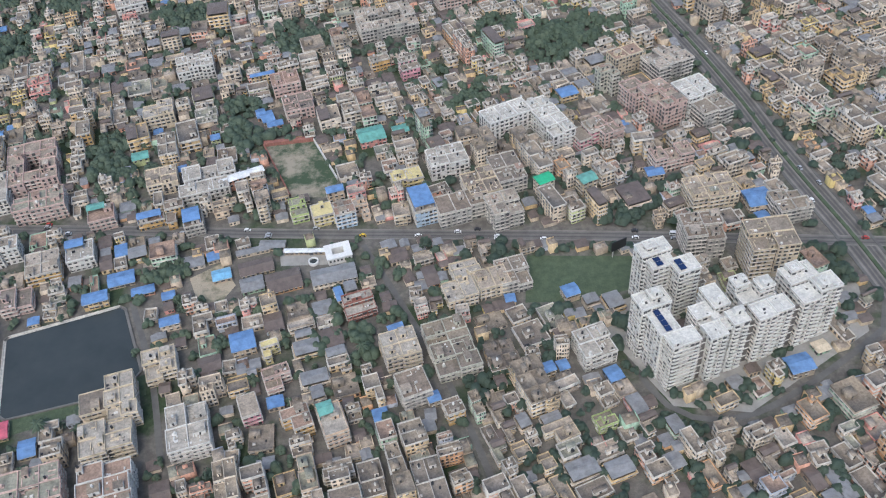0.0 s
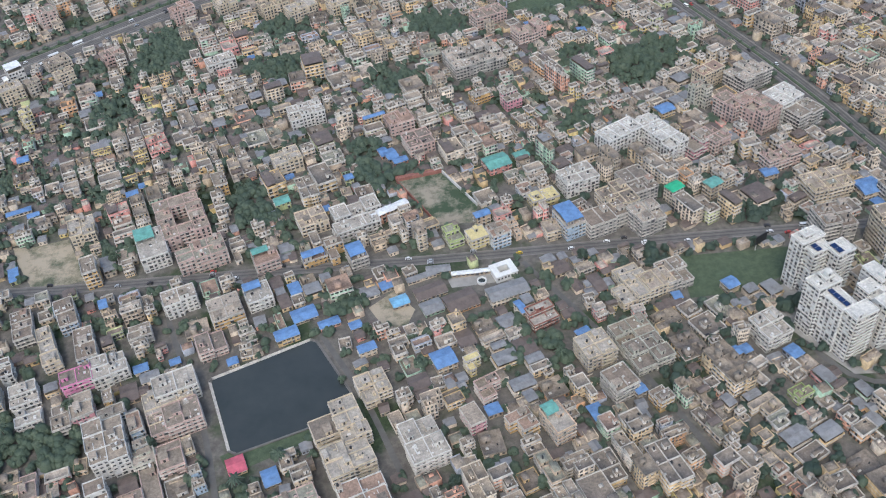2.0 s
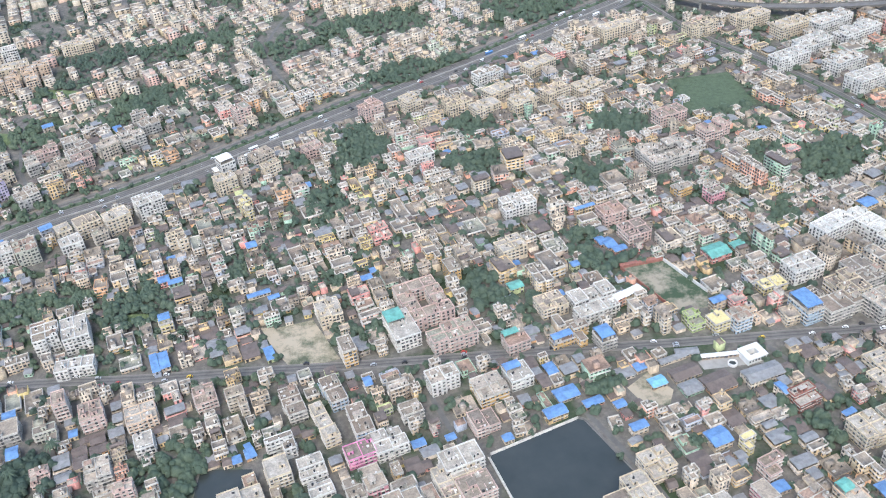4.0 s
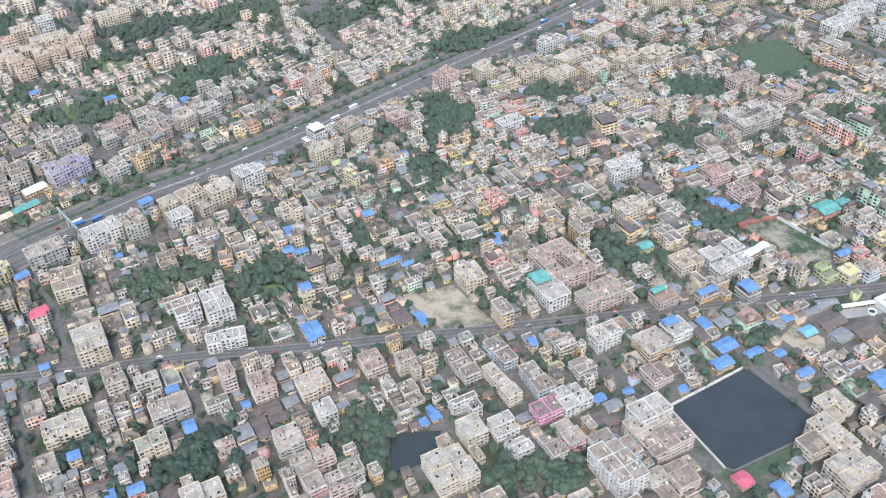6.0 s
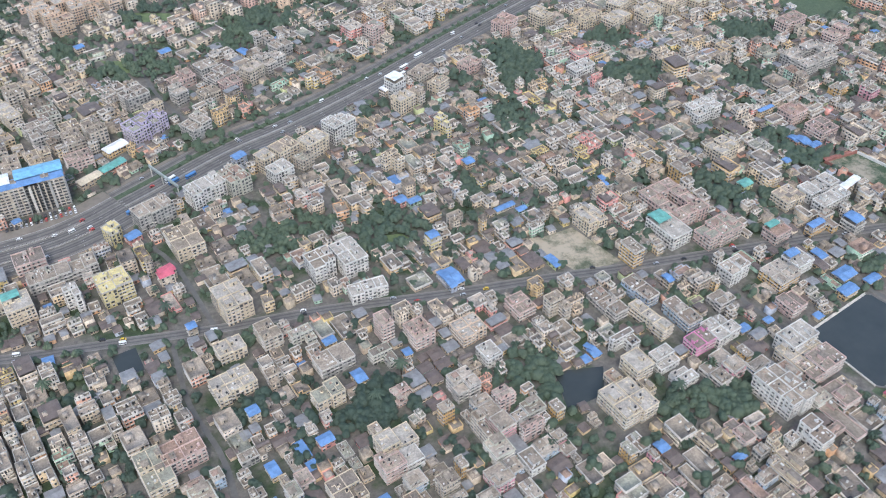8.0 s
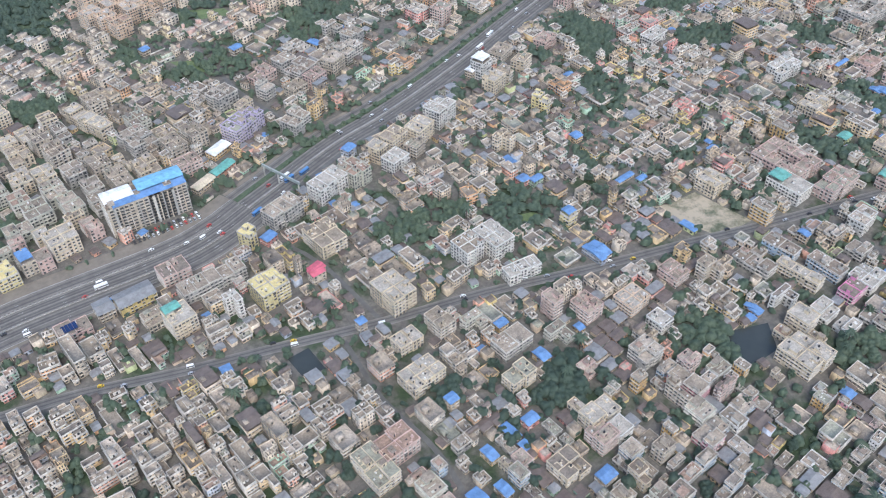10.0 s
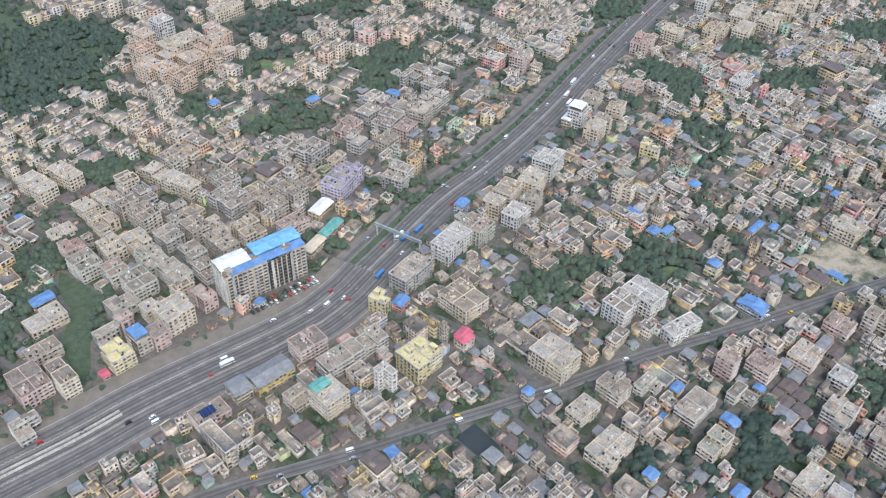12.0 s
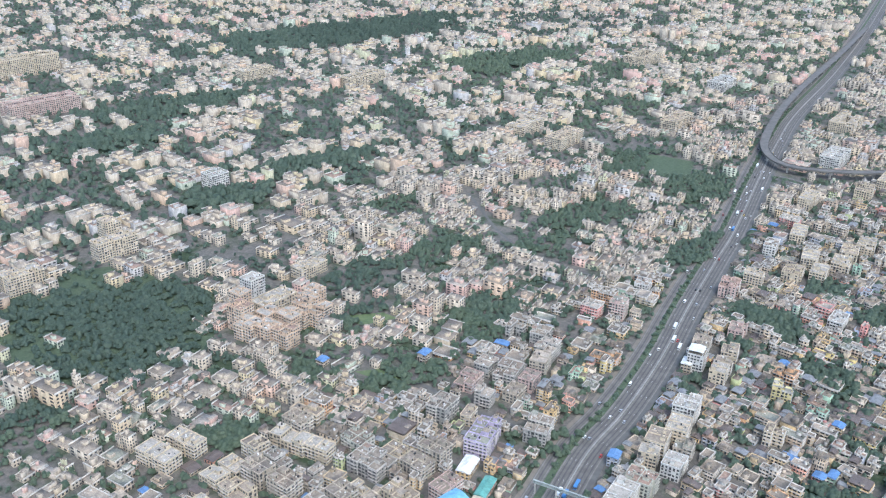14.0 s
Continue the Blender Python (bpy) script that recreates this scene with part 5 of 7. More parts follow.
for x, y, w, d, n in ((-337.4, 315.6, 5, 9, 4), (-360.2, 317.6, 4.4, 4.6, 4), (-354.6, 307.6, 4.6, 5.5, 4), (-389.8, 308.7, 8.5, 11, 4), (-363.1, 358.1, 7, 6.5, 4), (-299.8, 331.6, 9, 6, 4)):
    block(x, y, w, d, n, 11, M_ROSE, "salmon estate block with balconies and a stained roof")
for x, y, w, d, n in ((-332.0, 336.5, 6, 8, 4), (-335.6, 347.2, 7, 8, 4), (-332.0, 326.3, 5, 8, 4), (-394.0, 294.5, 7, 6, 3)):
    block(x, y, w, d, n, 11, M_GREYWALL, "grey estate block with a stained flat roof")
for x, y, w, d, n in ((-383.2, 319.2, 9, 5, 3), (-322.9, 335.2, 7, 11, 4), (-326.8, 347.4, 7, 8, 4)):
    block(x, y, w, d, n, 11, M_BEIGE, "beige estate block behind the mall")
block(-366.4, 306.2, 6.5, 7.5, 5, 11, M_YELLOW, "pale yellow apartment tower beside the highway")
block(-359.4, 308.6, 4.4, 6, 4, 11, M_BEIGE, "narrow beige house with a blue canopy on its roof", "blue")
shed(-377.6, 341.4, 7, 4.5, 2, 14, "blue")
shed(-371.6, 303.6, 2.6, 3.4, 1, 11, "red")
block(-363.3, 397.5, 14, 7, 4, -70, M_CREAM, "cream estate block with a stained flat roof")
block(-353.2, 398.8, 12, 6, 4, -70, M_CREAM, "cream estate block with a stained flat roof")
block(-294.0, 285.3, 5, 6, 4, 25, M_YELLOW, "lemon and pale blue house")
block(-307.5, 260.9, 5, 5, 4, 11, M_WHITE, "slim white house with a stained flat roof")
block(-170.5, 377.9, 7, 7, 6, 25, M_ROSE, "salmon apartment tower with a stained flat roof")
block(-110.1, 360.9, 9, 7, 5, 25, M_ROSE, "salmon apartment block with a stained flat roof")
block(-91.4, 362.5, 7, 7, 6, 25, M_CREAM, "beige apartment tower with a stained flat roof")
block(-58.5, 358.6, 12, 7, 5, 25, M_CREAM, "beige apartment block with a stained flat roof")
block(-142.1, 389.1, 8, 6, 3, 25, M_WHITE, "white framed house beside the highway")
block(73.0, 345.8, 18, 8, 5, 15, M_WHITE, "white estate block beyond the road")
block(89.4, 355.6, 18, 8, 5, 15, M_WHITE, "white estate block beyond the road")
block(93.5, 334.8, 18, 9, 5, 15, M_WHITE, "white estate block beyond the road")
block(93.2, 316.9, 18, 9, 5, 15, M_WHITE, "white estate block beyond the road")
block(114.0, 359.5, 22, 9, 5, 15, M_WHITE, "white estate block beyond the road")
block(109.4, 375.7, 22, 9, 5, 15, M_WHITE, "white estate block beyond the road")
block(89.6, 376.4, 18, 8, 5, 15, M_CREAM, "pale estate block beyond the road")
block(77.6, 392.3, 18, 8, 5, 15, M_CREAM, "pale estate block beyond the road")
block(51.3, 391.8, 16, 8, 5, 15, M_CREAM, "pale estate block near the road")
block(13.0, 403.5, 18, 7, 5, 15, M_CREAM, "cream estate slab among trees")
block(-33.7, 380.0, 16, 7, 4, 25, M_CREAM, "beige block beside the highway")
block(-57.9, 379.6, 14, 6, 4, 25, M_WHITE, "white block beside the highway")
block(-284.5, 466.6, 18, 9, 5, 15, M_CREAM, "pale apartment block with a stained flat roof")
block(-292.3, 450.0, 14, 8, 5, 15, M_ROSE, "pale rose apartment block")
block(-254.5, 488.8, 16, 8, 4, 15, M_CREAM, "pale apartment block with a stained flat roof")
block(-314.2, 574.5, 8, 8, 9, 10, M_CREAM, "pale tower with a stained flat roof")
block(-318.0, 557.8, 20, 8, 7, 10, M_CREAM, "pale apartment slab with a stained flat roof")
block(-362.7, 545.3, 16, 9, 7, 10, M_CREAM, "pale apartment block with a stained flat roof")
block(-285.4, 483.8, 8, 8, 7, 10, M_WHITE, "pale tower with a stained flat roof")
block(-240.9, 613.0, 12, 10, 7, 10, M_WHITE, "white block with a stained flat roof")
block(-106.0, 825.0, 30, 12, 6, 10, M_CREAM, "pale apartment estate with a stained flat roof")
block(-252.8, 932.1, 50, 18, 11, 10, M_CREAM, "very long pale high-rise estate")
block(-275.5, 812.8, 50, 16, 8, 10, M_ROSE, "long pinkish estate with a stained flat roof")
block(-44.1, 763.1, 40, 14, 6, 10, M_CREAM, "pale estate block with a stained flat roof")
block(-25.6, 592.3, 30, 12, 6, 15, M_CREAM, "pale estate block with a stained flat roof")
block(-21.5, 559.0, 30, 12, 6, 15, M_CREAM, "pale estate block with a stained flat roof")
block(208.1, 688.9, 40, 20, 6, 15, M_CREAM, "pale broad block with a stained flat roof")
block(190.1, 591.1, 30, 14, 6, 15, M_WHITE, "white estate block with a stained flat roof")
block(73.1, 543.0, 30, 12, 6, 15, M_CREAM, "pale estate block with a stained flat roof")
block(91.1, 434.1, 26, 12, 6, 15, M_WHITE, "white estate block with a stained flat roof")
block(168.9, 471.2, 30, 16, 6, 15, M_CREAM, "pale estate block with a stained flat roof")
shed(-84.9, 178.5, 7, 5, 1, 11, "blue")
shed(-90.2, 171.5, 6.5, 4, 2, 11, "blue")
shed(-58.7, 175.7, 5, 4, 1, 11, "lblue")
shed(-49.8, 177.1, 9, 5, 1, 11, "rust")
shed(-42.5, 171.0, 9, 7, 1, 11, "rust")
shed(-50.6, 171.1, 6, 5, 1, 11, "darkgrey")
shed(-36.8, 181.0, 12, 1.6, 1, -8, "white")
shed(-45.8, 184.9, 7, 3, 1, -8, "darkgrey")
shed(-51.8, 151.3, 6, 6, 2, 11, "blue")
shed(-78.6, 173.3, 6, 3, 1, 11, "blue")
shed(-71.8, 170.4, 3.5, 3, 1, 11, "blue")
shed(-70.2, 160.5, 5, 3, 2, 11, "blue")
shed(-106.0, 134.1, 4.5, 5, 1, 11, "red")
shed(-98.3, 128.6, 4, 5, 1, 11, "blue")
shed(-17.4, 226.3, 8, 7, 2, 11, "green")
shed(28.8, 194.6, 5, 4, 4, 20, "bgreen")
shed(40.3, 193.0, 5, 4, 4, 20, "green")
shed(59.8, 195.4, 5, 4, 2, 5, "blue")
shed(83.5, 180.4, 7, 7, 2, 5, "blue")
shed(28.1, 155.3, 4, 4, 2, 15, "blue")
shed(18.6, 132.9, 3, 3, 2, 15, "blue")
shed(-8.1, 128.5, 3, 3, 2, 15, "blue")
shed(-52.1, 213.2, 7, 3, 3, 20, "white")
shed(-57.8, 211.4, 6, 3, 3, 20, "white")
shed(73.7, 125.6, 6, 5, 2, 10, "blue")
shed(80.8, 130.5, 3.6, 3.4, 1, 14, "cream")
shed(43.6, 236.7, 6, 5, 2, 15, "blue")
shed(-49.1, 242.5, 4, 6, 1, 15, "blue")
shed(-15.2, 150.1, 4, 2, 2, 15, "blue")
shed(-174.9, 180.2, 2, 4, 1, 11, "blue")
shed(-128.9, 171.4, 4, 3, 1, 11, "blue")
shed(-120.0, 171.2, 3, 2.5, 1, 11, "blue")
shed(-139.2, 196.3, 2.5, 4, 3, 11, "blue")
shed(-201.9, 223.8, 2.5, 9, 2, 11, "blue")
shed(-8.6, 228.8, 5, 4, 1, 11, "green")
shed(-51.2, 244.5, 3, 5, 1, 11, "blue")
shed(-46.6, 238.5, 5, 3, 1, 11, "blue")
shed(-51.0, 262.7, 8, 2, 3, 11, "blue")
shed(-64.3, 233.2, 3, 3, 2, 11, "blue")
shed(-28.6, 201.6, 5, 3, 3, 11, "blue")
shed(-199.1, 224.4, 3, 8, 2, 11, "blue")
shed(-282.1, 259.2, 5, 4, 3, 11, "red")
shed(-255.0, 180.3, 4.5, 3.5, 2, 11, "blue")
shed(-270.1, 176.4, 3, 5, 2, 11, "blue")
shed(-279.3, 165.5, 4, 8, 2, 11, "blue")
shed(-272.5, 165.7, 3, 5, 2, 11, "blue")
shed(-247.9, 156.3, 5, 4, 2, 11, "blue")
shed(-174.3, 181.3, 2, 6, 1, 20, "blue")
shed(-239.9, 197.2, 3.5, 5, 2, 11, "blue")
shed(-243.5, 213.2, 4, 3, 2, 11, "blue")
shed(-270.3, 195.8, 3.5, 3.5, 3, 11, "blue")
shed(-196.9, 264.3, 5, 3, 2, 11, "blue")
shed(-169.1, 250.4, 8, 2.5, 1, 11, "blue")
shed(-164.2, 247.2, 4, 2.5, 1, 11, "blue")
shed(-170.4, 277.9, 4, 4, 2, 11, "blue")
shed(-132.8, 246.7, 4, 3, 2, 11, "blue")
shed(-86.2, 228.1, 5, 4, 2, 11, "green")
shed(-279.2, 233.5, 3, 3, 3, 11, "blue")
shed(-288.6, 283.1, 5, 4, 2, 25, "blue")
shed(-289.3, 325.3, 10, 4, 2, 28, "green")
shed(-298.0, 320.5, 9, 4, 2, 28, "cream")
shed(-281.5, 260.6, 5, 4, 3, 20, "red")
shed(-286.8, 336.8, 9, 5, 2, 28, "white")
shed(-246.4, 311.7, 5, 4, 3, 25, "blue")
shed(-200.9, 266.6, 4, 4, 2, 11, "blue")
shed(-147.8, 313.8, 4, 4, 1, 11, "blue")
shed(-180.7, 334.3, 6, 4, 3, 25, "white")
shed(-257.5, 398.2, 5, 4, 3, 20, "blue")
shed(-290.5, 418.4, 4, 4, 2, 20, "blue")



def estate(poly, rot, w, d, gap, paints, label, n=4, jitter=1.8):
    """Rows of long apartment blocks that fill a plot."""
    rng = random.Random(int(abs(poly[0][0])))
    cx, cy, a = sum(p[0] for p in poly) / len(poly), sum(p[1] for p in poly) / len(poly), math.radians(rot)
    for i in range(-6, 7):
        for j in range(-8, 9):
            ox, oy = turned(i * (w + gap[0]) + rng.uniform(-jitter, jitter), j * (d + gap[1]) + rng.uniform(-jitter, jitter), a)
            x, y, grow = cx + ox, cy + oy, rng.uniform(0.85, 1.35)
            if within(poly, x, y):
                for k in (grow, 0.85, 0.7, 0.55):
                    if not any(at(*p) in (1, 2, 3) for p in footprint(x, y, w * k, d * max(k, 0.8), rot)):
                        block(x, y, w * k, d * max(k, 0.8), n + rng.choice((-1, -1, 0, 0, 0, 1, 1)), rot + rng.uniform(-4, 4), rng.choice(paints), label)
                        break


estate([(-372.5, 325.6), (-355.6, 369.8), (-367.8, 394.9), (-325.0, 399.0), (-288.8, 346.1), (-301.8, 323.2), (-334.8, 313.7), (-349.5, 311.9)], 14, 8.2, 10.5, (0.4, 0.9), [M_CREAM, M_CREAM, M_BEIGE, M_MINT, M_GREYWALL, M_ROSE],
       "stepped apartment block of a dense estate with stained roof")
estate([(-372.5, 325.6), (-355.6, 369.8), (-367.8, 394.9), (-325.0, 399.0), (-288.8, 346.1), (-301.8, 323.2), (-329.7, 304.0), (-349.4, 306.1)], 14, 5.6, 6.4, (0.4, 0.7), [M_CREAM, M_BEIGE, M_GREYWALL, M_ROSE], "narrow apartment block squeezed between estate blocks", 3)
estate([(-404.0, 312.2), (-387.3, 326.7), (-376.4, 326.6), (-382.0, 302.4), (-393.8, 298.5)], 12, 7, 9, (0.6, 1.6), [M_CREAM, M_BEIGE, M_ROSE], "estate block with balconies and a stained flat roof")

estate([(-255.0, 311.3), (-153.9, 357.9), (-141.9, 338.9), (-171.4, 324.1), (-239.1, 292.9)], 25, 9.5, 7.6, (0.8, 1.6), [M_CREAM, M_CREAM, M_BEIGE, M_GREYWALL, M_ROSE, M_WHITE], "packed apartment block near the highway with stained roof")
estate([(-269.5, 345.9), (-201.6, 374.5), (-215.5, 392.6), (-277.7, 365.1)], 25, 9.5, 7.6, (0.8, 1.6), [M_CREAM, M_GREYWALL, M_BEIGE, M_ROSE], "apartment block north of the highway with stained roof")

block(-23.6, 158.4, 7.5, 5.6, 3, 14, M_BRICKRED, "dark red house with a white cluttered roof terrace")
block(-38.8, 196.2, 4.5, 6, 3, 11, M_LIME, "lime green shop house on the main road")
block(-32.2, 193.4, 5.5, 5, 3, 11, M_YELLOW, "yellow and white shop house on the main road")
block(-26.3, 192.4, 5.5, 6.5, 4, 11, M_SKYBLUE, "pale blue shop house on the main road")
block(-21.6, 193.4, 3.6, 5.5, 3, 11, M_PEACH, "narrow peach house on the main road")
shed(-29.6, 170.0, 11.5, 5.6, 2, 8, "darkgrey")
shed(-28.3, 161.8, 2, 5, 3, 14, "blue")
shed(-51.0, 183.4, 9, 2.2, 1, 9, "darkgrey")


def cluster(spots, rot, paint, label):
    """Separate blocks of one paint, each made smaller where a neighbour already stands."""
    for x, y, w, d, n in spots:
        for k in (1.0, 0.84, 0.7):
            if not any(at(*p) in (1, 3) for p in footprint(x, y, w * k, d * k, rot)):
                block(x, y, w * k, d * k, n, rot, paint, label)
                break


cluster([(-257.6, 234.9, 7, 7, 4), (-259.2, 221.7, 5.5, 8, 4), (-176.9, 198.5, 5, 7, 5), (-210.2, 222.0, 5.5, 6, 5), (-171.9, 217.0, 9, 6, 3)], 11, M_BEIGE, "beige block on the main street with a cluttered roof")
cluster([(-244.8, 230.2, 18, 5.5, 4), (-231.1, 187.0, 5, 5, 2), (-186.3, 204.2, 6, 7.5, 3), (-110.0, 173.3, 8, 7, 3), (-227.5, 210.6, 3.6, 5.5, 6)], 11, M_ROSE, "brown-pink plastered block with a stained flat roof")
cluster([(-210.8, 230.3, 16, 8, 4), (-214.7, 182.5, 7, 7.5, 4), (-244.8, 205.5, 11, 6.5, 3), (-135.0, 191.3, 6.5, 11, 3), (-129.0, 183.1, 6, 6, 3), (-119.9, 178.9, 9.5, 6.5, 3)], 11, M_GREYWALL, "grey concrete block with a stained flat roof")
cluster([(-216.9, 205.6, 8, 8, 4), (-220.6, 184.5, 6.5, 5.5, 3), (-270.6, 220.8, 8, 6, 3), (-250.0, 193.5, 8, 5.5, 4), (-180.7, 202.4, 4, 6, 3), (-147.3, 167.0, 7, 7, 3), (-166.7, 170.0, 6.5, 7, 4), (-174.9, 166.4, 9, 9, 4), (-140.9, 153.2, 6, 6, 4)],
        11, M_CREAM, "cream block among packed houses")
cluster([(-204.5, 201.6, 8.5, 7.5, 3), (-243.7, 189.0, 6, 5, 3), (-164.2, 164.0, 6.5, 5, 3), (-120.7, 192.2, 10, 5.5, 5), (-107.4, 182.4, 9.5, 6, 3)], 11, M_PEACH, "peach-coloured block with balconies")
cluster([(-201.9, 187.6, 6, 6, 4), (-165.6, 178.5, 7.5, 5, 4), (-158.2, 169.5, 7, 6, 3), (-156.4, 162.1, 7.5, 6.5, 2), (-118.2, 165.4, 16, 4, 2), (-116.5, 187.1, 5, 5, 4)], 11, M_WHITE, "white-painted house with roof terraces")
cluster([(-231.2, 201.1, 6, 6.5, 3), (-250.2, 217.7, 6.5, 5, 3)], 11, M_MINT, "pale green-grey house in a packed quarter")
# depot hall, billboard and footbridge
def footbridge():
    b = Build()
    a, c = Vector((-277.4, 313.9 + 3.0)), Vector((-270.0, 300.4))
    strip(b, [a, c], 0.26, -0.26, 3.9, 4.02)
    strip(b, [a, c], 0.27, 0.22, 4.02, 4.35)
    strip(b, [a, c], -0.22, -0.27, 4.02, 4.35)
    ob = part("footbridge", b, M_BRIDGE)
    for k in (0.04, 0.42, 0.96):
        p = a.lerp(c, k)
        q = Build()
        q.box(p.x - 0.2, p.x + 0.2, p.y - 0.2, p.y + 0.2, 0, 3.92)
        part("pier", q, M_TRIM, ob)
    r = Build()
    strip(r, [a, c], 0.3, -0.3, 4.95, 5.0)
    for k in (0.0, 0.25, 0.5, 0.75, 1.0):
        p = a.lerp(c, k)
        r.box(p.x - 0.05, p.x + 0.05, p.y - 0.05, p.y + 0.05, 4.0, 4.96)
    part("roof", r, M_BRIDGE, ob)
    tagged(ob, "grey-green covered footbridge across the highway", "footbridge")


def court_building():
    """Low white building of the depot round a small open court."""
    b = Build()
    for x0, x1, y0, y1 in ((-3.2, 3.2, 1.2, 2.6), (-3.2, 3.2, -2.6, -1.3), (-3.2, -1.7, -1.3, 1.2), (1.6, 3.2, -1.3, 1.2)):
        b.box(x0, x1, y0, y1, 0, 2.2)
    ob = part("depot_building", b, M_BRIGHT)
    r = Build()
    for x0, x1, y0, y1 in ((-3.4, 3.4, 1.1, 2.8), (-3.4, 3.4, -2.8, -1.2), (-3.4, -1.6, -1.2, 1.1), (1.5, 3.4, -1.2, 1.1)):
        r.box(x0, x1, y0, y1, 2.2, 2.34, bottom=True)
    part("roof", r, M_BRIGHT, ob)
    for k in range(6):
        w = Build()
        w.box(-2.8 + k, -2.3 + k, -2.64, -2.6, 0.9, 1.6)
        part("window", w, M_GLASS, ob)
    ob.matrix_world = pose(-28.4, 178.6, 0, 0, 0, 10)
    tagged(ob, "low white depot building round a small open court", "building")
    occupy(-28.4, 178.6, 7, 6, 10)


def round_tank():
    b = Build()
    n = 24
    for k in range(n):
        a, c = 6.2832 * k / n, 6.2832 * (k + 1) / n
        p = [(r * math.cos(q), r * math.sin(q)) for r in (1.35, 1.05) for q in (a, c)]
        b.quad([(*p[0], 0.0), (*p[1], 0.0), (*p[1], 0.9), (*p[0], 0.9)])
        b.quad([(*p[3], 0.0), (*p[2], 0.0), (*p[2], 0.9), (*p[3], 0.9)])
        b.quad([(*p[0], 0.9), (*p[1], 0.9), (*p[3], 0.9), (*p[2], 0.9)])
    ob = part("round_tank", b, M_BRIGHT)
    w = Build()
    w.ring(0, 0, 1.05, 0.0, 0.45, 0, 24)
    part("water", w, M_WATER, ob)
    ob.matrix_world = pose(-35.0, 177.3, 0)
    tagged(ob, "round white-rimmed tank on the depot forecourt", "tank")


def billboard():
    b = Build()
    b.box(-2.2, 2.2, -0.1, 0.1, 2.2, 5.2, bottom=True)
    ob = part("billboard", b, M_BLACK)
    q = Build()
    for x in (-1.6, 1.6):
        q.box(x - 0.12, x + 0.12, 0.0, 0.24, 0, 2.2)
    part("post", q, M_TRIM, ob)
    ob.matrix_world = pose(43, 167.5, 0, 0, 0, 22)
    tagged(ob, "large dark billboard on posts beside the main road", "billboard")


footbridge()
billboard()
court_building()
round_tank()

# ---- ordinary houses ----
SIZES = [(n, k) for n in (1, 2, 3, 4, 5) for k in range(10 if n in (2, 3, 4) else 5)]
TEMPLATES, TREES_AT, CITY_AT, SHACKS_AT = {}, [], [], []


def house_size(n, k):
    rng = random.Random(n * 100 + k)
    return ((3.6, 4.4, 5.2, 6.2, 7.4)[(k * 3 + n) % 5] if n > 1 else rng.choice((3.4, 4.2, 5.2))), rng.choice((4.4, 5.4, 6.4, 7.6))


PAINTED = [("cream", M_CREAM), ("grey", M_GREYWALL), ("white", M_WHITE), ("rose", M_ROSE), ("beige", M_BEIGE), ("ochre", M_OCHRE), ("grey", M_GREYWALL),
           ("mint", M_MINT), ("beige", M_BEIGE), ("pink", M_PINK), ("pale blue", M_SKYBLUE)]
for n, k in SIZES:
    w, d = house_size(n, k)
    words = {1: "one-storey", 2: "two-storey", 3: "three-storey", 4: "four-storey", 5: "five-storey"}[n]
    lab = words + (" plastered house with a stained flat roof and water tank", " plaster house with a bare concrete roof terrace", " narrow house with sunshaded windows and a flat roof")[k % 3]
    lab = lab.replace(" plastered", "").replace("and water tank", "and tank").replace("with sunshaded windows and a flat", "with sunshades and flat")
    tone, paint = PAINTED[(n * 3 + k * 5) % len(PAINTED)]
    t = make_house("house" if n < 4 else "apartment_building", w, d, n, n * 100 + k, tone + " " + lab, "houses near the pond", paint, category="house" if n < 4 else "building")
    TEMPLATES.setdefault(n, []).append([t, w, d, False])


def place_house(x, y, w, d, rot, rng, rank):
    n = min(5, max(1, int(rank)))
    best = min(rng.sample(TEMPLATES[n], 4), key=lambda t: abs(t[1] - w) + abs(t[2] - d))
    t, tw, td, used = best
    m = pose(x, y, 0, 0, 0, rot) @ Matrix.Diagonal((min(1.7, w / tw), min(1.8, d / td), rng.uniform(0.92, 1.12), 1))
    if not used:
        best[3] = True
        t.matrix_world = m
        return t
    return copy_thing(t, m)


NEAREST = [(-310, 150), (-230, 128), (-120, 95), (110, 85), (110, 120), (30, 128), (-80, 146), (-120, 170), (-300, 186)]
WEDGE = [(-560, 180), (-540, 560), (-360, 1050), (-160, 1500), (420, 1500), (1150, 980), (760, 640), (420, 420), (230, 290), (215, -30), (60, -110), (-300, -110), (-500, 20)]
AX, AY = [-p[0] for p in ROAD_A], [p[1] for p in ROAD_A]
HX, HY = [p[0] for p in HIGHWAY], [p[1] for p in HIGHWAY]


def clear_of(x, y, w, d, rot):
    return not any(at(*p) in (1, 3, 4) for p in footprint(x, y, max(1.2, w - 0.8), max(1.2, d - 0.8), rot)) and not any(at(*p) == 1 for p in footprint(x, y, w, d, rot))


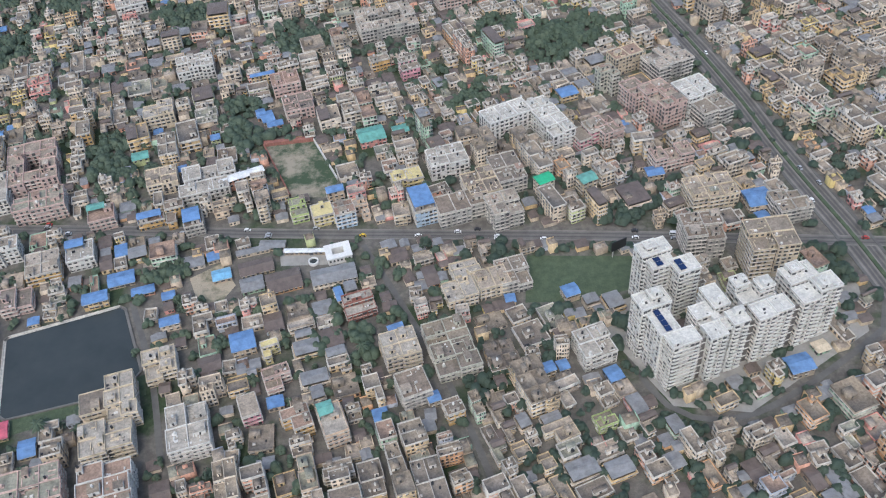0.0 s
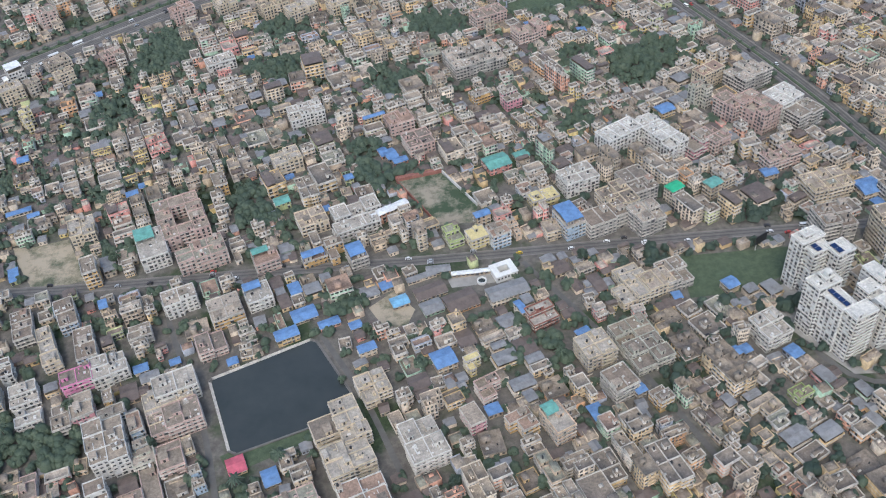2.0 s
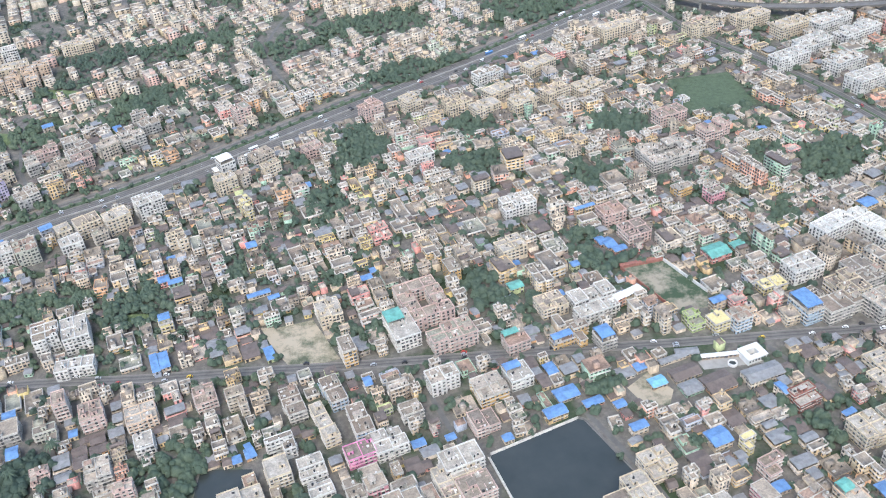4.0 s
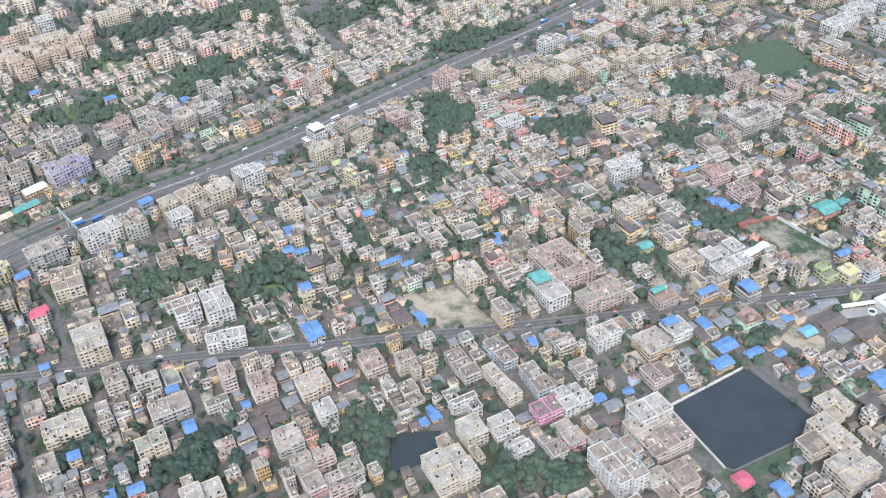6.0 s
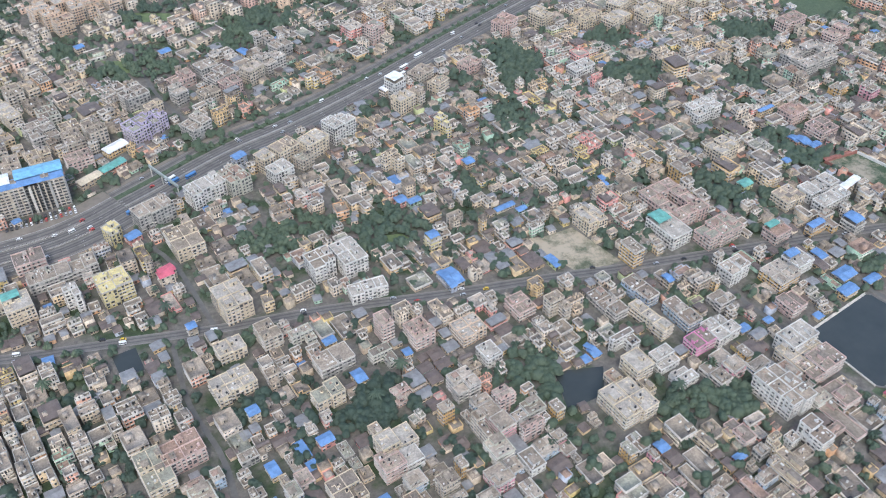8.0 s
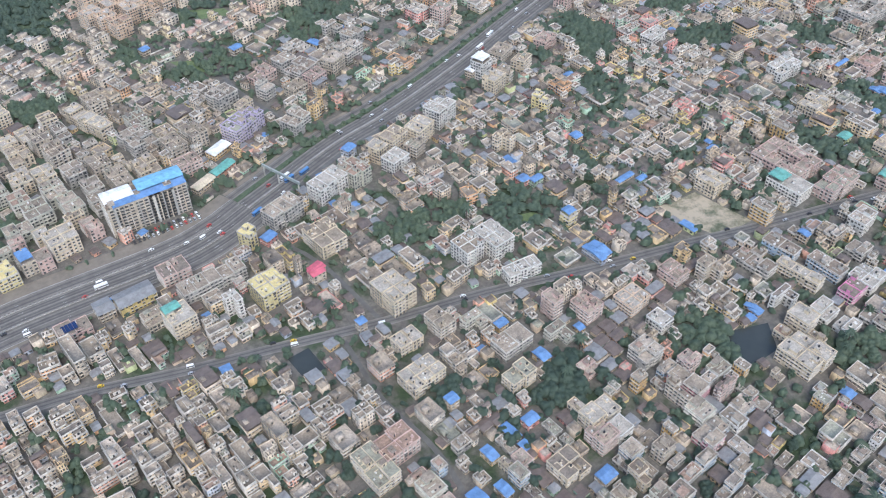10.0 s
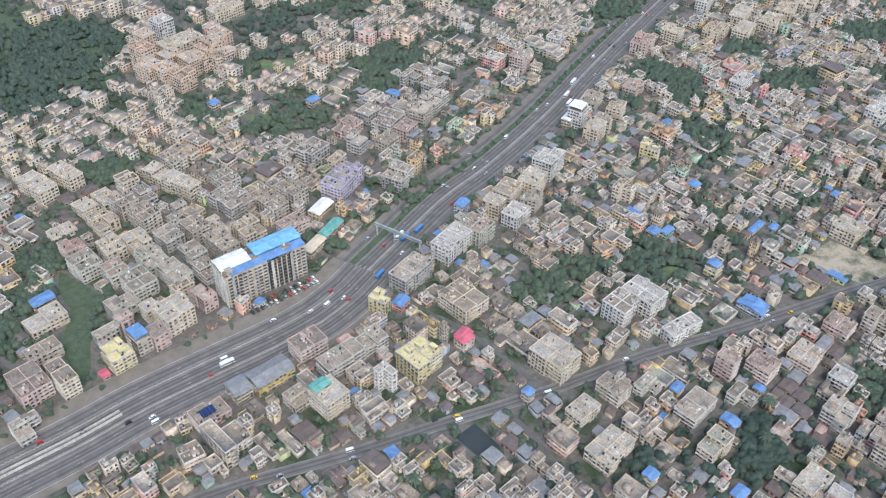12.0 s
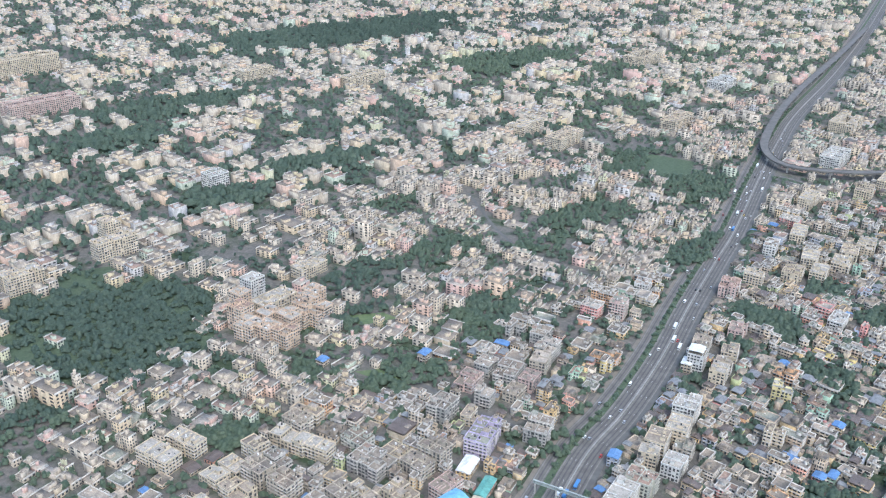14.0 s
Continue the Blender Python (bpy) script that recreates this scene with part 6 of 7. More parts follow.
def fill_city():
    rng = random.Random(5)
    made = [0]

    def keep(x, y, w, d, rot, rank):
        occupy(x, y, w, d, rot, 4)
        if made[0] < 172 and within(NEAREST, x, y) and rank >= 1:
            place_house(x, y, w, d, rot, rng, rank)
            made[0] += 1
        else:
            CITY_AT.append((x, y, w, d, rot, rank))

    def column(u, u2, v0, v1, ang, deep, test):
        v = v0 + rng.uniform(0, 6)
        while v < v1:
            d = rng.choice((4.2, 5.0, 5.8, 7.0, 8.2)) * rng.uniform(0.92, 1.08) * deep
            x, y = turned((u + u2) / 2, v + d / 2, ang)
            tall = smooth_noise(x, y, 34, 21.7) + rng.gauss(0, 0.1)
            if tall > 0.2 and d > 5:
                d *= 1.6
                x, y = turned((u + u2) / 2, v + d / 2, ang)
            v += d + (rng.uniform(0.08, 0.3) if rng.random() < 0.88 else rng.uniform(0.8, 1.5)) * deep
            if not (GX0 < x < GX0 + GW and GY0 < y < GY0 + GH) or not within(WEDGE, x, y) or not test(x, y):
                continue
            w = (u2 - u) - rng.uniform(0.0, 0.35)
            dd = d
            rot = math.degrees(ang) + rng.uniform(-1.4, 1.4)
            for shrink in (1.0, 0.82, 0.66):
                ok = clear_of(x, y, w * shrink, dd * shrink, rot)
                if ok:
                    break
            if not ok:
                continue
            w, dd = w * shrink, dd * shrink
            code = at(x, y)
            lush = 0.75 * smooth_noise(x, y, 26, 2.2) + 0.55 * smooth_noise(x, y, 9, 5.1) + rng.gauss(0, 0.17)
            if code == 2 or lush > (0.21 if y < 240 else 0.09 if y < 330 else 0.0 if y < 520 else -0.07 if y < 640 else -0.14):
                for k in range(3 if code == 2 else 2):
                    TREES_AT.append((x + rng.uniform(-3, 3), y + rng.uniform(-3, 3), rng.uniform(0.55, 1.1)))
                if code == 0 and y > 95:
                    occupy(x, y, w - 1, dd - 1, rot, 5)
                continue
            rank = 2.65 + 1.9 * smooth_noise(x, y, 40, 8.4) + rng.gauss(0, 0.95) - 1.6 * max(0, lush)
            if smooth_noise(x, y, 30, 12.3) > 0.25:
                rank -= 1.2
            elif tall > 0.2:
                rank += 1.7
            keep(x, y, w, dd, rot, rank)
            if rng.random() < (0.42 if y < 240 else 0.45 if y < 520 else 0.3) + 0.3 * lush:
                px, py = turned(w / 2 + 0.3, rng.uniform(-dd / 2, dd / 2), math.radians(rot))
                TREES_AT.append((x + px, y + py, rng.uniform(0.85, 1.35)))

    def field(ang, test, deep, reach):
        u, side = -reach, 0
        while u < reach:
            w = rng.choice((3.9, 4.6, 5.4, 6.2, 7.4)) * rng.uniform(0.94, 1.06) * deep
            column(u, u + w, -reach, reach, ang, deep, test)
            u += w + (0.12 if side % 2 == 0 else rng.uniform(0.7, 1.2)) * deep
            side += 1

    def north(x, y):
        return y > np.interp(x, HX, HY)

    def infill(count):
        """Small houses and trees in what is still open."""
        for k in range(count):
            x, y = rng.uniform(-400, 140), rng.uniform(90, 430)
            if at(x, y) != 0 or not within(WEDGE, x, y):
                continue
            rot = (22 if north(x, y) else 11) + rng.choice((0, 0, 0, 90, -8)) + rng.uniform(-3, 3)
            for w, d in ((7.0, 8.0), (5.4, 6.4), (4.2, 5.0), (3.0, 3.6)):
                if clear_of(x, y, w, d, rot) and at(x, y) == 0:
                    keep(x, y, w, d, rot, 2.3 + 1.5 * smooth_noise(x, y, 40, 8.4) + rng.gauss(0, 0.9))
                    break
            else:
                if clear_of(x, y, 2.4, 2.8, rot) and rng.random() < 0.6:
                    keep(x, y, 2.4, 2.8, rot, 0.5)
                elif rng.random() < 0.25:
                    TREES_AT.append((x, y, rng.uniform(0.6, 1.0)))
                    occupy(x, y, 1.5, 1.5, 0, 4)

    def low_fabric():
        """Lean-tos, sheds and trees packed into the gaps that are left."""
        for i in range(-150, 62):
            for j in range(36, 140):
                x, y = i * 2.6 + rng.uniform(-0.9, 0.9), j * 2.6 + rng.uniform(-0.9, 0.9)
                if at(x, y) not in (0, 5) or not within(WEDGE, x, y) or (at(x, y) == 5 and rng.random() < 0.75):
                    continue
                rot = (22 if north(x, y) else 11) + rng.choice((0, 90)) + rng.uniform(-4, 4)
                if any(at(*p) in (1, 3) for p in footprint(x, y, 2.2, 2.2, rot)):
                    continue
                if rng.random() < 0.34:
                    TREES_AT.append((x, y, rng.uniform(0.6, 1.1)))
                else:
                    SHACKS_AT.append((x, y, rng.uniform(2.0, 3.2), rng.uniform(2.2, 3.8), rot))

    def south(x, y):
        return y < np.interp(-x, AX, AY)

    field(math.radians(11), lambda x, y: x < -5 and south(x, y), 0.82, 620)
    field(math.radians(11), lambda x, y: x < -5 and not north(x, y) and not south(x, y), 0.93, 620)
    field(math.radians(17), lambda x, y: not north(x, y) and x >= -5 and y < 420, 0.9, 620)
    field(math.radians(22), lambda x, y: north(x, y) and y < 520, 0.88, 720)
    field(math.radians(12), lambda x, y: (y >= 520 and north(x, y)) or (y >= 420 and x >= -5 and not north(x, y)), 1.15, 1900)
    infill(34000)
    low_fabric()
    field(math.radians(14), lambda x, y: y < 110, 1.2, 700)


fill_city()
for n in TEMPLATES:
    for t in TEMPLATES[n]:
        if not t[3]:
            for o in (*t[0].children, t[0]):
                bpy.data.objects.remove(o)


# ---- joined stock: the wider city, trees ----
def arrays(b):
    return np.array(b.v, float), np.array(b.f, int), np.array(b.m, int)


def join(name, pieces, mats, label, category, rng, smooth=False):
    """One mesh from many placed copies of quad templates, with a tint for each copy."""
    vs, fs, ms, ts, k = [], [], [], [], 0
    for (v, f, m), mat in pieces:
        vs.append(v @ np.array(mat.to_3x3()).T + np.array(mat.translation))
        fs.append(f + k)
        ms.append(m)
        ts.append(np.full(len(f), rng.random()))
        k += len(v)
    v, f, m, t = np.concatenate(vs), np.concatenate(fs), np.concatenate(ms), np.concatenate(ts)
    me = bpy.data.meshes.new(name)
    me.vertices.add(len(v))
    me.vertices.foreach_set("co", v.ravel())
    me.loops.add(len(f) * 4)
    me.loops.foreach_set("vertex_index", f.ravel())
    me.polygons.add(len(f))
    me.polygons.foreach_set("loop_start", np.arange(len(f)) * 4)
    me.polygons.foreach_set("material_index", m)
    if smooth:
        me.polygons.foreach_set("use_smooth", np.ones(len(f), bool))
    me.update(calc_edges=True)
    me.attributes.new("tint", "FLOAT", "FACE").data.foreach_set("value", t)
    for q in mats:
        me.materials.append(q)
    return tagged(new(name, me), label, category, kind="stuff")


CITY_MATS = [M_WALL_FAR, M_TRIM, M_ROOF_FAR, M_GLASS, M_BLACK, M_WHITE, M_BLUE, M_GREEN, M_GREYTIN, M_RUST]


def mid_template(n, k):
    """A house as for the near ones, in one quad mesh; n = 0: a hut under a sheet roof."""
    rng = random.Random(n * 71 + k)
    if n == 0:
        w, d = rng.choice((3.2, 4.0, 4.6)), rng.choice((3.6, 4.6, 5.4))
        b = Build()
        b.box(-w / 2, w / 2, -d / 2, d / 2, -0.2, 1.5)
        b.gable(-w / 2 - 0.2, w / 2 + 0.2, -d / 2 - 0.2, d / 2 + 0.2, 1.5, rng.uniform(0.25, 0.5), (8, 9, 8, 9, 6, 8, 9, 9, 9, 9, 8, 9)[k % 12])
        window_set(b, [(-w / 2, w / 2, -d / 2, d / 2, 1)], rng, 3, 1, light=True)
        return arrays(b), w, d
    w, d = house_size(n, k)
    if n > 3 and k > 5:
        w, d = w + 2.4, d + 4.5
    b = Build()
    vols = massing(w, d, n, rng)
    wall_set(b, vols, rng, 0, 1)
    tin = (8, 9, 9, 8, 9)[k % 5] if rng.random() < 0.12 else None
    roof_set(b, vols, rng, 2, rng.choice((0, 1, 1, 2)), 4, rng.choice((1, 1, 5)), tin=tin)
    window_set(b, vols, rng, 3, 1, light=True)
    return arrays(b), w, d


def far_template(n, seed, panes=True):
    rng = random.Random(seed)
    b = Build()
    w, d, z = 6.0, 6.5, n * SH
    b.box(-w / 2, w / 2, -d / 2, d / 2, 0, z, 0, top=2)
    for x0, x1, y0, y1 in ((-w / 2, w / 2, -d / 2 - 0.1, -d / 2 + 0.1), (-w / 2, w / 2, d / 2 - 0.1, d / 2 + 0.1)):
        b.box(x0, x1, y0, y1, z - 0.15, z + 0.4, 1)
    for k in range(rng.choice((1, 1, 2))):
        cx, cy, s, t = rng.uniform(-1.6, 1.6), rng.uniform(-1.6, 1.6), rng.uniform(0.6, 1.4), rng.uniform(0.6, 1.2)
        b.box(cx - s, cx + s, cy - t, cy + t, z, z + rng.uniform(0.9, 1.8), 0, top=2)
    for f in range(n if panes else 0):
        for i in range(3):
            for s, run in ((0, w), (3, d)):
                if rng.random() < 0.15:
                    continue
                c = -run / 2 + run * (i + 0.5) / 3
                z0, z1, h = f * SH + 0.4, f * SH + 1.08, 0.5
                if s == 0:
                    b.quad([(c - h, -d / 2 - 0.05, z0), (c + h, -d / 2 - 0.05, z0), (c + h, -d / 2 - 0.05, z1), (c - h, -d / 2 - 0.05, z1)], 3)
                elif s == 1:
                    b.quad([(w / 2 + 0.05, c - h, z0), (w / 2 + 0.05, c + h, z0), (w / 2 + 0.05, c + h, z1), (w / 2 + 0.05, c - h, z1)], 3)
                else:
                    b.quad([(-w / 2 - 0.05, c + h, z0), (-w / 2 - 0.05, c - h, z0), (-w / 2 - 0.05, c - h, z1), (-w / 2 - 0.05, c + h, z1)], 3)
    return arrays(b), w, d


def wider_city():
    rng = random.Random(17)
    mid = {n: [mid_template(n, k) for k in range(12)] for n in range(0, 6)}
    far = {n: [far_template(n, n * 31 + k) for k in range(4)] for n in range(1, 9)}
    bare = {n: [far_template(n, n * 31 + k, False) for k in range(4)] for n in range(1, 9)}
    cells = {}
    for x, y, w, d, rot, rank in CITY_AT:
        if 90 < y < 400 and x < 150:
            n = min(5, max(0 if w < 5.4 and d < 6.5 else 1, int(rank)))
            t, tw, td = min(rng.sample(mid[n], 4), key=lambda q: abs(q[1] - w) + abs(q[2] - d))
            key = ("city_houses", int(x // 130), int(y // 130))
        else:
            if y > 520:
                rank += 1.6 * max(0, smooth_noise(x, y, 90, 3.3)) + 0.6
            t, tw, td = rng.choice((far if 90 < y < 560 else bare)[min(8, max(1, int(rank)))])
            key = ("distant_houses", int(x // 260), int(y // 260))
        m = pose(x, y, 0, 0, 0, rot) @ Matrix.Diagonal((w / tw, d / td, rng.uniform(0.9, 1.15), 1))
        cells.setdefault(key, []).append((t, m))
    huts = []
    for k in range(12):
        b = Build()
        h = rng.uniform(1.1, 1.5) if k < 8 else rng.uniform(2.2, 2.9)
        if k % 3 < 2 and k < 8:
            b.box(-1, 1, -1, 1, -0.2, h)
            b.gable(-1.08, 1.08, -1.08, 1.08, h, rng.uniform(0.15, 0.4), (8, 9, 9, 8, 9, 8, 9, 9)[k])
        else:
            b.box(-1, 1, -1, 1, -0.2, h, 0, top=2)
            b.box(-1, 1, -1, -0.9, h, h + 0.25, 0)
            b.box(-1, 1, 0.9, 1, h, h + 0.25, 0)
            b.box(0.2, 0.7, -0.3, 0.3, h, h + 0.5, 0 if k % 4 == 0 else 2)
        huts.append(arrays(b))
    for x, y, w, d, rot in SHACKS_AT:
        m = pose(x, y, rng.uniform(-0.05, 0.05), 0, 0, rot) @ Matrix.Diagonal((w / 2, d / 2, rng.uniform(0.85, 1.2), 1))
        cells.setdefault(("low_sheds", int(x // 200), int(y // 200)), []).append((rng.choice(huts), m))
    for c in sorted(cells):
        if c[0] == "low_sheds":
            join(c[0], cells[c], CITY_MATS, "low sheds and lean-tos packed between the houses", "sheds", rng)
            continue
        # Distant houses take the wall tints with haze mixed in.
        join(c[0], cells[c], CITY_MATS if c[0] == "city_houses" else [M_WALL_HAZED] + CITY_MATS[1:], "dense quarter of plastered houses with stained flat roofs", "houses", rng)


wider_city()


def crown_build(seed, count, size, leaf):
    """A crown of many small leaf faces gathered in uneven clumps."""
    rng = random.Random(seed)
    b = Build()
    clumps = []
    for k in range(11):
        a, r = rng.uniform(0, 6.283), rng.uniform(0.1, 1.0) ** 0.6 * size * 0.62
        clumps.append((r * math.cos(a), r * math.sin(a), size * rng.uniform(0.75, 1.55) - r * 0.25, size * rng.uniform(0.32, 0.55)))
    for k in range(count):
        cx, cy, cz, cr = rng.choice(clumps)
        dv = Vector((rng.gauss(0, 1), rng.gauss(0, 1), rng.gauss(0.25, 0.9))).normalized()
        p = Vector((cx, cy, cz)) + dv * cr * rng.uniform(0.75, 1.05)
        nrm = (dv + Vector((rng.gauss(0, 0.5), rng.gauss(0, 0.5), rng.gauss(0.3, 0.5)))).normalized()
        t = nrm.orthogonal().normalized()
        t.rotate(Matrix.Rotation(rng.uniform(0, 6.28), 3, nrm))
        s = nrm.cross(t)
        h, q = leaf * rng.uniform(0.6, 1.3), leaf * rng.uniform(0.5, 1.0)
        b.quad([tuple(p - t * h), tuple(p + s * q + nrm * 0.1 * h), tuple(p + t * h), tuple(p - s * q - nrm * 0.12 * h)])
    return b


def clump_build(seed, count, size, sides=6):
    """A crown for the joined trees: a few uneven domes of foliage, each an island."""
    rng = random.Random(seed)
    b = Build()
    for k in range(count):
        a, q = rng.uniform(0, 6.283), (0.0 if k == 0 else rng.uniform(0.45, 0.85)) * size
        cx, cy, cz, r = q * math.cos(a), q * math.sin(a), size * rng.uniform(0.75, 1.25) - 0.3 * q, size * rng.uniform(0.5, 0.75) * (1.1 if k == 0 else 0.9)
        k0, turn = len(b.v), rng.uniform(0, 1)
        for lift, wide in ((-0.4, 1.0), (0.62, 0.66)):
            for i in range(sides):
                t, w = turn + 6.2832 * i / sides, r * wide * rng.uniform(0.78, 1.2)
                b.v.append((cx + w * math.cos(t), cy + w * math.sin(t), cz + r * lift * rng.uniform(0.8, 1.2)))
        for i in range(sides):
            j = (i + 1) % sides
            b.f.append((k0 + i, k0 + j, k0 + sides + j, k0 + sides + i))
        t = k0 + sides
        b.f += [(t, t + 1 + 2 * i, t + 2 + 2 * i, t + 3 + 2 * i) for i in range((sides - 2) // 2)]
        b.m += [0] * (sides + (sides - 2) // 2)
    return b


def trunk_build(seed, height, r):
    rng = random.Random(seed)
    b = Build()
    b.ring(0, 0, r, -0.1, height * 0.8, 0, 6, r * 0.6)
    for k in range(4):
        a = k * 1.57 + rng.uniform(-0.4, 0.4)
        e = Vector((math.cos(a), math.sin(a), 0)) * height * 0.4
        z = height * rng.uniform(0.5, 0.75)
        w = Vector((-math.sin(a), math.cos(a), 0)) * r * 0.4
        up = Vector((0, 0, r * 0.5))
        o = Vector((0, 0, z))
        tip = o + e + Vector((0, 0, height * 0.45))
        b.quad([tuple(o - w), tuple(o + w), tuple(tip + w * 0.4), tuple(tip - w * 0.4)])
        b.quad([tuple(o - up), tuple(tip - up * 0.4), tuple(tip + up * 0.4), tuple(o + up)])
    return b


def palm_build(seed):
    rng = random.Random(seed)
    b = Build()
    for k in range(13):
        a, lift = k * 0.483 * 1.0 + rng.uniform(-0.15, 0.15), rng.uniform(-0.1, 0.55)
        d, s = Vector((math.cos(a), math.sin(a), 0)), Vector((-math.sin(a), math.cos(a), 0))
        pts = [Vector((0, 0, 4.6)) + d * r + Vector((0, 0, lift * r - 0.32 * r * r)) for r in (0.0, 0.7, 1.4, 2.0)]
        for p, q, w0, w1 in zip(pts, pts[1:], (0.08, 0.3, 0.26), (0.3, 0.26, 0.05)):
            drop = Vector((0, 0, -0.16))
            b.quad([tuple(p), tuple(q), tuple(q + s * w1 + drop), tuple(p + s * w0 + drop)])
            b.quad([tuple(p), tuple(p - s * w0 + drop), tuple(q - s * w1 + drop), tuple(q)])
    return b


LHX, LHY = [p.x for p in LINE_H], [p.y for p in LINE_H]


def plant_trees():
    rng = random.Random(23)
    for x, y, rx, ry in GROVES:
        for k in range(int(rx * ry * 3.14 / (6 if y < 420 else 10))):
            a, r = rng.uniform(0, 6.283), math.sqrt(rng.random()) * rng.choice((0.9, 1, 1.1, 1.35))
            TREES_AT.append((x + rx * r * math.cos(a), y + ry * r * math.sin(a), rng.uniform(0.7, 1.4)))
    for line, wide in (([(-408.0, 308.3), (-397.3, 323.8), (-386.6, 337.4), (-375.9, 348.9), (-365.3, 363.2), (-357.6, 369.9)], 5), ([(-346.3, 393.7), (-330.8, 396.3)], 5), ([(-357.0, 341.0), (-366.6, 327.5), (-376.3, 312.0)], 1.5)):
        for p, q in zip(line, line[1:]):
            for k in range(int(math.dist(p, q) * wide * 0.35)):
                f = rng.random()
                TREES_AT.append((p[0] + (q[0] - p[0]) * f + rng.gauss(0, wide * 0.5), p[1] + (q[1] - p[1]) * f + rng.gauss(0, wide * 0.5), rng.uniform(0.8, 1.4)))
    for line, o, x0, x1, often, size in ((EAST, 6.2, -268, 200, 0.95, 0.62), (EAST, 5.6, -268, 200, 0.7, 0.5), (EAST, 6.9, -268, 200, 0.6, 0.55), (EAST, 12.2, -262, 150, 0.55, 0.8), (EAST, -6.6, -250, 150, 0.35, 0.75),
                                        (WEST, 11.5, -420, -330, 0.4, 0.7), (WEST, -12.2, -420, -300, 0.5, 0.6)):
        for p in beside(line, o):
            if x0 < p.x < x1 and rng.random() < often:
                TREES_AT.append((p.x + rng.uniform(-0.9, 0.9), p.y + rng.uniform(-0.4, 0.4), size * rng.uniform(0.75, 1.25)))
    for i in range(0, len(LINE_R)):
        p = LINE_R[i]
        for o in (5.0, -5.0, 0.0):
            if rng.random() < (0.75 if o else 0.5) and p.y > 190:
                TREES_AT.append((p.x + o + rng.uniform(-0.6, 0.6), p.y, rng.uniform(0.6, 1.1) if o else 0.45))
    kinds = []
    for k in range(6):
        t = part("tree", trunk_build(k, 2.2, 0.16), M_BARK)
        part("crown", crown_build(k, 380, 1.7, 0.3), M_LEAF, t)
        kinds.append([tagged(t, "broad green tree with a dense uneven crown between houses", "tree", "trees of the quarter"), False])
    palm = part("palm_tree", Build(), M_BARK)
    pb = Build()
    pb.ring(0, 0, 0.14, -0.1, 4.6, 0, 6, 0.09)
    palm.data = pb.mesh("palm_trunk", [M_BARK])
    part("crown", palm_build(3), M_LEAF, palm)
    kinds.append([tagged(palm, "slender coconut palm with drooping fronds", "palm tree", "palms of the quarter"), False])
    mid = [arrays(clump_build(50 + k, 3, 1.7, 4)) for k in range(7)]
    fine = [arrays(clump_build(60 + k, 4, 1.7, 6)) for k in range(7)]
    low = [arrays(clump_build(80 + k, 2, 2.0, 4)) for k in range(5)]
    cells, own = {}, 0
    for x, y, s in TREES_AT:
        c = at(x, y)
        if not within(WEDGE, x, y) or (c == 3) or (c == 1 and not 4.5 < y - np.interp(x, LHX, LHY) < 15 and s != 0.45):
            continue
        if y < 85 or (y > 700 and rng.random() < 0.35):
            continue
        m = pose(x, y, 0, 0, 0, rng.uniform(0, 360)) @ Matrix.Diagonal((s, s, s * rng.uniform(0.85, 1.2), 1))
        if x > -330 and y < 260 and own < 295 and rng.random() < 0.3:
            k = rng.choice(kinds) if rng.random() < 0.5 else kinds[rng.randrange(6)]
            if k[1]:
                copy_thing(k[0], m)
            else:
                k[0].matrix_world, k[1] = m, True
            own += 1
        elif 95 < y < 570:
            cells.setdefault(("near", int(x // 220), int(y // 220)), []).append((rng.choice(fine if y < 240 else mid), m))
        else:
            g = 1.0 if y < 520 else 1.4
            cells.setdefault(("far", int(x // 400), int(y // 400)), []).append((rng.choice(low), m @ Matrix.Diagonal((g, g, g, 1))))
    for c in sorted(cells):
        join("tree_canopy", cells[c], [M_LEAF], "dense dark green tree canopy among the houses", "trees", rng, True)


plant_trees()


# ---- traffic ----
PAINTS = [plain("car_paint_white", (0.72, 0.72, 0.7), 0.35, 0, 0.06), plain("car_paint_silver", (0.42, 0.43, 0.44), 0.35, 0.3, 0.06), plain("car_paint_black", (0.03, 0.03, 0.035), 0.3, 0, 0.1),
          plain("car_paint_red", (0.42, 0.05, 0.04), 0.35, 0, 0.1), plain("taxi_yellow", (0.62, 0.42, 0.04), 0.4, 0, 0.1), plain("bus_blue", (0.08, 0.2, 0.42), 0.4, 0, 0.1)]


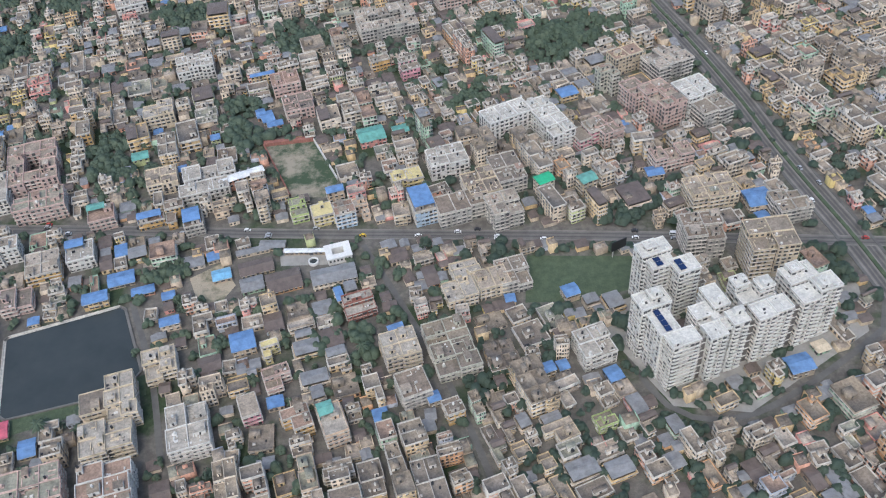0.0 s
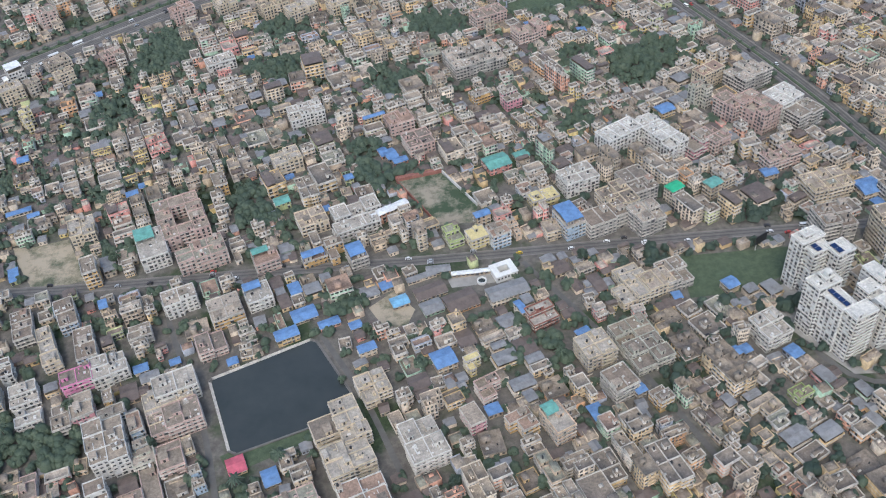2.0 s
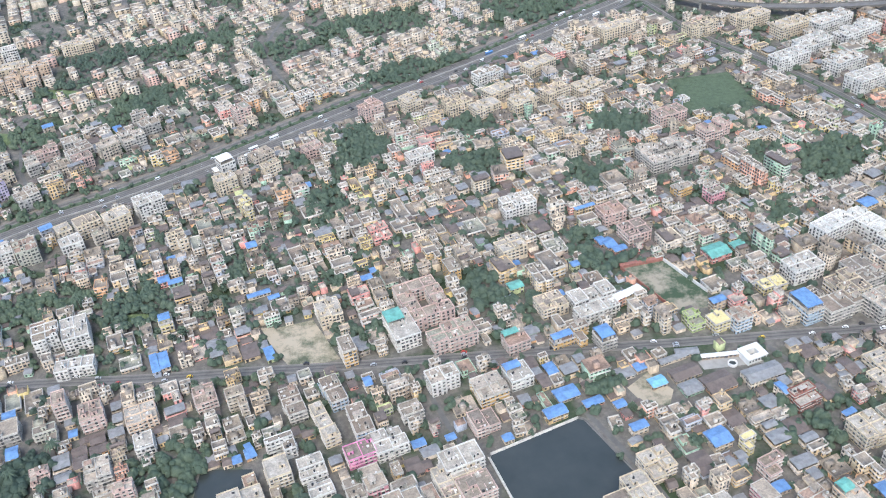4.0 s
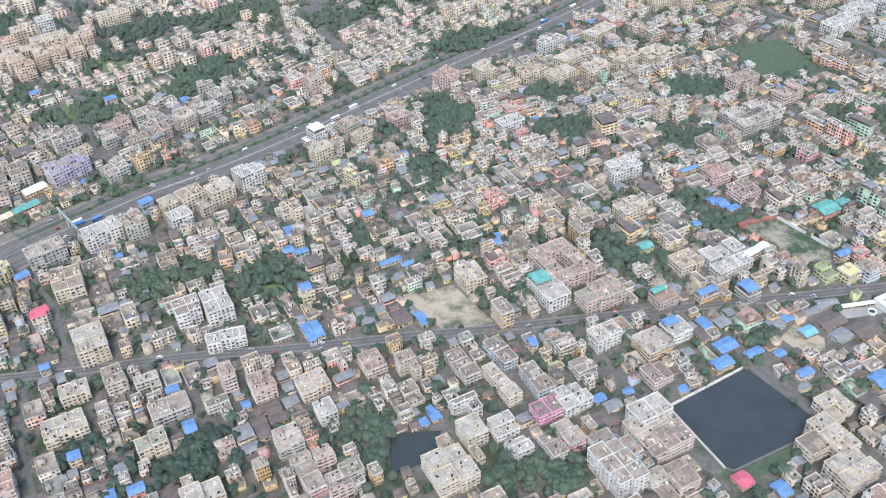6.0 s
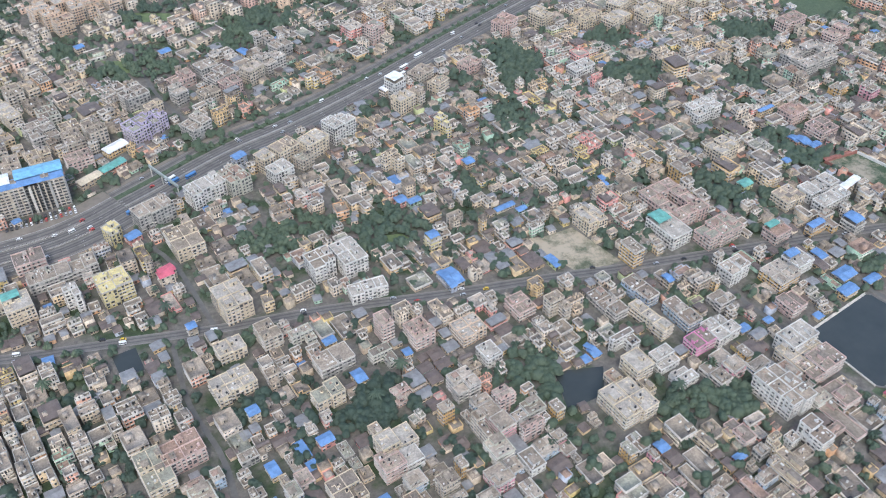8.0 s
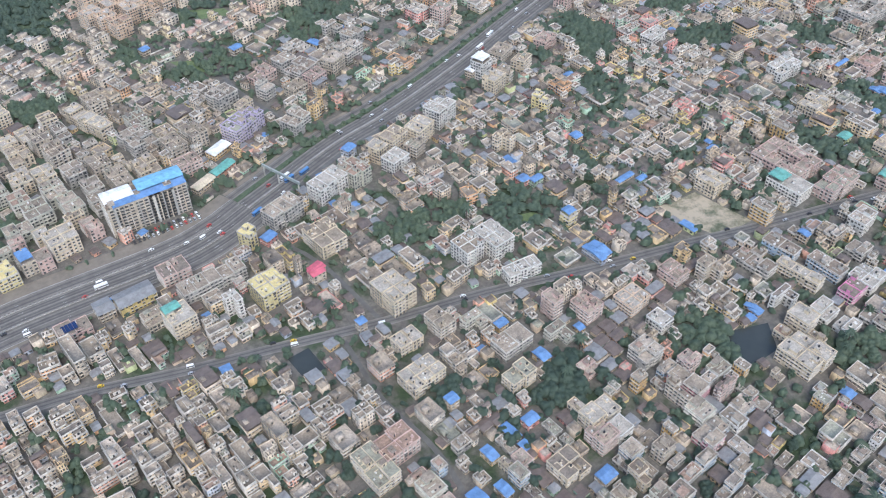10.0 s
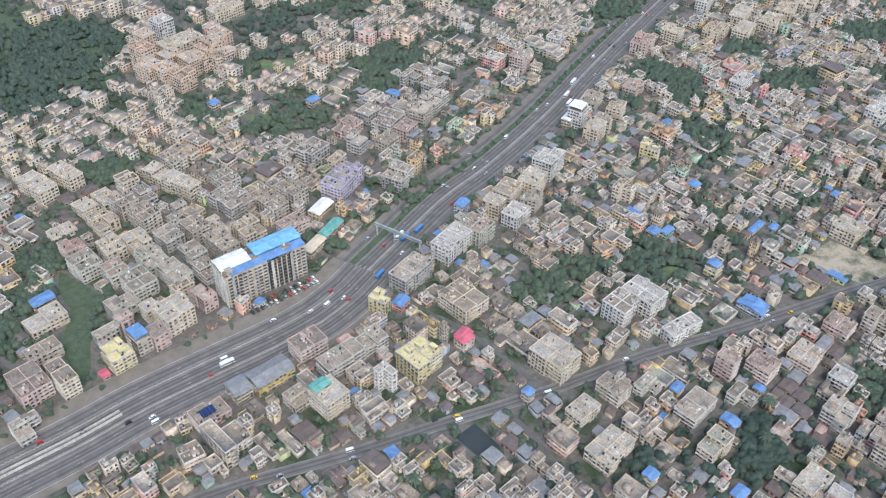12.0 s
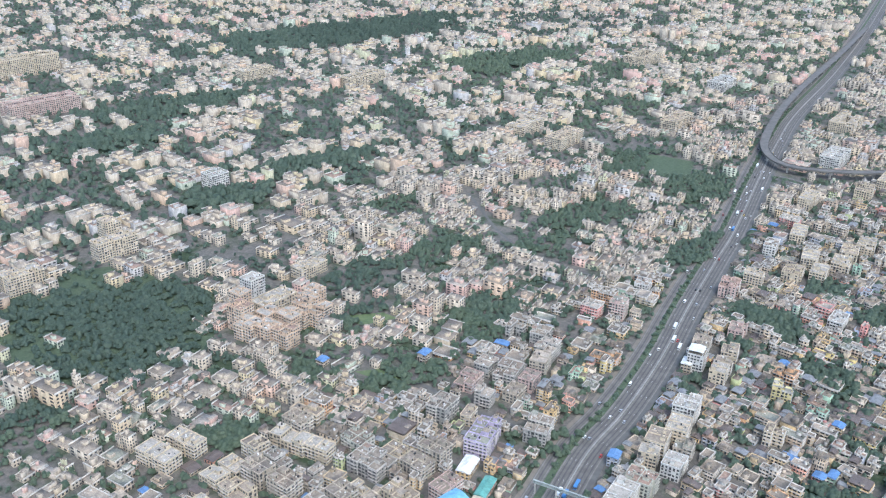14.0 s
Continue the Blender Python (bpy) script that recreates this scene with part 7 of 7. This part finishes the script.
def vehicle(kind, paint, label):
    L, W, H = {"car": (1.8, 0.76, 0.42), "bus": (4.3, 1.1, 0.52), "van": (2.2, 0.86, 0.52)}[kind]
    b = Build()
    b.box(-L / 2, L / 2, -W / 2, W / 2, 0.2, H, bottom=True)
    if kind == "car":
        b.box(-L * 0.3, L * 0.2, -W * 0.43, W * 0.43, H + 0.3, H + 0.36, bottom=True)
    else:
        b.box(-L / 2 + 0.1, L / 2 - 0.1, -W * 0.48, W * 0.48, H + 0.42, H + 0.85 if kind == "bus" else H + 0.55, bottom=True)
    ob = part(kind, b, paint)
    c = Build()
    x0, x1 = (-L * 0.4, L * 0.3) if kind == "car" else (-L / 2 + 0.05, L / 2 - 0.05)
    top = H + (0.3 if kind == "car" else 0.42)
    k = 0.1 if kind == "car" else 0.02
    a = [(x0, -W * 0.47), (x1, -W * 0.47), (x1, W * 0.47), (x0, W * 0.47)]
    t = [(x0 + L * k, -W * 0.42), (x1 - L * k, -W * 0.42), (x1 - L * k, W * 0.42), (x0 + L * k, W * 0.42)]
    for i in range(4):
        j = (i + 1) % 4
        c.quad([(*a[i], H), (*a[j], H), (*t[j], top), (*t[i], top)])
    part("glazing", c, M_GLASS, ob)
    for x in (-L * 0.32, L * 0.32):
        for y in (-W / 2, W / 2):
            w = Build()
            for s in (0,):
                w.v += [(x + 0.2 * math.cos(q * 0.785), y + e, 0.2 + 0.2 * math.sin(q * 0.785)) for e in (-0.08, 0.08) for q in range(8)]
                w.f += [(i, (i + 1) % 8, 8 + (i + 1) % 8, 8 + i) for i in range(8)] + [tuple(range(7, -1, -1)), tuple(range(8, 16))]
                w.m += [0] * 10
            part("wheel", w, M_BLACK, ob)
    return tagged(ob, label, kind, "traffic")


def traffic():
    rng = random.Random(41)
    stock = [[vehicle("car", PAINTS[0], "white car on the asphalt"), 0], [vehicle("car", PAINTS[1], "silver car on the asphalt"), 0], [vehicle("car", PAINTS[2], "black car on the asphalt"), 0],
             [vehicle("car", PAINTS[3], "red car on the asphalt"), 0], [vehicle("car", PAINTS[4], "yellow taxi on the asphalt"), 0], [vehicle("van", PAINTS[0], "white delivery van on the asphalt"), 0],
             [vehicle("bus", PAINTS[5], "blue city bus on the asphalt"), 0], [vehicle("bus", PAINTS[0], "white coach on the asphalt"), 0]]
    spots = []
    for line, lanes, x0, x1, gap in ((LINE_H, (1.0, 2.6, 4.3, -1.0, -2.6, -4.4), -420, 150, 9.0), (EAST, (9.1,), -280, 150, 9.0), (WEST, (6.6, -6.8, -8.8), -420, -300, 12.0), (LINE_A, (0.8, -0.8, 1.75, -1.75), -360, 120, 6.0), (LINE_R, (1.2, 2.8, -1.2, -2.8), 60, 110, 13.0)):
        for o in lanes:
            run = rng.uniform(0, 20)
            for a, c in zip(line, line[1:]):
                run -= (c - a).length
                if run < 0 and x0 < a.x < x1:
                    d = (c - a).normalized()
                    p = a + Vector((-d.y, d.x)) * o
                    spots.append((p, math.degrees(math.atan2(d.y, d.x)) + (180 if o < 0 else 0)))
                    run = gap * rng.uniform(1.0, 5.0)
    rng.shuffle(spots)
    spots = spots[:150]
    for k in range(30):
        e = Vector((math.cos(math.radians(4)), math.sin(math.radians(4))))
        spots.append((Vector((-316, 307.6)) + e * (k // 2 - 7) * 1.6 + Vector((e.y, -e.x)) * (2.4 * (k % 2)), 4 + 90 + rng.uniform(-6, 6)))
    for p, a in spots:
        s = stock[rng.choice((0, 1, 1, 2, 2, 3)) if abs(p.x + 316) < 15 and p.y > 303 and a > 80 else rng.choice((0, 0, 0, 0, 0, 1, 1, 1, 2, 2, 3, 4, 5, 6, 7) if p.y > 262 else (0, 0, 1, 1, 2, 3, 4, 5))]
        m = pose(p.x, p.y, 0.07, 0, 0, a)
        if s[1]:
            copy_thing(s[0], m)
        else:
            s[0].matrix_world, s[1] = m, 1
    for s in stock:
        if not s[1]:
            for o in (*s[0].children, s[0]):
                bpy.data.objects.remove(o)


traffic()


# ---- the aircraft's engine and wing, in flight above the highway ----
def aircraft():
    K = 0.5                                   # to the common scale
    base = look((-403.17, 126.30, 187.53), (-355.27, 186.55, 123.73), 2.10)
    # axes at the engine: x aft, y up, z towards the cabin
    blue = plain("aircraft_blue", (0.034, 0.045, 0.185), 0.55, 0, 0.14, 1.5)
    white = plain("aircraft_white", (0.46, 0.455, 0.435), 0.4, 0, 0.07, 2.0)
    grey = plain("aircraft_grey", (0.25, 0.24, 0.23), 0.5, 0, 0.08, 3.0)
    lip_m = plain("bare_lip_metal", (0.37, 0.345, 0.31), 0.55, 0.0, 0.05, 3.0)
    dark = plain("panel_gap", (0.03, 0.03, 0.035), 0.6)
    stud = plain("fastener_metal", (0.2, 0.2, 0.2), 0.4, 0.5)
    letter = plain("stencil_white", (0.75, 0.76, 0.78), 0.5, 0, 0.05)
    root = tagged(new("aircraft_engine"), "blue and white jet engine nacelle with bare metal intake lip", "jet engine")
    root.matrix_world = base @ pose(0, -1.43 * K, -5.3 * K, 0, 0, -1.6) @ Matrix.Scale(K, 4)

    def radius(x):
        if x < 0.42:
            return 0.98 + 0.235 * math.sqrt(max(0.0, 1 - (1 - (x + 0.03) / 0.45) ** 2))
        return 1.215 + 0.012 * math.sin(min(1.0, (x - 0.42) / 1.6) * 1.57) - 0.02 * max(0, x - 2.0) ** 2

    def skin(name, x0, x1, a0, a1, mat, lift=0.0, label="", steps=None, slant=0.0, thick=0.012, drop=(0.0, 0.0)):
        """A curved panel: along x from x0 to x1, round from angle a0 to a1 (0 = top, + towards the cabin)."""
        b = Build()
        nx, na = steps or max(3, int((x1 - x0) / 0.06)), max(4, int(abs(a1 - a0) / 0.045))
        P = []
        for j in range(na + 1):
            a = a0 + (a1 - a0) * j / na
            row = []
            for i in range(nx + 1):
                x = x0 + (x1 - x0) * i / nx
                x += slant * (a - a0)
                r = radius(x) + lift
                q = a + max(0.0, x - 1.09) * (drop[0] + (drop[1] - drop[0]) * j / na)
                row.append((x + FX, r * math.cos(q), r * math.sin(q)))
            P.append(row)
        for j in range(na):
            for i in range(nx):
                b.quad([P[j][i], P[j + 1][i], P[j + 1][i + 1], P[j][i + 1]])
        ob = part(name, b, mat, root, label)
        for p in ob.data.polygons:
            p.use_smooth = True
        me = ob.data
        bm = bmesh.new()
        bm.from_mesh(me)
        bmesh.ops.remove_doubles(bm, verts=bm.verts, dist=1e-4)
        bm.to_mesh(me)
        bm.free()
        s = ob.modifiers.new("thickness", "SOLIDIFY")
        s.thickness, s.offset, s.use_rim = thick, -1, False
        return ob

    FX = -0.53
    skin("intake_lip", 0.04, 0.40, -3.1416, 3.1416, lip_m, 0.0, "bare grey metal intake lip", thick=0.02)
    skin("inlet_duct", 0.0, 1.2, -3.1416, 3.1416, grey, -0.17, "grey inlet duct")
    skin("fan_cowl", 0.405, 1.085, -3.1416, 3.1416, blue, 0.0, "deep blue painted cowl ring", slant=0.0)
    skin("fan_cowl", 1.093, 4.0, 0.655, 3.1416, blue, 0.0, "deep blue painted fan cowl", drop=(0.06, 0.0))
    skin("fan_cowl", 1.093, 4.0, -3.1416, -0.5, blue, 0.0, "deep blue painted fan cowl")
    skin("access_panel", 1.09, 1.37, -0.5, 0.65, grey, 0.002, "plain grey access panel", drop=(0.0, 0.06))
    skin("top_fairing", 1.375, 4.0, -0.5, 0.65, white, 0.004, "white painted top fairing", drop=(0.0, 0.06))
    skin("panel_gap", 1.087, 1.0925, -0.6, 3.0, dark, 0.004, "dark panel gap", steps=1)
    skin("panel_gap", 1.095, 4.0, 0.65, 0.655, dark, 0.0045, "dark panel gap", steps=40, drop=(0.06, 0.06))
    skin("panel_gap", 2.12, 2.125, -0.4, 0.645, dark, 0.0075, "dark panel gap", steps=1, slant=0.05)

    def bump_fairing():
        b = Build()
        rows = []
        for i in range(25):
            x = 2.14 + i * 0.09
            h = 0.17 * math.sin(min(1.0, i / 11) * 1.57) ** 1.2
            w = 0.06 + 0.36 * min(1.0, i / 8)
            rows.append([(x + FX, 1.2 + h * math.cos(q / 12 * 3.1416 - 1.5708) ** 0.8 if 0 < q < 12 else 1.17, -0.08 + w * (q / 6 - 1)) for q in range(13)])
        for r, t in zip(rows, rows[1:]):
            for i in range(12):
                b.quad([r[i], r[i + 1], t[i + 1], t[i]])
        ob = part("pylon_fairing", b, white, root, "white rounded pylon fairing")
        for p in ob.data.polygons:
            p.use_smooth = True

    def strake():
        b = Build()
        z = -0.42
        pts = [(1.4, 1.16), (2.08, 1.4), (2.24, 1.42), (2.27, 1.12)]
        for s in (0.0, 0.03):
            q = [(x + FX, y, z - s - (y - 1.13) * 0.5) for x, y in pts]
            b.quad(q if s == 0 else q[::-1])
        for (x0, y0), (x1, y1) in zip(pts, pts[1:] + pts[:1]):
            b.quad([(x0 + FX, y0, z - (y0 - 1.13) * 0.5), (x0 + FX, y0, z - 0.03 - (y0 - 1.13) * 0.5), (x1 + FX, y1, z - 0.03 - (y1 - 1.13) * 0.5), (x1 + FX, y1, z - (y1 - 1.13) * 0.5)])
        part("strake", b, blue, root, "blue triangular nacelle strake")

    bump_fairing()
    strake()

    def studs(x, a0, a1, count, r=0.006):
        b = Build()
        for i in range(count):
            a = a0 + (a1 - a0) * i / (count - 1)
            u, q = Vector((0, math.cos(a), math.sin(a))), radius(x) + 0.004
            c, t = u * q + Vector((x + FX, 0, 0)), Vector((0, -math.sin(a), math.cos(a)))
            e = Vector((1, 0, 0))
            b.quad([tuple(c - e * r - t * r), tuple(c - e * r + t * r), tuple(c + e * r + t * r), tuple(c + e * r - t * r)])
        tagged(part("rivet", b, stud, root, "row of small metal fasteners"), kind="stuff")

    for x in (0.385, 0.425):
        studs(x, -0.4, 1.3, 46)
    for k in range(6):
        studs(1.5 + 0.15 * k, 0.6 + 0.009 * k, 0.62 + 0.009 * k, 2, 0.004)
        studs(1.66 + 0.12 * k, -0.1, -0.09, 2, 0.008)

    def stencil(text, x, a, size, lean=-3):
        cu = bpy.data.curves.new("stencil", "FONT")
        cu.body, cu.size, cu.align_x, cu.extrude = text, size, "CENTER", 0.001
        cu.materials.append(letter)
        ob = new("stencil", cu)
        ob.parent = root
        r = radius(x) + 0.008
        up = Vector((0.0, math.cos(a), math.sin(a)))
        m = Matrix(((1, 0, 0), (0, math.sin(a), math.cos(a)), (0, -math.cos(a), math.sin(a)))).to_4x4()
        ob.matrix_local = Matrix.Translation(Vector((x + FX, 0, 0)) + up * r) @ m @ pose(0, 0, 0, 0, 0, lean)
        tagged(ob, "white stencilled warning letters")

    stencil("NO STEP", 1.46, 0.85, 0.098)
    stencil("NO STEP", 2.72, 0.905, 0.098, -4)
    for x, a, w in ((0.52, 0.42, 0.05), (0.62, 0.56, 0.012), (0.71, 0.63, 0.06), (0.55, 1.0, 0.03), (0.5, 0.8, 0.012), (0.78, 0.5, 0.015)):
        b = Build()
        r = radius(x) + 0.004
        b.quad([(p + FX, r * math.cos(q), r * math.sin(q)) for p, q in ((x, a), (x + w * 0.2, a + 0.006), (x + w, a + 0.005), (x + w * 0.8, a - 0.002))])
        part("paint_chip", b, letter, root, "pale chip in the paint")
    for k in range(1):
        b = Build()
        a = 1.08
        r = radius(0.8) + 0.006
        b.quad([(x + FX, r * math.cos(q), r * math.sin(q)) for x, q in ((0.62, a), (0.62, a + 0.009), (0.76, a + 0.009), (0.76, a))])
        part("marking", b, letter, root, "small illegible white marking")
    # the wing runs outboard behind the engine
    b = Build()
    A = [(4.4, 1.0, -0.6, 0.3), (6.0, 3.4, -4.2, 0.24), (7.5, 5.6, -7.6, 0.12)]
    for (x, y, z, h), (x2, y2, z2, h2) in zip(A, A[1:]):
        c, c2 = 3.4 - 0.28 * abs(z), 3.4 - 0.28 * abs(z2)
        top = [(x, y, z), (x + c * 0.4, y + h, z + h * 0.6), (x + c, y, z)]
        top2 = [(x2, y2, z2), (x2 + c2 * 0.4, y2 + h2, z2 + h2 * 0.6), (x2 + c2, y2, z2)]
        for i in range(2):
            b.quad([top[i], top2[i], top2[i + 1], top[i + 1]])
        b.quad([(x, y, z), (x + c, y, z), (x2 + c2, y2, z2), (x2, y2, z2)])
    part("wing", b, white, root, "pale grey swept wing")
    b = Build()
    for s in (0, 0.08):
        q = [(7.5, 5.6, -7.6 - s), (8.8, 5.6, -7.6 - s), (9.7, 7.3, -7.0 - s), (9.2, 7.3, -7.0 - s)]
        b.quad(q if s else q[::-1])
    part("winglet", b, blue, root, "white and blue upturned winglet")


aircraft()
